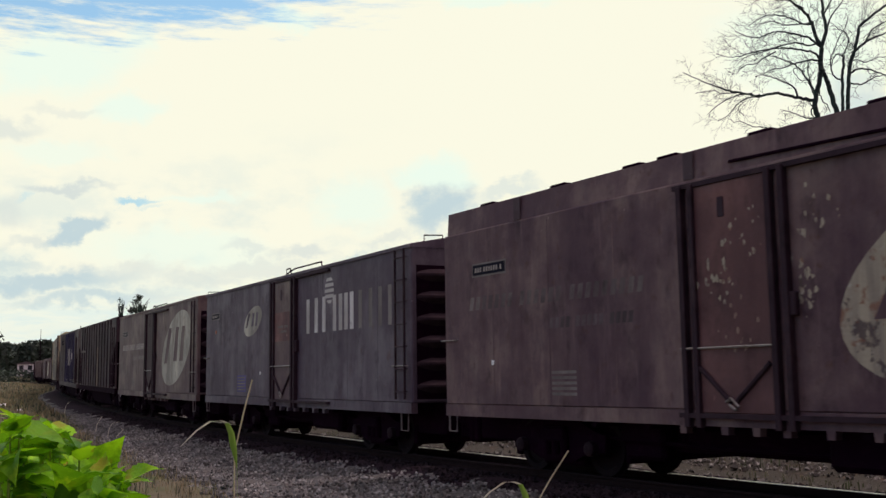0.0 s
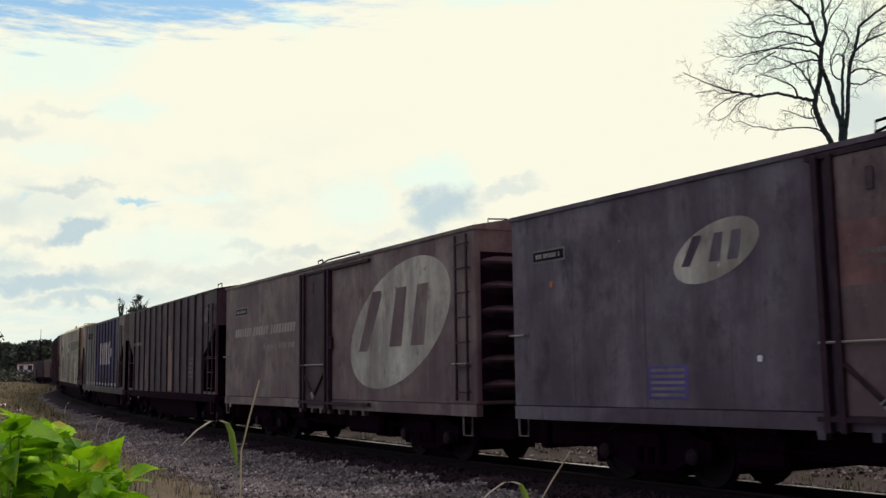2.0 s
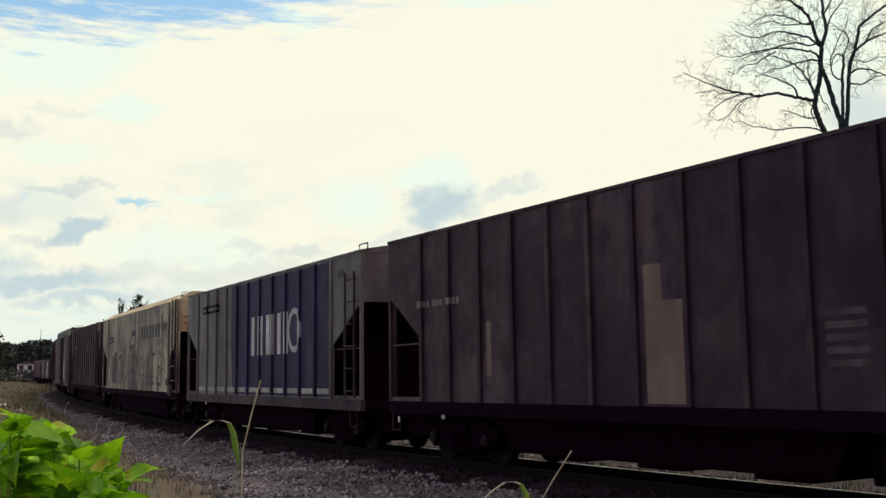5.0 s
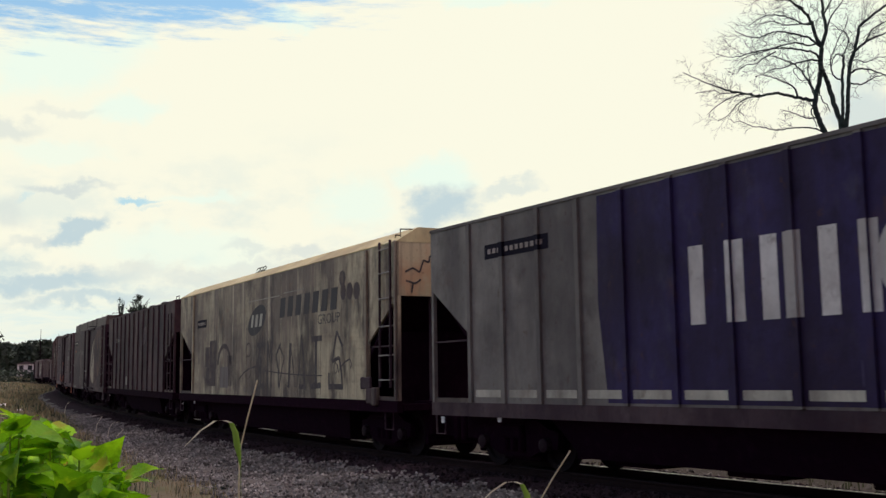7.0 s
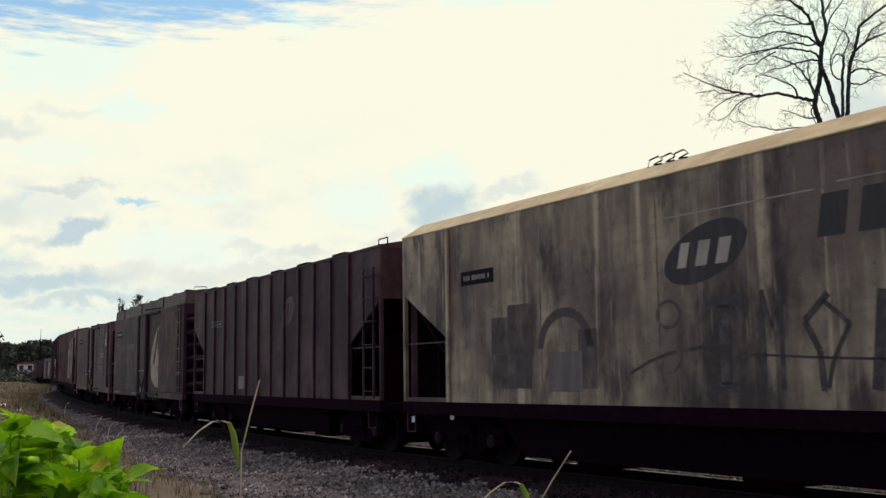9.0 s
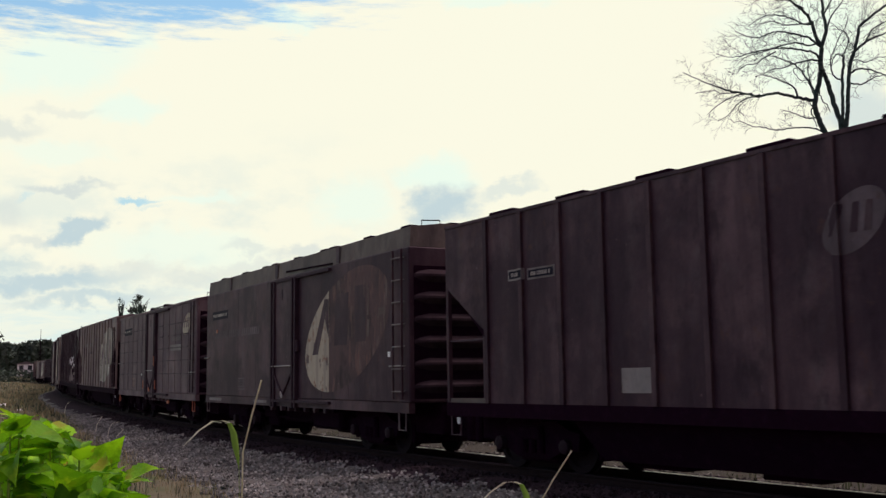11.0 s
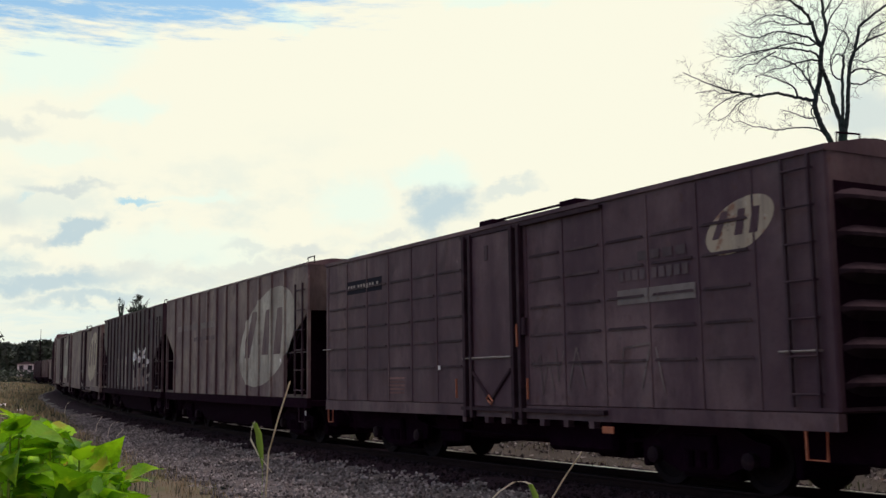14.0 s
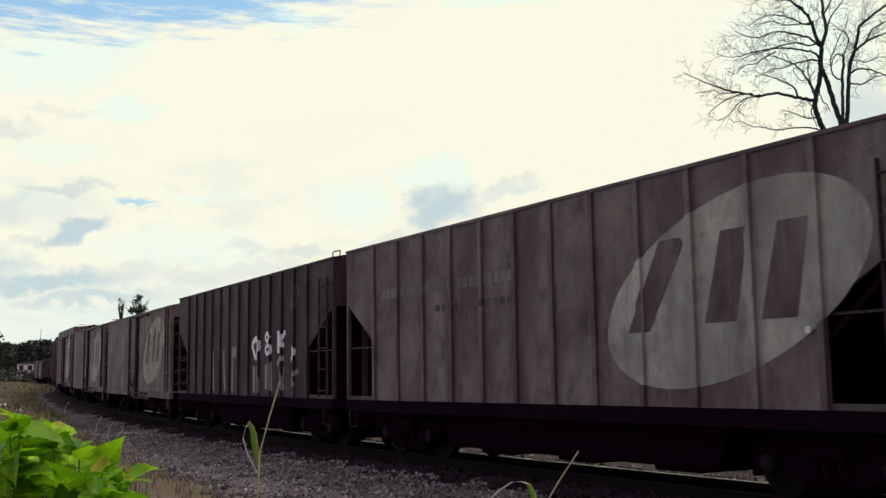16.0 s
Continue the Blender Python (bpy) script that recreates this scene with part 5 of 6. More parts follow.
    for k, st in enumerate(styles):
        front, rear = place, place - 13.45
        place -= 14.62
        if st == "box":
            w = boxcar("brown-grey boxcar with pale oval emblem", rear, front, M["drab"], False, None, False, k < 2)
            company_oval(w, 10.5, 2.4, 1.9, 1.2, M["white"] if k % 2 else M["oldwhite"], M["drab"])
        elif st == "box_raised":
            w = boxcar("maroon boxcar with raised hatched roof", rear, front, M["maroon"], True, None, False, False)
            company_oval(w, 10.5, 2.4, 1.9, 1.2, M["white"], M["maroon"])
        elif st == "hop":
            w, r = hopper("brown-grey ribbed hopper wagon", rear, front, M["drab"], 12, 1.25, (), None, False, False)
        else:
            w, r = hopper("dark brown ribbed hopper wagon with roof hatches", rear, front, M["dark"], 12, 1.25, (1.6, 3.4, 5.2, 7.2, 9.1, 11.3), None, False, False)


def band_of_oval(cx, cz, ax, az, k):
    z0 = cz - az + 2 * az * (k + 0.06) / 5
    z1 = cz - az + 2 * az * (k + 0.66) / 5
    w0, w1 = (ax * math.sqrt(max(0.02, 1 - ((z - cz) / az) ** 2)) for z in (z0, z1))
    return [(cx - w0, z0), (cx + w0, z0), (cx + w1, z1), (cx - w1, z1)]


M["pinkend"] = material("faded_cream_and_orange_paint", (0.60, 0.52, 0.32), 0.6, 0, (((0.60, 0.33, 0.18), 0.9, EVEN, 0.48, 0.60, 0.65), ((0.25, 0.20, 0.14), 3.0, V, 0.5, 0.72, 0.7), ((0.10, 0.07, 0.06), 12, EVEN, 0.6, 0.75, 0.6)), 0.2, 20, spec=0.2)
M["press"] = paint("brown_purple_paint", (0.145, 0.095, 0.098), (0.056, 0.026, 0.042), runs=0.7, blotch=0.4)
make_train()


# ---------------------------------------------------------------- ground
def gravel_edge(s):
    """How far the gravel reaches from the track's middle on the camera's side."""
    return np.interp(s, [-400, -70, -40, -20, -6, 20, 170], [2.3, 2.3, 2.8, 4.3, 5.3, 5.3, 5.3])


def ground_height(s, o):
    s, o = np.asarray(s, float), np.asarray(o, float)
    base = np.interp(s, CS, CZ)
    edge = gravel_edge(s)
    near = np.clip(o - edge, 0, None)
    bank = np.interp(s, [-400, -260, -150, -60, -25, 0, 170], [2.6, 1.9, 0.8, 0.45, 0.2, -0.1, -0.1])
    h_cam = -0.36 + bank * (1 - np.exp(-near / 13))
    far = np.clip(-o - 2.2, 0, None)
    h_far = -0.34 + 0.50 * (1 - np.exp(-far / 1.6)) + 0.015 * np.clip(far - 3, 0, 60)
    h = np.where(o > 0, h_cam, h_far)
    bed = (o > -2.5) & (o < edge + 0.15)
    h = np.where(bed, np.minimum(h, -0.5), h)
    return base * np.exp(-np.abs(o) / 60) + h


def build_ground():
    def axis(marks):
        res = []
        for a, b, n in marks:
            res += list(np.linspace(a, b, n, endpoint=False))
        return np.array(res + [marks[-1][1]])
    xs = axis([(-2500, -300, 14), (-300, -80, 24), (-80, -16, 50), (-16, 16, 72), (16, 60, 24), (60, 300, 18), (300, 2500, 14)])
    ys = axis([(-1200, -60, 10), (-60, 0, 14), (0, 40, 90), (40, 110, 80), (110, 320, 60), (320, 2500, 16)])
    gx, gy = np.meshgrid(xs, ys, indexing="ij")
    s, o = beside(gx, gy)
    z = ground_height(s, o)
    reach = np.hypot(gx, gy).ravel()
    z = np.where(reach > 330, z * 0 + 1.2, z)
    z += np.array([noise.noise((x * 0.35, y * 0.35, 0.0)) for x, y in zip(gx.ravel(), gy.ravel())]) * np.clip((np.abs(o) - 2.5) * 0.05, 0, 0.12)
    nx, ny = gx.shape
    verts = np.stack([gx.ravel(), gy.ravel(), z], 1).tolist()
    faces = [(i * ny + j, (i + 1) * ny + j, (i + 1) * ny + j + 1, i * ny + j + 1) for i in range(nx - 1) for j in range(ny - 1)]
    g = new("ground", raw_mesh("ground", verts, faces, M["earth"], True))
    tagged(g, "dry grassy ground with brown and green patches", "ground", kind="structure")


def build_ballast():
    ss = np.concatenate([np.arange(-400, -60, 2.0), np.arange(-60, 14, 0.22), np.arange(14, 168, 2.0)])
    verts, faces = [], []
    cols = 26
    for s in ss:
        edge = float(gravel_edge(s))
        os_ = list((-6.5, -4.5, -3.3, -2.5, -1.7)) + list(np.linspace(-1.1, 1.1, 5)) + list(np.linspace(1.35, 2.2, 5)) + list(np.linspace(2.5, edge + 0.35, 11))
        for o in os_:
            h = float(np.interp(o, [-2.5, -1.5, 1.35, 2.1, edge, edge + 0.35], [-0.30, -0.24, -0.24, -0.34, -0.36, -0.52]))
            p = on_track(s, o, h)
            if o < -2.4:
                p.z = float(ground_height([s], [o])[0]) + (0.05 if o > -6 else -0.15)
            k = 0.0 if abs(o) < 0.7 else 2.4 if o < -2.6 else 1.0
            p.z += noise.noise((p.x * 1.6, p.y * 1.6, 3.0)) * 0.045 * k + noise.noise((p.x * 6, p.y * 6, 1.0)) * 0.022 * k
            verts.append(p)
    for i in range(len(ss) - 1):
        for j in range(cols - 1):
            a = i * cols + j
            faces.append((a, a + 1, a + cols + 1, a + cols))
    me = raw_mesh("ballast_bed", verts, faces, M["ballast"], True)
    me.materials.append(M["oil_and_shade"])
    me.materials.append(M["rubble"])
    for k, f in enumerate(me.polygons):
        j = k % (cols - 1)
        wave = noise.noise((f.center.x * 0.8, f.center.y * 0.8, 5.0)) + 0.6 * noise.noise((f.center.x * 3, f.center.y * 3, 5.0))
        # index 1: bed near the rails, darkened for the train's shadow and oil
        f.material_index = 2 if j < 4 else 1 if j < 13 + round(wave * 3.0) else 0
    b = new("ballast_bed", me)
    tagged(b, "grey crushed stone ballast bed beside the rails", "ballast", kind="structure")
    # loose stones
    rnd = random.Random(4)
    light_v, light_f = [], []
    shape = [(1, 0, 0), (-1, 0, 0), (0, 1, 0), (0, -1, 0), (0, 0, 1), (0, 0, -1)]
    tri = [(0, 2, 4), (2, 1, 4), (1, 3, 4), (3, 0, 4), (2, 0, 5), (1, 2, 5), (3, 1, 5), (0, 3, 5)]
    dark_v, dark_f = [], []
    for _ in range(21000):
        s = -2.0 - 44 * rnd.random() ** 1.5 + 4
        edge = float(gravel_edge(s))
        o = rnd.uniform(0.75, edge + 0.3) if rnd.random() < 0.82 else rnd.uniform(-5.0, -0.7)
        h = float(np.interp(o, [-3.2, -2.3, -1.45, 1.35, 2.1, edge], [-0.3, -0.28, -0.23, -0.23, -0.33, -0.35]))
        p = on_track(s, o, h)
        if o < -2.4:
            p.z = float(ground_height([s], [o])[0]) + 0.05
        r = rnd.uniform(0.022, 0.050) * (1.5 if rnd.random() < 0.05 else 1)
        # stones near the rails take the colour that holds oil and shadow
        dark = abs(o) < 1.75 + 0.5 * noise.noise((p.x, p.y, 0))
        verts, faces = (dark_v, dark_f) if dark else (light_v, light_f)
        q = Euler((rnd.uniform(0, 6), rnd.uniform(0, 6), rnd.uniform(0, 6))).to_matrix()
        n = len(verts)
        verts += [p + q @ Vector((x * r * rnd.uniform(0.7, 1.3), y * r * rnd.uniform(0.6, 1.1), z * r * rnd.uniform(0.5, 1.0))) for x, y, z in shape]
        faces += [(a + n, b + n, c + n) for a, b, c in tri]
    far_v, far_f = [], []
    for _ in range(13000):
        s, o = 8 - 45 * rnd.random() ** 1.3, -0.95 - 4.6 * rnd.random() ** 1.2
        p = on_track(s, o, -0.27)
        if o < -2.4:
            p.z = float(ground_height([s], [o])[0]) + 0.06
        r = rnd.uniform(0.02, 0.055) * (2.2 if rnd.random() < 0.06 else 1)
        q = Euler((rnd.uniform(0, 6), rnd.uniform(0, 6), rnd.uniform(0, 6))).to_matrix()
        n = len(far_v)
        far_v += [p + q @ Vector((x * r * rnd.uniform(0.7, 1.3), y * r * rnd.uniform(0.6, 1.1), z * r * rnd.uniform(0.5, 1.0))) for x, y, z in shape]
        far_f += [(a + n, b + n, c + n) for a, b, c in tri]
    tagged(new("rubble_stones", raw_mesh("rubble_stones", far_v, far_f, M["stone"])), "broken grey stones on the far side of the rails", "stones", kind="stuff")
    st = new("ballast_stones", raw_mesh("ballast_stones", light_v, light_f, M["stone"]))
    tagged(new("oily_stones", raw_mesh("oily_stones", dark_v, dark_f, M["shaded_oilstone"])), "oil-stained crushed stones between the rails, darkened for the train's shade", "stones", kind="stuff")
    tagged(st, "loose grey crushed stones on the track bed", "stones", kind="stuff")


def build_track():
    track = thing("railway_track", "worn steel rails on dark wooden sleepers", "railway track", kind="structure")
    ss = np.concatenate([np.arange(-400, -60, 3.0), np.arange(-60, 20, 0.8), np.arange(20, 168, 3.0)])
    foot = [(-0.060, -0.135), (0.060, -0.135), (0.060, -0.122), (0.012, -0.108), (0.010, -0.045), (0.033, -0.034), (0.033, -0.008), (-0.033, -0.008), (-0.033, -0.034), (-0.010, -0.045), (-0.012, -0.108), (-0.060, -0.122)]
    head = [(-0.0325, -0.008), (0.0325, -0.008), (0.031, 0.0), (-0.031, 0.0)]
    for side in (0.535, -0.535):
        # the near head is darkened as shaded, the far one left polished
        for name, sec, mat in (("rail_web", foot, M["rail"]), ("rail_head", head, M["dullhead"] if side > 0 else M["railhead"])):
            verts, faces, n = [], [], len(sec)
            for s in ss:
                verts += [on_track(s, side + y, z - RAIL_DROP) for y, z in sec]
            for i in range(len(ss) - 1):
                for k in range(n):
                    a, b = i * n + k, i * n + (k + 1) % n
                    faces.append((a, b, b + n, a + n))
            part(name, raw_mesh(name, verts, faces, mat), None, track)
    bm = one_box(-0.11, 0.11, -1.0, 1.0, -0.20, -0.0, bevel=0.015)
    sl = to_mesh("sleeper", bm, M["sleeper"])
    for k in range(120):
        s = 8.0 - 0.62 * k
        a = float(np.interp(s, CS, CT))
        ob = part("sleeper", sl, None, track)
        p = on_track(s, 0, -0.136 - RAIL_DROP)
        ob.matrix_world = Matrix.Translation(p) @ Matrix.Rotation(a, 4, "Z")


# ---------------------------------------------------------------- plants
def blades(name, label, mat, spots, seed, category="grass", width=0.012):
    """Many grass blades: spots of (place, height)."""
    rnd = random.Random(seed)
    verts, faces = [], []
    for p, h in spots:
        a = rnd.uniform(0, math.tau)
        d = Vector((math.cos(a), math.sin(a), 0))
        e = Vector((-d.y, d.x, 0)) * width * rnd.uniform(0.6, 1.4)
        lean = rnd.uniform(0.1, 0.7) * h
        n = len(verts)
        mid, tip = p + d * lean * 0.35 + Vector((0, 0, h * 0.65)), p + d * lean + Vector((0, 0, h * rnd.uniform(0.8, 1.0)))
        verts += [p - e, p + e, mid + e * 0.7, mid - e * 0.7, tip]
        faces += [(n, n + 1, n + 2, n + 3), (n + 3, n + 2, n + 4)]
    ob = new(name, raw_mesh(name, verts, faces, mat))
    return tagged(ob, label, category, kind="stuff")


def ground_at(x, y):
    s, o = beside([x], [y])
    return float(ground_height(s, o)[0])


def build_grass():
    rnd = random.Random(11)
    dry, green, tufts = [], [], ([], [])
    for _ in range(30000):
        s = 2 - 95 * rnd.random() ** 1.25
        o = float(gravel_edge(s)) - 0.15 + 9 * rnd.random() ** 1.6
        if s > -9 and o > 8:
            continue
        p = on_track(s, o)
        v = noise.noise((p.x * 0.5, p.y * 0.5, 8.0))
        if v < -0.15 and rnd.random() < 0.6:
            continue
        p.z = float(ground_height([s], [o])[0]) - 0.03
        (dry if rnd.random() < 0.72 - v else green).append((p, rnd.uniform(0.08, 0.30) * (1 + max(v, 0))))
    for _ in range(9000):
        s = -35 - 150 * rnd.random()
        o = float(gravel_edge(s)) + 0.2 + 22 * rnd.random() ** 1.5
        p = on_track(s, o)
        v = noise.noise((p.x * 0.2, p.y * 0.2, 8.0))
        p.z = float(ground_height([s], [o])[0]) - 0.03
        tufts[rnd.random() < 0.45 + v].append((p, rnd.uniform(0.12, 0.45)))
    blades("dry_bank_grass", "tufts of dry grass on the bank", M["straw"], tufts[0], 4, "grass", 0.035)
    blades("green_bank_grass", "tufts of green grass on the bank", M["weed"], tufts[1], 5, "grass", 0.035)
    blades("dry_grass", "dry straw-coloured grass on the bank", M["straw"], dry, 1, "grass", 0.007)
    blades("green_grass", "dull green grass among the dry stalks", M["weed"], green, 2, "grass", 0.007)
    weeds = []
    for k in range(52000):
        s = 8 - 52 * rnd.random() if k < 26000 else -44 - 85 * rnd.random()
        o = -1.05 - 5.0 * rnd.random() ** 1.3
        p = on_track(s, o, -0.30)
        v = noise.noise((p.x * 0.7, p.y * 0.7, 2.0))
        if k < 26000 and (v < -0.12 or (s > -14 and o > -3.2 and rnd.random() < 0.7)):
            continue
        if o < -2.4:
            p.z = float(ground_height([s], [o])[0]) + 0.02
        tall = 0.05 if o > -1.6 else 0.16 if k < 26000 else 0.42
        weeds.append((p, rnd.uniform(0.05, max(tall, 0.07)) + (0.32 * max(v, 0) if o < -1.6 else 0)))
    blades("trackside_weeds", "low grey-green weeds behind the rails", M["weed"], weeds, 3, "weeds", 0.012)


def leaf_cloud(centre, radii, count, size, rnd, squash=0.0):
    """Small leaf faces scattered in an uneven ellipsoid."""
    verts, faces = [], []
    lumps = [(Vector((rnd.uniform(-1, 1), rnd.uniform(-1, 1), rnd.uniform(-0.8, 1))).normalized() * rnd.uniform(0.35, 0.85), rnd.uniform(0.25, 0.5)) for _ in range(9)]
    for _ in range(count):
        c, r = rnd.choice(lumps)
        v = Vector((rnd.gauss(0, 1), rnd.gauss(0, 1), rnd.gauss(0, 1))).normalized() * r * rnd.random() ** 0.4 + c
        p = Vector(centre) + Vector((v.x * radii[0], v.y * radii[1], v.z * radii[2]))
        a, b = Vector((rnd.gauss(0, 1), rnd.gauss(0, 1), rnd.gauss(0, 1))).normalized(), Vector((rnd.gauss(0, 1), rnd.gauss(0, 1), rnd.gauss(0, 1))).normalized()
        k = size * rnd.uniform(0.5, 1.3)
        n = len(verts)
        verts += [p - a * k, p + b * k * 0.5, p + a * k, p - b * k * 0.5]
        faces += [(n, n + 1, n + 2, n + 3)]
    return verts, faces


def leafy_tree(name, label, x, y, z, height, radii, rnd, count, size, mat, clear=0.4):
    t = thing(name, label, "tree" if height > 3 else "shrub", m=Matrix.Translation((x, y, z)))
    bm = bmesh.new()
    top = height - radii[2]
    tube(bm, [(0, 0, -0.2), (0.02 * height, 0, top * 0.5), (0, 0.02 * height, top), (0.05 * height, 0, height * 0.85)], height * 0.022 + 0.02, 7, 0.02)
    for k in range(6):
        a = k * 1.05 + rnd.random()
        tube(bm, [(0, 0, top * (0.6 + 0.06 * k)), (math.cos(a) * radii[0] * 0.5, math.sin(a) * radii[1] * 0.5, top + radii[2] * 0.2), (math.cos(a) * radii[0] * 0.8, math.sin(a) * radii[1] * 0.8, top + radii[2] * (0.2 + 0.5 * rnd.random()))], height * 0.008 + 0.01, 5, 0.006)
    part("trunk", bm, M["bark"], t)
    v, f = leaf_cloud((0, 0, top), radii, count, size, rnd)
    part("crown", raw_mesh("crown", v, f, mat), None, t)
    return t


def bare_tree():
    """A leafless spreading tree behind the track: three stems, long limbs that bow outwards, and fine twigs."""
    rnd = random.Random(21)
    t = thing("bare_tree", "tall leafless dark tree with fine spreading twigs", "tree", m=Matrix.Translation((11.23, 29.5, 0.9)))

    def curve(points, depth):
        """A smooth line through points of x and z, drifting to one side in depth."""
        p = [Vector((x, depth * k / len(points), z)) for k, (x, z) in enumerate(points)]
        p = [p[0] * 2 - p[1]] + p + [p[-1] * 2 - p[-2]]
        res = []
        for a, b, c, d in zip(p, p[1:], p[2:], p[3:]):
            for k in range(5):
                f = k / 5
                q = 0.5 * (2 * b + (c - a) * f + (2 * a - 5 * b + 4 * c - d) * f * f + (3 * b - a - 3 * c + d) * f ** 3)
                res.append(q + Vector((rnd.gauss(0, 0.006), rnd.gauss(0, 0.02), rnd.gauss(0, 0.006))))
        return res + [p[-2]]

    def twig(bm, p, d, length, r, depth):
        n = 5 if depth == 0 else 3
        pts, v = [p.copy()], d.normalized()
        for k in range(n):
            v = (v + Vector((rnd.gauss(0, 0.16), rnd.gauss(0, 0.16), rnd.gauss(0, 0.14) + (0.05 if depth else 0.0)))).normalized()
            pts.append(pts[-1] + v * length / n)
        tube(bm, pts, r, 3, r * 0.4)
        if depth == 2:
            return
        for k in range((4, 3)[depth]):
            f = 0.2 + 0.8 * (k + rnd.random()) / (4, 3)[depth]
            i = min(int(f * n), n - 1)
            ax = (pts[i + 1] - pts[i]).normalized()
            side = ax.cross(Vector((rnd.gauss(0, 0.35), 1, rnd.gauss(0, 0.35)))).normalized() * (1 if (k + depth) % 2 else -1)
            a = rnd.uniform(0.35, 0.8)
            twig(bm, pts[i].lerp(pts[i + 1], f * n - i), ax * math.cos(a) + side * math.sin(a), length * rnd.uniform(0.35, 0.6), r * 0.72, depth + 1)

    def limb(points, r, depth=0.0, bare=0.15, name="limb", thick=0.35, reach=1.0):
        pts = curve(points, depth)
        ob = part(name, tube(bmesh.new(), pts, r, 7, max(0.008, r * thick)), M["bark"], t)
        if bare > 0.7:
            return
        fine = bmesh.new()
        total = sum((b - a).length for a, b in zip(pts, pts[1:]))
        count = int(total * (1 - bare) / 0.165)
        for k in range(count):
            f = bare + (1 - bare) * (k + rnd.random()) / count
            i = min(int(f * (len(pts) - 1)), len(pts) - 2)
            ax = (pts[i + 1] - pts[i]).normalized()
            side = ax.cross(Vector((rnd.gauss(0, 0.4), 1, rnd.gauss(0, 0.4)))).normalized() * rnd.choice((-1, 1))
            a = rnd.uniform(0.35, 0.85)
            twig(fine, pts[i], ax * math.cos(a) + side * math.sin(a), reach * rnd.uniform(0.4, 1.1), max(0.0062, 0.011 * (1 - f)), 0)
        tagged(part("twig_spray", fine, M["bark"], ob), kind="stuff")

    # stems
    limb([(-0.05, -0.4), (-0.12, 3.4), (-0.06, 6.30), (-0.18, 7.04), (-0.36, 7.39), (-0.48, 7.72), (-0.54, 7.95), (-0.51, 8.15), (-0.39, 8.62), (-0.32, 9.03), (-0.29, 9.37), (-0.25, 9.75)], 0.085, 0.0, 0.9, "stem", 0.75, 1)
    limb([(0.06, -0.4), (0.02, 3.4), (0.15, 6.30), (0.19, 7.04), (0.19, 7.53), (0.06, 7.95), (0.00, 8.31), (-0.08, 8.65), (-0.16, 8.91), (-0.25, 9.15), (-0.27, 9.38)], 0.085, 0.15, 0.9, "stem", 0.7, 1)
    limb([(0.16, -0.4), (0.10, 3.4), (0.22, 6.30), (0.22, 7.04), (0.23, 7.53), (0.24, 7.91), (0.25, 8.36), (0.27, 8.78), (0.32, 9.14), (0.34, 9.44)], 0.06, -0.1, 0.75, "stem", 0.6, 0.5)
    limb([(0.26, -0.4), (0.18, 3.4), (0.25, 6.30), (0.26, 7.04), (0.33, 7.53), (0.39, 7.98), (0.41, 8.44), (0.47, 8.94), (0.54, 9.31), (0.65, 9.57), (0.76, 10.01), (0.82, 10.28), (1.12, 10.53), (1.46, 10.79), (1.83, 11.01), (2.31, 11.31)], 0.075, -0.2, 0.45, "stem", 0.4, 0.7)
    # limbs and branches
    limb([(-0.27, 7.19), (-0.52, 7.33), (-0.84, 7.38), (-1.20, 7.37), (-1.62, 7.32), (-1.97, 7.41), (-2.29, 7.46), (-2.61, 7.61), (-2.83, 7.58)], 0.026, 0.3, 0.3, "limb", 0.3, 0.4)
    limb([(-0.41, 7.59), (-0.56, 7.86), (-0.74, 8.06), (-0.93, 8.12)], 0.02, -0.3, 0.4, "limb", 0.4, 0.4)
    limb([(-0.25, 9.75), (-0.37, 9.99), (-0.43, 10.36), (-0.54, 10.66), (-0.73, 10.90), (-0.96, 11.14), (-1.23, 11.42), (-1.61, 11.69)], 0.058, 0.3, 0.2, "limb", 0.35, 0.8)
    limb([(-0.25, 9.75), (-0.11, 10.20), (-0.17, 10.63), (-0.20, 10.97), (-0.26, 11.34), (-0.33, 11.75)], 0.058, -0.2, 0.3, "limb", 0.45, 0.7)
    limb([(-0.13, 10.15), (-0.03, 10.42), (0.04, 10.62), (0.29, 10.93), (0.50, 11.23)], 0.03, -0.3, 0.3, "limb", 0.35, 0.6)
    limb([(-0.17, 10.66), (0.05, 11.00), (0.21, 11.30), (0.36, 11.64)], 0.03, 0.3, 0.2, "limb", 0.35, 0.6)
    limb([(0.34, 9.44), (0.21, 9.53), (0.09, 9.38), (0.06, 9.18)], 0.025, 0.2, 0.3, "limb", 0.4, 0.5)
    limb([(0.34, 9.44), (0.46, 9.64), (0.57, 9.91), (0.54, 10.11), (0.38, 10.28), (0.13, 10.42)], 0.028, 0.2, 0.2, "limb", 0.3, 0.6)
    limb([(0.27, 8.74), (0.09, 8.81), (-0.04, 9.08), (-0.04, 9.35), (0.07, 9.65), (0.22, 9.98), (0.38, 10.25), (0.46, 10.53)], 0.026, -0.3, 0.2, "limb", 0.3, 0.6)
    limb([(0.64, 9.54), (0.99, 9.84), (1.27, 10.00), (1.58, 10.13), (2.00, 10.32)], 0.042, 0.3, 0.2, "limb", 0.4, 0.7)
    limb([(1.03, 9.87), (1.16, 10.14), (1.36, 10.31), (1.73, 10.47), (2.10, 10.60)], 0.028, -0.2, 0.2, "limb", 0.4, 0.7)
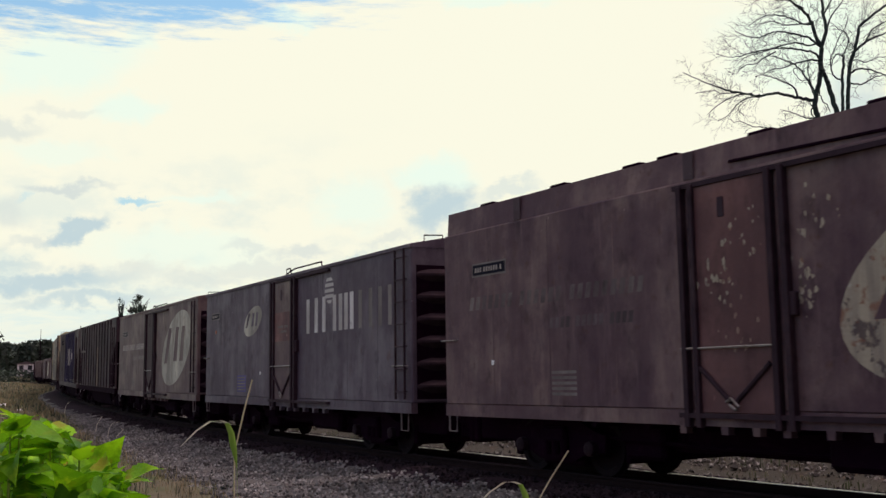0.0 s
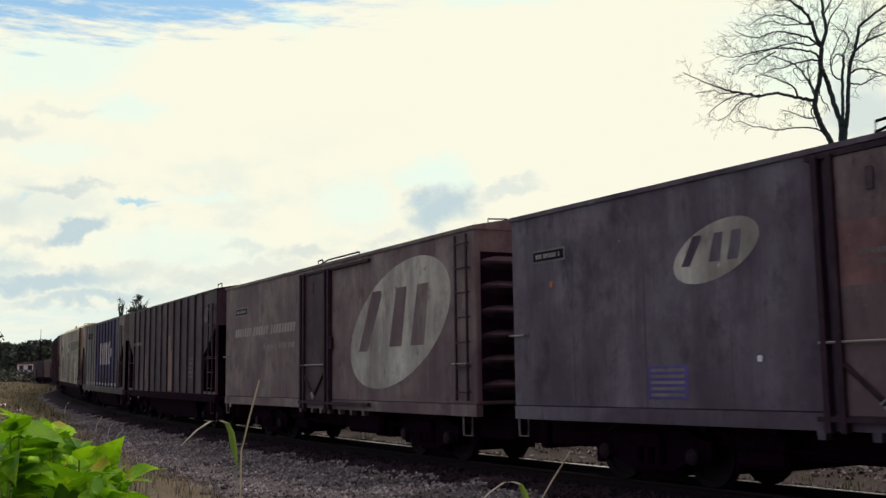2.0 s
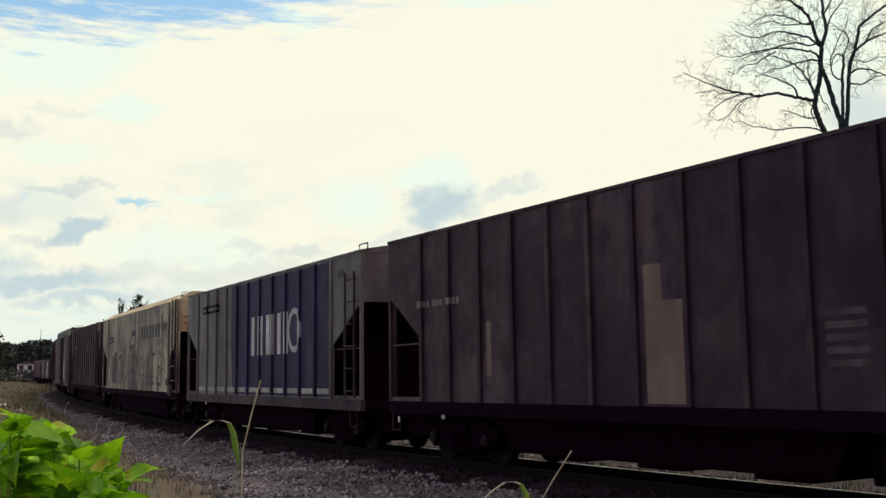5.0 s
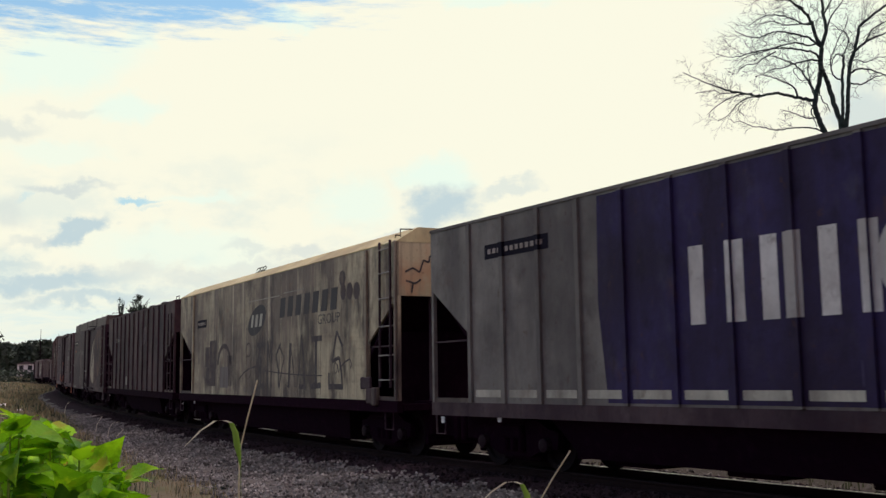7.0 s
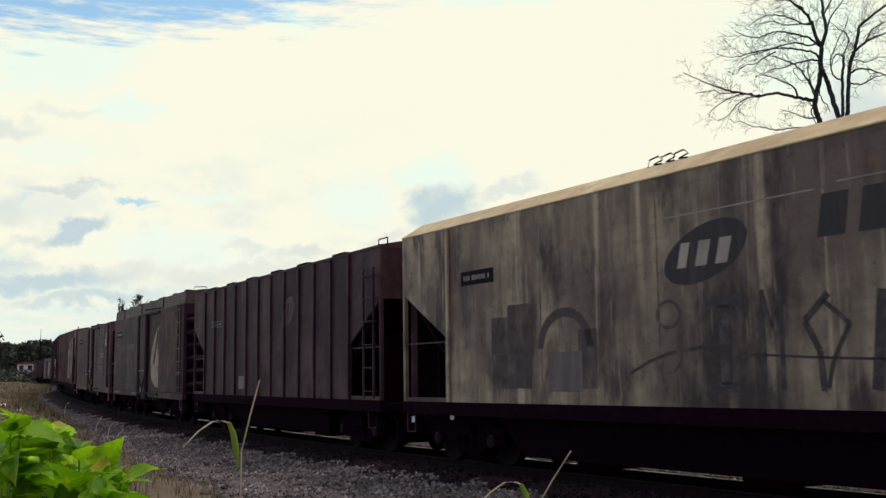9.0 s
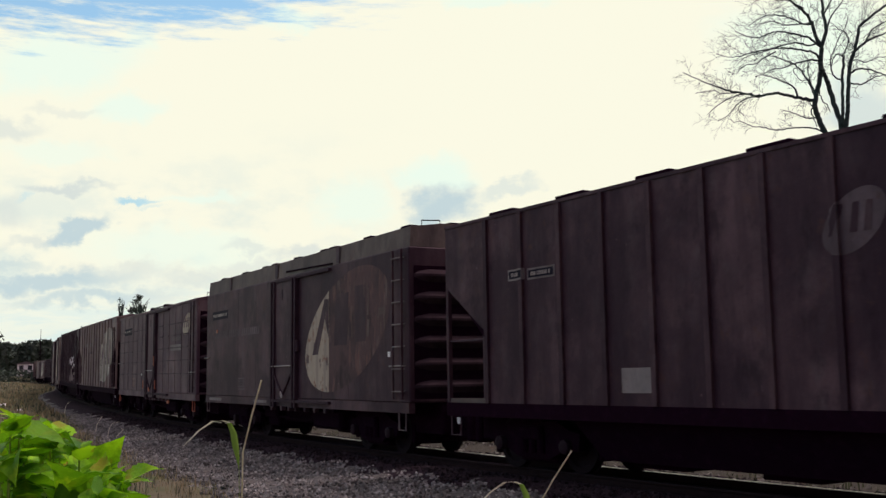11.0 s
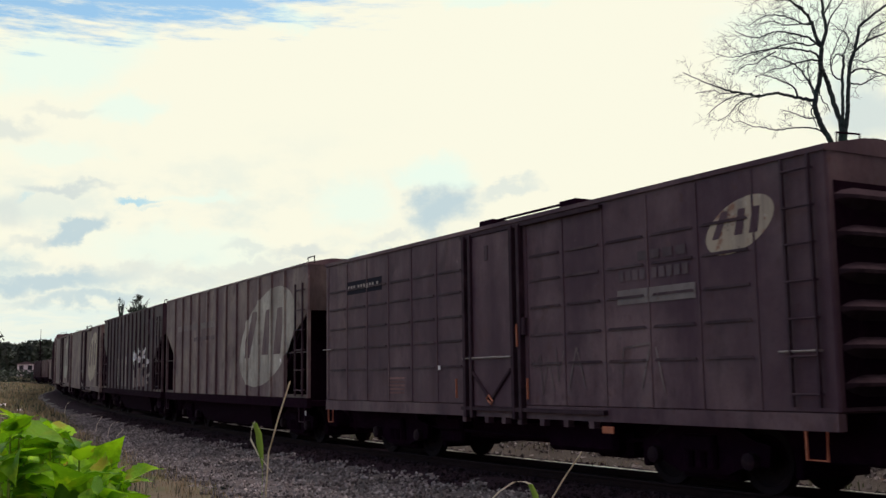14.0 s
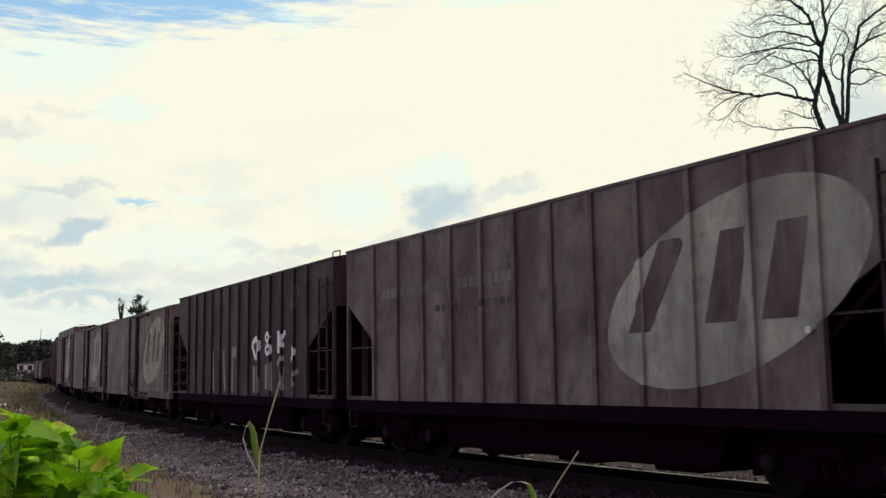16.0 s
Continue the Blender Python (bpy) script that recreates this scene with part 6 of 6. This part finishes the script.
    limb([(0.47, 8.84), (0.61, 8.99), (0.87, 9.10), (1.21, 9.07), (1.66, 8.91), (2.02, 8.79)], 0.036, 0.3, 0.2, "limb", 0.35, 0.6)
    limb([(0.46, 8.67), (0.65, 8.60), (0.86, 8.60), (1.09, 8.73), (1.36, 8.81), (1.75, 8.84)], 0.026, -0.3, 0.2, "limb", 0.35, 0.6)
    limb([(0.52, 9.24), (0.76, 9.37), (1.05, 9.30), (1.41, 9.46), (1.87, 9.53)], 0.022, 0.4, 0.2, "limb", 0.35, 0.6)
    limb([(-0.50, 7.67), (-0.67, 7.64), (-0.90, 7.73), (-1.16, 7.86), (-1.46, 7.96)], 0.026, 0.3, 0.2, "limb", 0.3, 0.4)
    limb([(-0.53, 8.05), (-0.62, 7.86), (-0.57, 7.69), (-0.45, 7.42)], 0.022, 0.2, 0.5, "limb", 0.5, 0.3)
    limb([(-0.51, 8.14), (-0.78, 8.21), (-1.04, 8.26), (-1.28, 8.34), (-1.57, 8.41), (-1.84, 8.38), (-2.09, 8.34), (-2.33, 8.41), (-2.57, 8.47), (-2.81, 8.53), (-3.05, 8.61), (-3.34, 8.73), (-3.61, 8.85), (-3.88, 8.99), (-4.17, 9.14)], 0.05, 0.5, 0.35, "limb", 0.22, 0.62)
    limb([(-2.09, 8.34), (-2.38, 8.27), (-2.65, 8.14), (-2.82, 7.98), (-2.99, 7.78), (-3.29, 7.62)], 0.024, 0.2, 0.15, "limb", 0.3, 0.6)
    limb([(-2.31, 8.39), (-2.71, 8.34), (-3.03, 8.23), (-3.30, 8.05), (-3.57, 7.82)], 0.022, 0.3, 0.15, "limb", 0.3, 0.55)
    limb([(-2.56, 8.37), (-2.87, 8.39), (-3.19, 8.35), (-3.45, 8.43), (-3.71, 8.39), (-4.00, 8.32)], 0.02, -0.3, 0.15, "limb", 0.3, 0.5)
    limb([(-1.01, 8.24), (-1.08, 8.46), (-1.25, 8.59), (-1.49, 8.68), (-1.73, 8.76), (-2.00, 8.82), (-2.31, 8.77)], 0.03, -0.4, 0.15, "limb", 0.3, 0.6)
    limb([(-0.51, 8.25), (-0.57, 8.52), (-0.67, 8.79), (-0.79, 9.04), (-0.94, 9.26), (-1.15, 9.38), (-1.38, 9.51), (-1.61, 9.60), (-1.87, 9.53)], 0.034, 0.5, 0.25, "limb", 0.3, 0.65)
    limb([(-0.48, 8.35), (-0.65, 8.62), (-0.75, 8.89), (-0.77, 9.15), (-0.89, 9.39)], 0.022, -0.5, 0.2, "limb", 0.3, 0.6)
    limb([(-0.29, 9.32), (-0.56, 9.37), (-0.82, 9.32), (-1.10, 9.26), (-1.34, 9.18), (-1.63, 9.16), (-1.93, 9.00)], 0.03, 0.4, 0.15, "limb", 0.3, 0.65)
    limb([(-0.30, 9.35), (-0.47, 9.54), (-0.73, 9.59), (-1.05, 9.63), (-1.38, 9.66), (-1.70, 9.63), (-1.95, 9.55), (-2.20, 9.47), (-2.50, 9.37), (-2.73, 9.21)], 0.034, -0.4, 0.25, "limb", 0.25, 0.7)
    limb([(-0.28, 9.72), (-0.39, 9.85), (-0.63, 10.04), (-0.95, 10.13), (-1.27, 10.22), (-1.51, 10.24), (-1.76, 10.17), (-2.01, 10.09), (-2.30, 10.14), (-2.65, 10.32)], 0.036, 0.3, 0.2, "limb", 0.25, 0.75)
    limb([(-0.43, 10.36), (-0.75, 10.40), (-1.10, 10.35), (-1.39, 10.34), (-1.73, 10.41), (-2.08, 10.31)], 0.028, -0.4, 0.2, "limb", 0.3, 0.65)
    limb([(-0.39, 9.82), (-0.62, 9.79), (-0.86, 9.88), (-1.12, 9.88), (-1.45, 9.80), (-1.86, 9.72), (-2.19, 9.67), (-2.52, 9.58), (-2.85, 9.58), (-3.17, 9.68)], 0.028, 0.5, 0.2, "limb", 0.25, 0.7)
    limb([(-0.49, 10.49), (-0.72, 10.43), (-1.01, 10.62), (-1.33, 10.74), (-1.62, 10.78), (-1.93, 10.68), (-2.24, 10.48)], 0.028, 0.4, 0.2, "limb", 0.3, 0.7)
    limb([(-0.71, 10.89), (-0.99, 11.01), (-1.19, 11.09), (-1.51, 11.08), (-1.83, 11.15), (-2.13, 11.02)], 0.026, -0.3, 0.2, "limb", 0.3, 0.7)
    limb([(-1.58, 9.60), (-1.88, 9.45), (-2.14, 9.29), (-2.41, 9.26), (-2.68, 9.04)], 0.02, 0.3, 0.1, "limb", 0.3, 0.6)
    limb([(-0.41, 8.62), (-0.34, 8.32), (-0.28, 8.15), (-0.13, 8.05), (-0.04, 7.85)], 0.02, 0.2, 0.6, "limb", 0.6, 0.3)
    limb([(-0.78, 8.99), (-1.01, 9.09), (-1.15, 8.99), (-1.03, 8.76), (-0.94, 8.62)], 0.014, -0.3, 0.3, "limb", 0.4, 0.4)


def leaf_mesh(k):
    """A pointed heart-shaped leaf, creased along its rib, with a toothed edge and a drooping tip."""
    rnd = random.Random(40 + k)
    n = 12
    verts, faces = [], []
    droop, crease = rnd.uniform(0.15, 0.5), rnd.uniform(0.30, 0.55)
    for i in range(n + 1):
        f = i / n
        wd = (0.37 + 0.03 * (k % 3)) * math.sin(math.pi * f ** 0.55) * (1 - 0.35 * f) + (0.012 if f < 1 else 0)
        wd *= 1.08 if i % 2 else 0.94
        z = -droop * f * f + 0.03 * math.sin(7 * f + k)
        wave = 0.03 * math.sin(9 * f + 2 * k)
        verts += [(f - 0.04 * (i % 2), -wd, z + wd * crease + wave), (f, 0, z), (f - 0.04 * (i % 2), wd, z + wd * crease - wave)]
    for i in range(n):
        a = i * 3
        faces += [(a, a + 1, a + 4, a + 3), (a + 1, a + 2, a + 5, a + 4)]
    return raw_mesh("leaf", verts, faces, M["leaf"], True)


def build_bush():
    rnd = random.Random(5)
    b = thing("leafy_bush", "bright fresh green bush with broad pointed leaves", "bush")
    meshes = [leaf_mesh(k) for k in range(7)]
    base = ground_at(-0.95, 2.7)
    stems = []
    for k in range(44):
        f = rnd.random()
        y = rnd.uniform(2.35, 3.25)
        tan = -0.43 + 0.136 * f * rnd.uniform(0.7, 1.0) + 0.01
        top = 1.362 - 0.035 * rnd.random() - 0.22 * max(0.0, f - 0.40) * y / 2.7
        stems.append((Vector((tan * y, y, 0)), top - (y - 2.7) * 0.04 - rnd.random() ** 2 * 0.16))
    for p, top in stems:
        foot = Vector((-1.0 + (p.x + 1.0) * 0.4, 2.7 + (p.y - 2.7) * 0.4, base))
        mid = Vector((p.x, p.y, base + (top - base) * 0.6))
        part("stem", tube(bmesh.new(), [foot, foot.lerp(mid, 0.5), mid, Vector((p.x + rnd.uniform(-0.01, 0.01), p.y, top - 0.05))], 0.006, 5, 0.002), M["stem"], b)
    for p, top in stems:
        for k in range(16):
            h = top + 0.012 - 0.021 * k - rnd.uniform(0, 0.02)
            a = rnd.uniform(0, math.tau)
            ob = part("leaf", meshes[rnd.randrange(7)], None, b)
            size = rnd.uniform(0.065, 0.125) if rnd.random() < 0.6 else rnd.uniform(0.03, 0.065)
            lift = rnd.uniform(-1.2, -0.4) if k < 2 else rnd.uniform(-0.7, 0.6)
            q = Euler((rnd.gauss(0, 0.6), lift, a)).to_matrix().to_4x4()
            ob.matrix_world = Matrix.Translation((p.x, p.y, h - (0.03 if k < 2 else 0))) @ q @ Matrix.Diagonal((size, size, size, 1))
    return b


SWAYING = []


def tall_grass():
    """Two clumps of tall grass close to the camera, each a broad blade and a dry stalk."""
    g = ground_at(-0.6, 3.0)

    def strip(points, widths, mat, name, parent):
        verts, faces = [], []
        for (x, z), wd in zip(points, widths):
            verts += [(x - wd * 0.6, -wd * 0.4, z), (x, 0.25 * wd, z), (x + wd * 0.6, -wd * 0.4, z)]
        for i in range(len(points) - 1):
            a = i * 3
            faces += [(a, a + 1, a + 4, a + 3), (a + 1, a + 2, a + 5, a + 4)]
        return part(name, raw_mesh(name, verts, faces, mat, True), None, parent)

    for x0, y0, top, k, far in ((-0.585, 3.0, 0.0, 1.0, 0.0), (0.235, 3.0, -0.178, 0.4, 0.03)):
        c = thing("grass_clump", "tall green grass blade and pale dry stalk", "grass", "tall grass clumps", m=Matrix.Translation((x0, y0, g)))
        h = 1.444 - g + top
        bl = strip([(0.02, 0.0), (0.018, h * 0.5), (0.004, h - 0.265), (0.0, h - 0.232), (-0.006, h - 0.20), (-0.012, h - 0.165), (-0.025, h - 0.137)],
                   [0.0008, 0.0008, 0.0010, 0.009, 0.016, 0.015, 0.011], M["blade"], "blade", c)
        tip = strip([(0.0, 0.0), (-0.018, 0.007), (-0.045, 0.006), (-0.085, -0.020), (-0.13, -0.064)], [0.011, 0.010, 0.008, 0.006, 0.002], M["paletip"], "tip", bl)
        s = part("stalk", tube(bmesh.new(), [(0.0, 0.02, -0.02), (0.005, 0.02, h * 0.5), (0.012, 0.02, h - 0.22), (0.035 + far, 0.02, h - 0.12 - far * 0.4), (0.062 + far * 2, 0.02, h - 0.018 - far)], 0.0027, 5, 0.0024), M["drystalk"], c, "pale dry stalk")
        SWAYING.append((s, bl, tip, (-0.025, 0.0, h - 0.137), k))
    # thin dry stalks standing in the gravel further off
    rnd = random.Random(9)
    for s, o, ln in ((-27.5, 3.4, 0.55), (-24.0, 3.6, 0.5), (-44.0, 2.6, 0.6), (-21.0, 3.9, 0.45)):
        p = on_track(s, o, -0.38)
        c = tagged(new("dry_stalk", to_mesh("dry_stalk", tube(bmesh.new(), [(0, 0, 0), (0.03, 0, ln * 0.5), (0.12 + 0.1 * rnd.random(), 0, ln * 0.9), (0.30 * rnd.random() + 0.1, 0, ln)], 0.012, 5, 0.006), M["drystalk"])), "pale dry stalk standing in the gravel", "stalk", "dry stalks by the track")
        c.location = p


def far_woods():
    rnd = random.Random(31)
    verts, faces = [], []
    for k in range(190):
        x = -190 + 1.7 * k + rnd.uniform(-1.5, 1.5)
        y = 282 + rnd.uniform(-12, 22)
        hgt = 8.5 + 1.5 * noise.noise((x * 0.06, 0, 0)) + rnd.uniform(-0.6, 0.6)
        g = -0.5
        for _ in range(330):
            a = rnd.uniform(0, math.tau)
            f = rnd.random() ** 0.75
            r = 3.4 * math.sqrt(max(0.05, 1 - f * f * 0.85)) * rnd.random() ** 0.4
            p = Vector((x + math.cos(a) * r, y + math.sin(a) * r, g + (hgt + 2.1) * f))
            u, v = (Vector((rnd.gauss(0, 1), rnd.gauss(0, 1), rnd.gauss(0, 1))).normalized() for _ in range(2))
            q = rnd.uniform(0.5, 1.25)
            n = len(verts)
            verts += [p - u * q, p + v * q * 0.6, p + u * q, p - v * q * 0.6]
            faces.append((n, n + 1, n + 2, n + 3))
    for _ in range(5000):
        p = Vector((rnd.uniform(-125, -70), 222 + rnd.uniform(-4, 4), 0.2 + 2.5 * rnd.random()))
        u, v = (Vector((rnd.gauss(0, 1), rnd.gauss(0, 1), rnd.gauss(0, 1))).normalized() for _ in range(2))
        q = rnd.uniform(0.2, 0.5)
        n = len(verts)
        verts += [p - u * q, p + v * q * 0.6, p + u * q, p - v * q * 0.6]
        faces.append((n, n + 1, n + 2, n + 3))
    tagged(new("distant_woods", raw_mesh("distant_woods", verts, faces, M["foliage"])), "dark line of distant trees on the skyline", "woods", kind="stuff")
    leafy_tree("leafy_tree", "dark round-crowned tree at the wood's edge", -56.6, 131, 0.4, 7.6, (2.2, 2.2, 2.4), rnd, 1600, 0.24, M["foliage"])
    leafy_tree("leafy_tree", "tall thin-crowned tree behind the track", -43.0, 149, 1.0, 11.9, (2.0, 2.0, 1.7), rnd, 520, 0.22, M["foliage"])
    leafy_tree("leafy_tree", "slim sparse tree behind the track", -45.7, 149, 1.0, 11.4, (0.75, 0.75, 1.5), rnd, 110, 0.17, M["foliage"])
    for k in range(30):
        s = -36 + (k % 15) * 4.2 + rnd.uniform(-0.8, 0.8)
        p = on_track(s, (-10.5 if k < 15 else -15) - 2 * rnd.random())
        leafy_tree("shrub", "grey-green shrub thicket behind the track", p.x, p.y, ground_at(p.x, p.y), (3.0 if k < 15 else 4.6) + rnd.random(), (2.9, 2.0, 2.0 if k < 15 else 2.6), rnd, 2800, 0.17, M["shrub"])
    # trees out of view, added only to hold light off the near wagons
    for x, y, hgt in ((5.6, 1.6, 7.5), (7.6, -2.2, 9.0), (3.2, -3.6, 8.0), (11.5, -3.5, 9.0), (-4.4, -3.6, 9.5), (-0.4, -4.6, 9.0)):
        leafy_tree("unseen_shade_tree", "unseen leafy tree added to shade the near wagons", x, y, ground_at(x, y), hgt, (2.7, 2.7, 3.6), rnd, 15000, 0.21, M["shrub"])
    mast = thing("radio_mast", "thin grey mast above the trees", "mast", m=Matrix.Translation((-95.5, 250, 1.0)))
    part("pole", tube(bmesh.new(), [(0, 0, 0), (0, 0, 11.5)], 0.09, 6, 0.05), M["under"], mast)


def house(label, x, y, z, wd, dp, hgt, roof, turn):
    hs = thing("house", label, "house", m=Matrix.Translation((x, y, z)) @ Matrix.Rotation(turn, 4, "Z"))
    part("wall", one_box(-wd / 2, wd / 2, -dp / 2, dp / 2, -0.5, hgt), M["wall"], hs)
    bm = prism(bmesh.new(), [(-wd / 2 - 0.3, hgt), (0, hgt + wd * 0.16), (wd / 2 + 0.3, hgt)], -dp / 2 - 0.3, dp / 2 + 0.3)
    part("roof", bm, roof, hs)
    for k in (-1, 1):
        wn = part("window", one_box(k * wd * 0.25 - 0.45, k * wd * 0.25 + 0.45, -dp / 2 - 0.04, -dp / 2 + 0.02, 1.0, 2.0), M["glass"], hs)
        part("sill", one_box(k * wd * 0.25 - 0.5, k * wd * 0.25 + 0.5, -dp / 2 - 0.10, -dp / 2 - 0.04, 0.93, 1.0), M["wall"], wn)


def small_things():
    house("small white house with dark roof among trees", -94.8, 240, ground_at(-94.8, 240) + 1.6, 3.6, 5.0, 2.3, M["tile"], 0.35)
    house("house with blue-grey roof beyond the track", -99.0, 266, ground_at(-99, 266) + 0.8, 5.0, 6.0, 2.0, M["slateroof"], 0.25)
    rnd = random.Random(17)
    for s, o, r in ((1.9, -3.1, 0.16), (2.6, -3.4, 0.10), (-55.0, 4.9, 0.22), (-48.0, 4.4, 0.16)):
        bm = bmesh.new()
        bmesh.ops.create_icosphere(bm, subdivisions=2, radius=r)
        for v in bm.verts:
            v.co *= 1 + 0.35 * noise.noise(v.co * 9 + Vector((s, 0, 0)))
            v.co.z *= 0.5
        p = on_track(s, o)
        ob = new("litter", to_mesh("litter", bm, M["litter"]))
        ob.location = (p.x, p.y, float(ground_height([s], [o])[0]) + r * 0.3)
        tagged(ob, "crumpled white scrap lying by the track", "litter", "scraps by the track")
    for k in range(26):
        s, o = -30 * rnd.random() + 4, -2.6 - 2.0 * rnd.random()
        bm = bmesh.new()
        r = rnd.uniform(0.07, 0.2)
        bmesh.ops.create_icosphere(bm, subdivisions=2, radius=r)
        for v in bm.verts:
            v.co *= 1 + 0.45 * noise.noise(v.co * 5 / r * 0.3 + Vector((k, 0, 0)))
        p = on_track(s, o)
        ob = new("rock", to_mesh("rock", bm, M["stone"]))
        ob.location = (p.x, p.y, float(ground_height([s], [o])[0]) + r * 0.2)
        tagged(ob, "rough grey rock beside the rails", "rock", "rocks behind the rails")


build_ground()
build_ballast()
build_grass()
far_woods()
bare_tree()
build_bush()
tall_grass()
small_things()
build_track()


# ---------------------------------------------------------------- what moves
def wagon_pose(middle, half, t):
    s = train_s(middle, t)
    reach = half - 2.55
    a, b = on_track(s - reach), on_track(s + reach)
    d = b - a
    m = Matrix.Translation((a + b) / 2)
    return m @ Matrix.Rotation(math.atan2(d.y, d.x), 4, "Z") @ Matrix.Rotation(-math.asin(d.z / d.length), 4, "Y")


def motions():
    times = [k * 0.5 for k in range(33)]
    for w, middle, half in ROLLING:
        walk(w, [(t, wagon_pose(middle, half, t)) for t in times])
    # wheels roll on the rails
    steps = [k / 15 for k in range(241)]
    turns = [(t, train_s(0, t) / 0.42) for t in steps]
    for ws, dx in TURNING:
        walk(ws, [(t, Matrix.Translation((dx, 0, 0.42)) @ Matrix.Rotation(a, 4, "Y")) for t, a in turns])
    # stalks in the wind
    lean = ((0, -0.8), (1.5, -0.3), (3.5, 0.2), (7.0, -0.3), (9.0, -0.1), (11.3, 0.1), (12.5, 0.3), (13.3, 0.9), (13.6, 2.2), (14.0, 2.7), (14.5, 2.9), (15.0, 2.7), (15.6, 1.4), (16.0, 1.8))
    bow = ((0, -0.1), (4.0, 0.0), (8.0, 0.35), (9.0, 0.1), (12.5, 0.2), (13.0, 0.6), (13.5, 1.2), (14.0, 2.6), (14.5, 2.9), (15.0, 2.6), (15.6, 1.5), (16.0, 2.1))
    fold = ((0, 0), (4.0, 1), (9.0, -1), (12.5, 0), (13.2, 3), (13.5, 8), (13.75, -40), (14.0, -86), (14.5, -82), (15.0, -60), (15.3, -80), (15.6, -58), (16.0, -76))
    for st, bl, tip, at, k in SWAYING:
        walk(st, [(t, pose(0, 0, 0, 0, a * k, 0)) for t, a in lean])
        walk(bl, [(t, pose(0, 0, 0, 0, a * k, 0)) for t, a in bow])
        walk(tip, [(t, pose(*at, 0, a if k == 1 else 0, 0)) for t, a in fold])


motions()
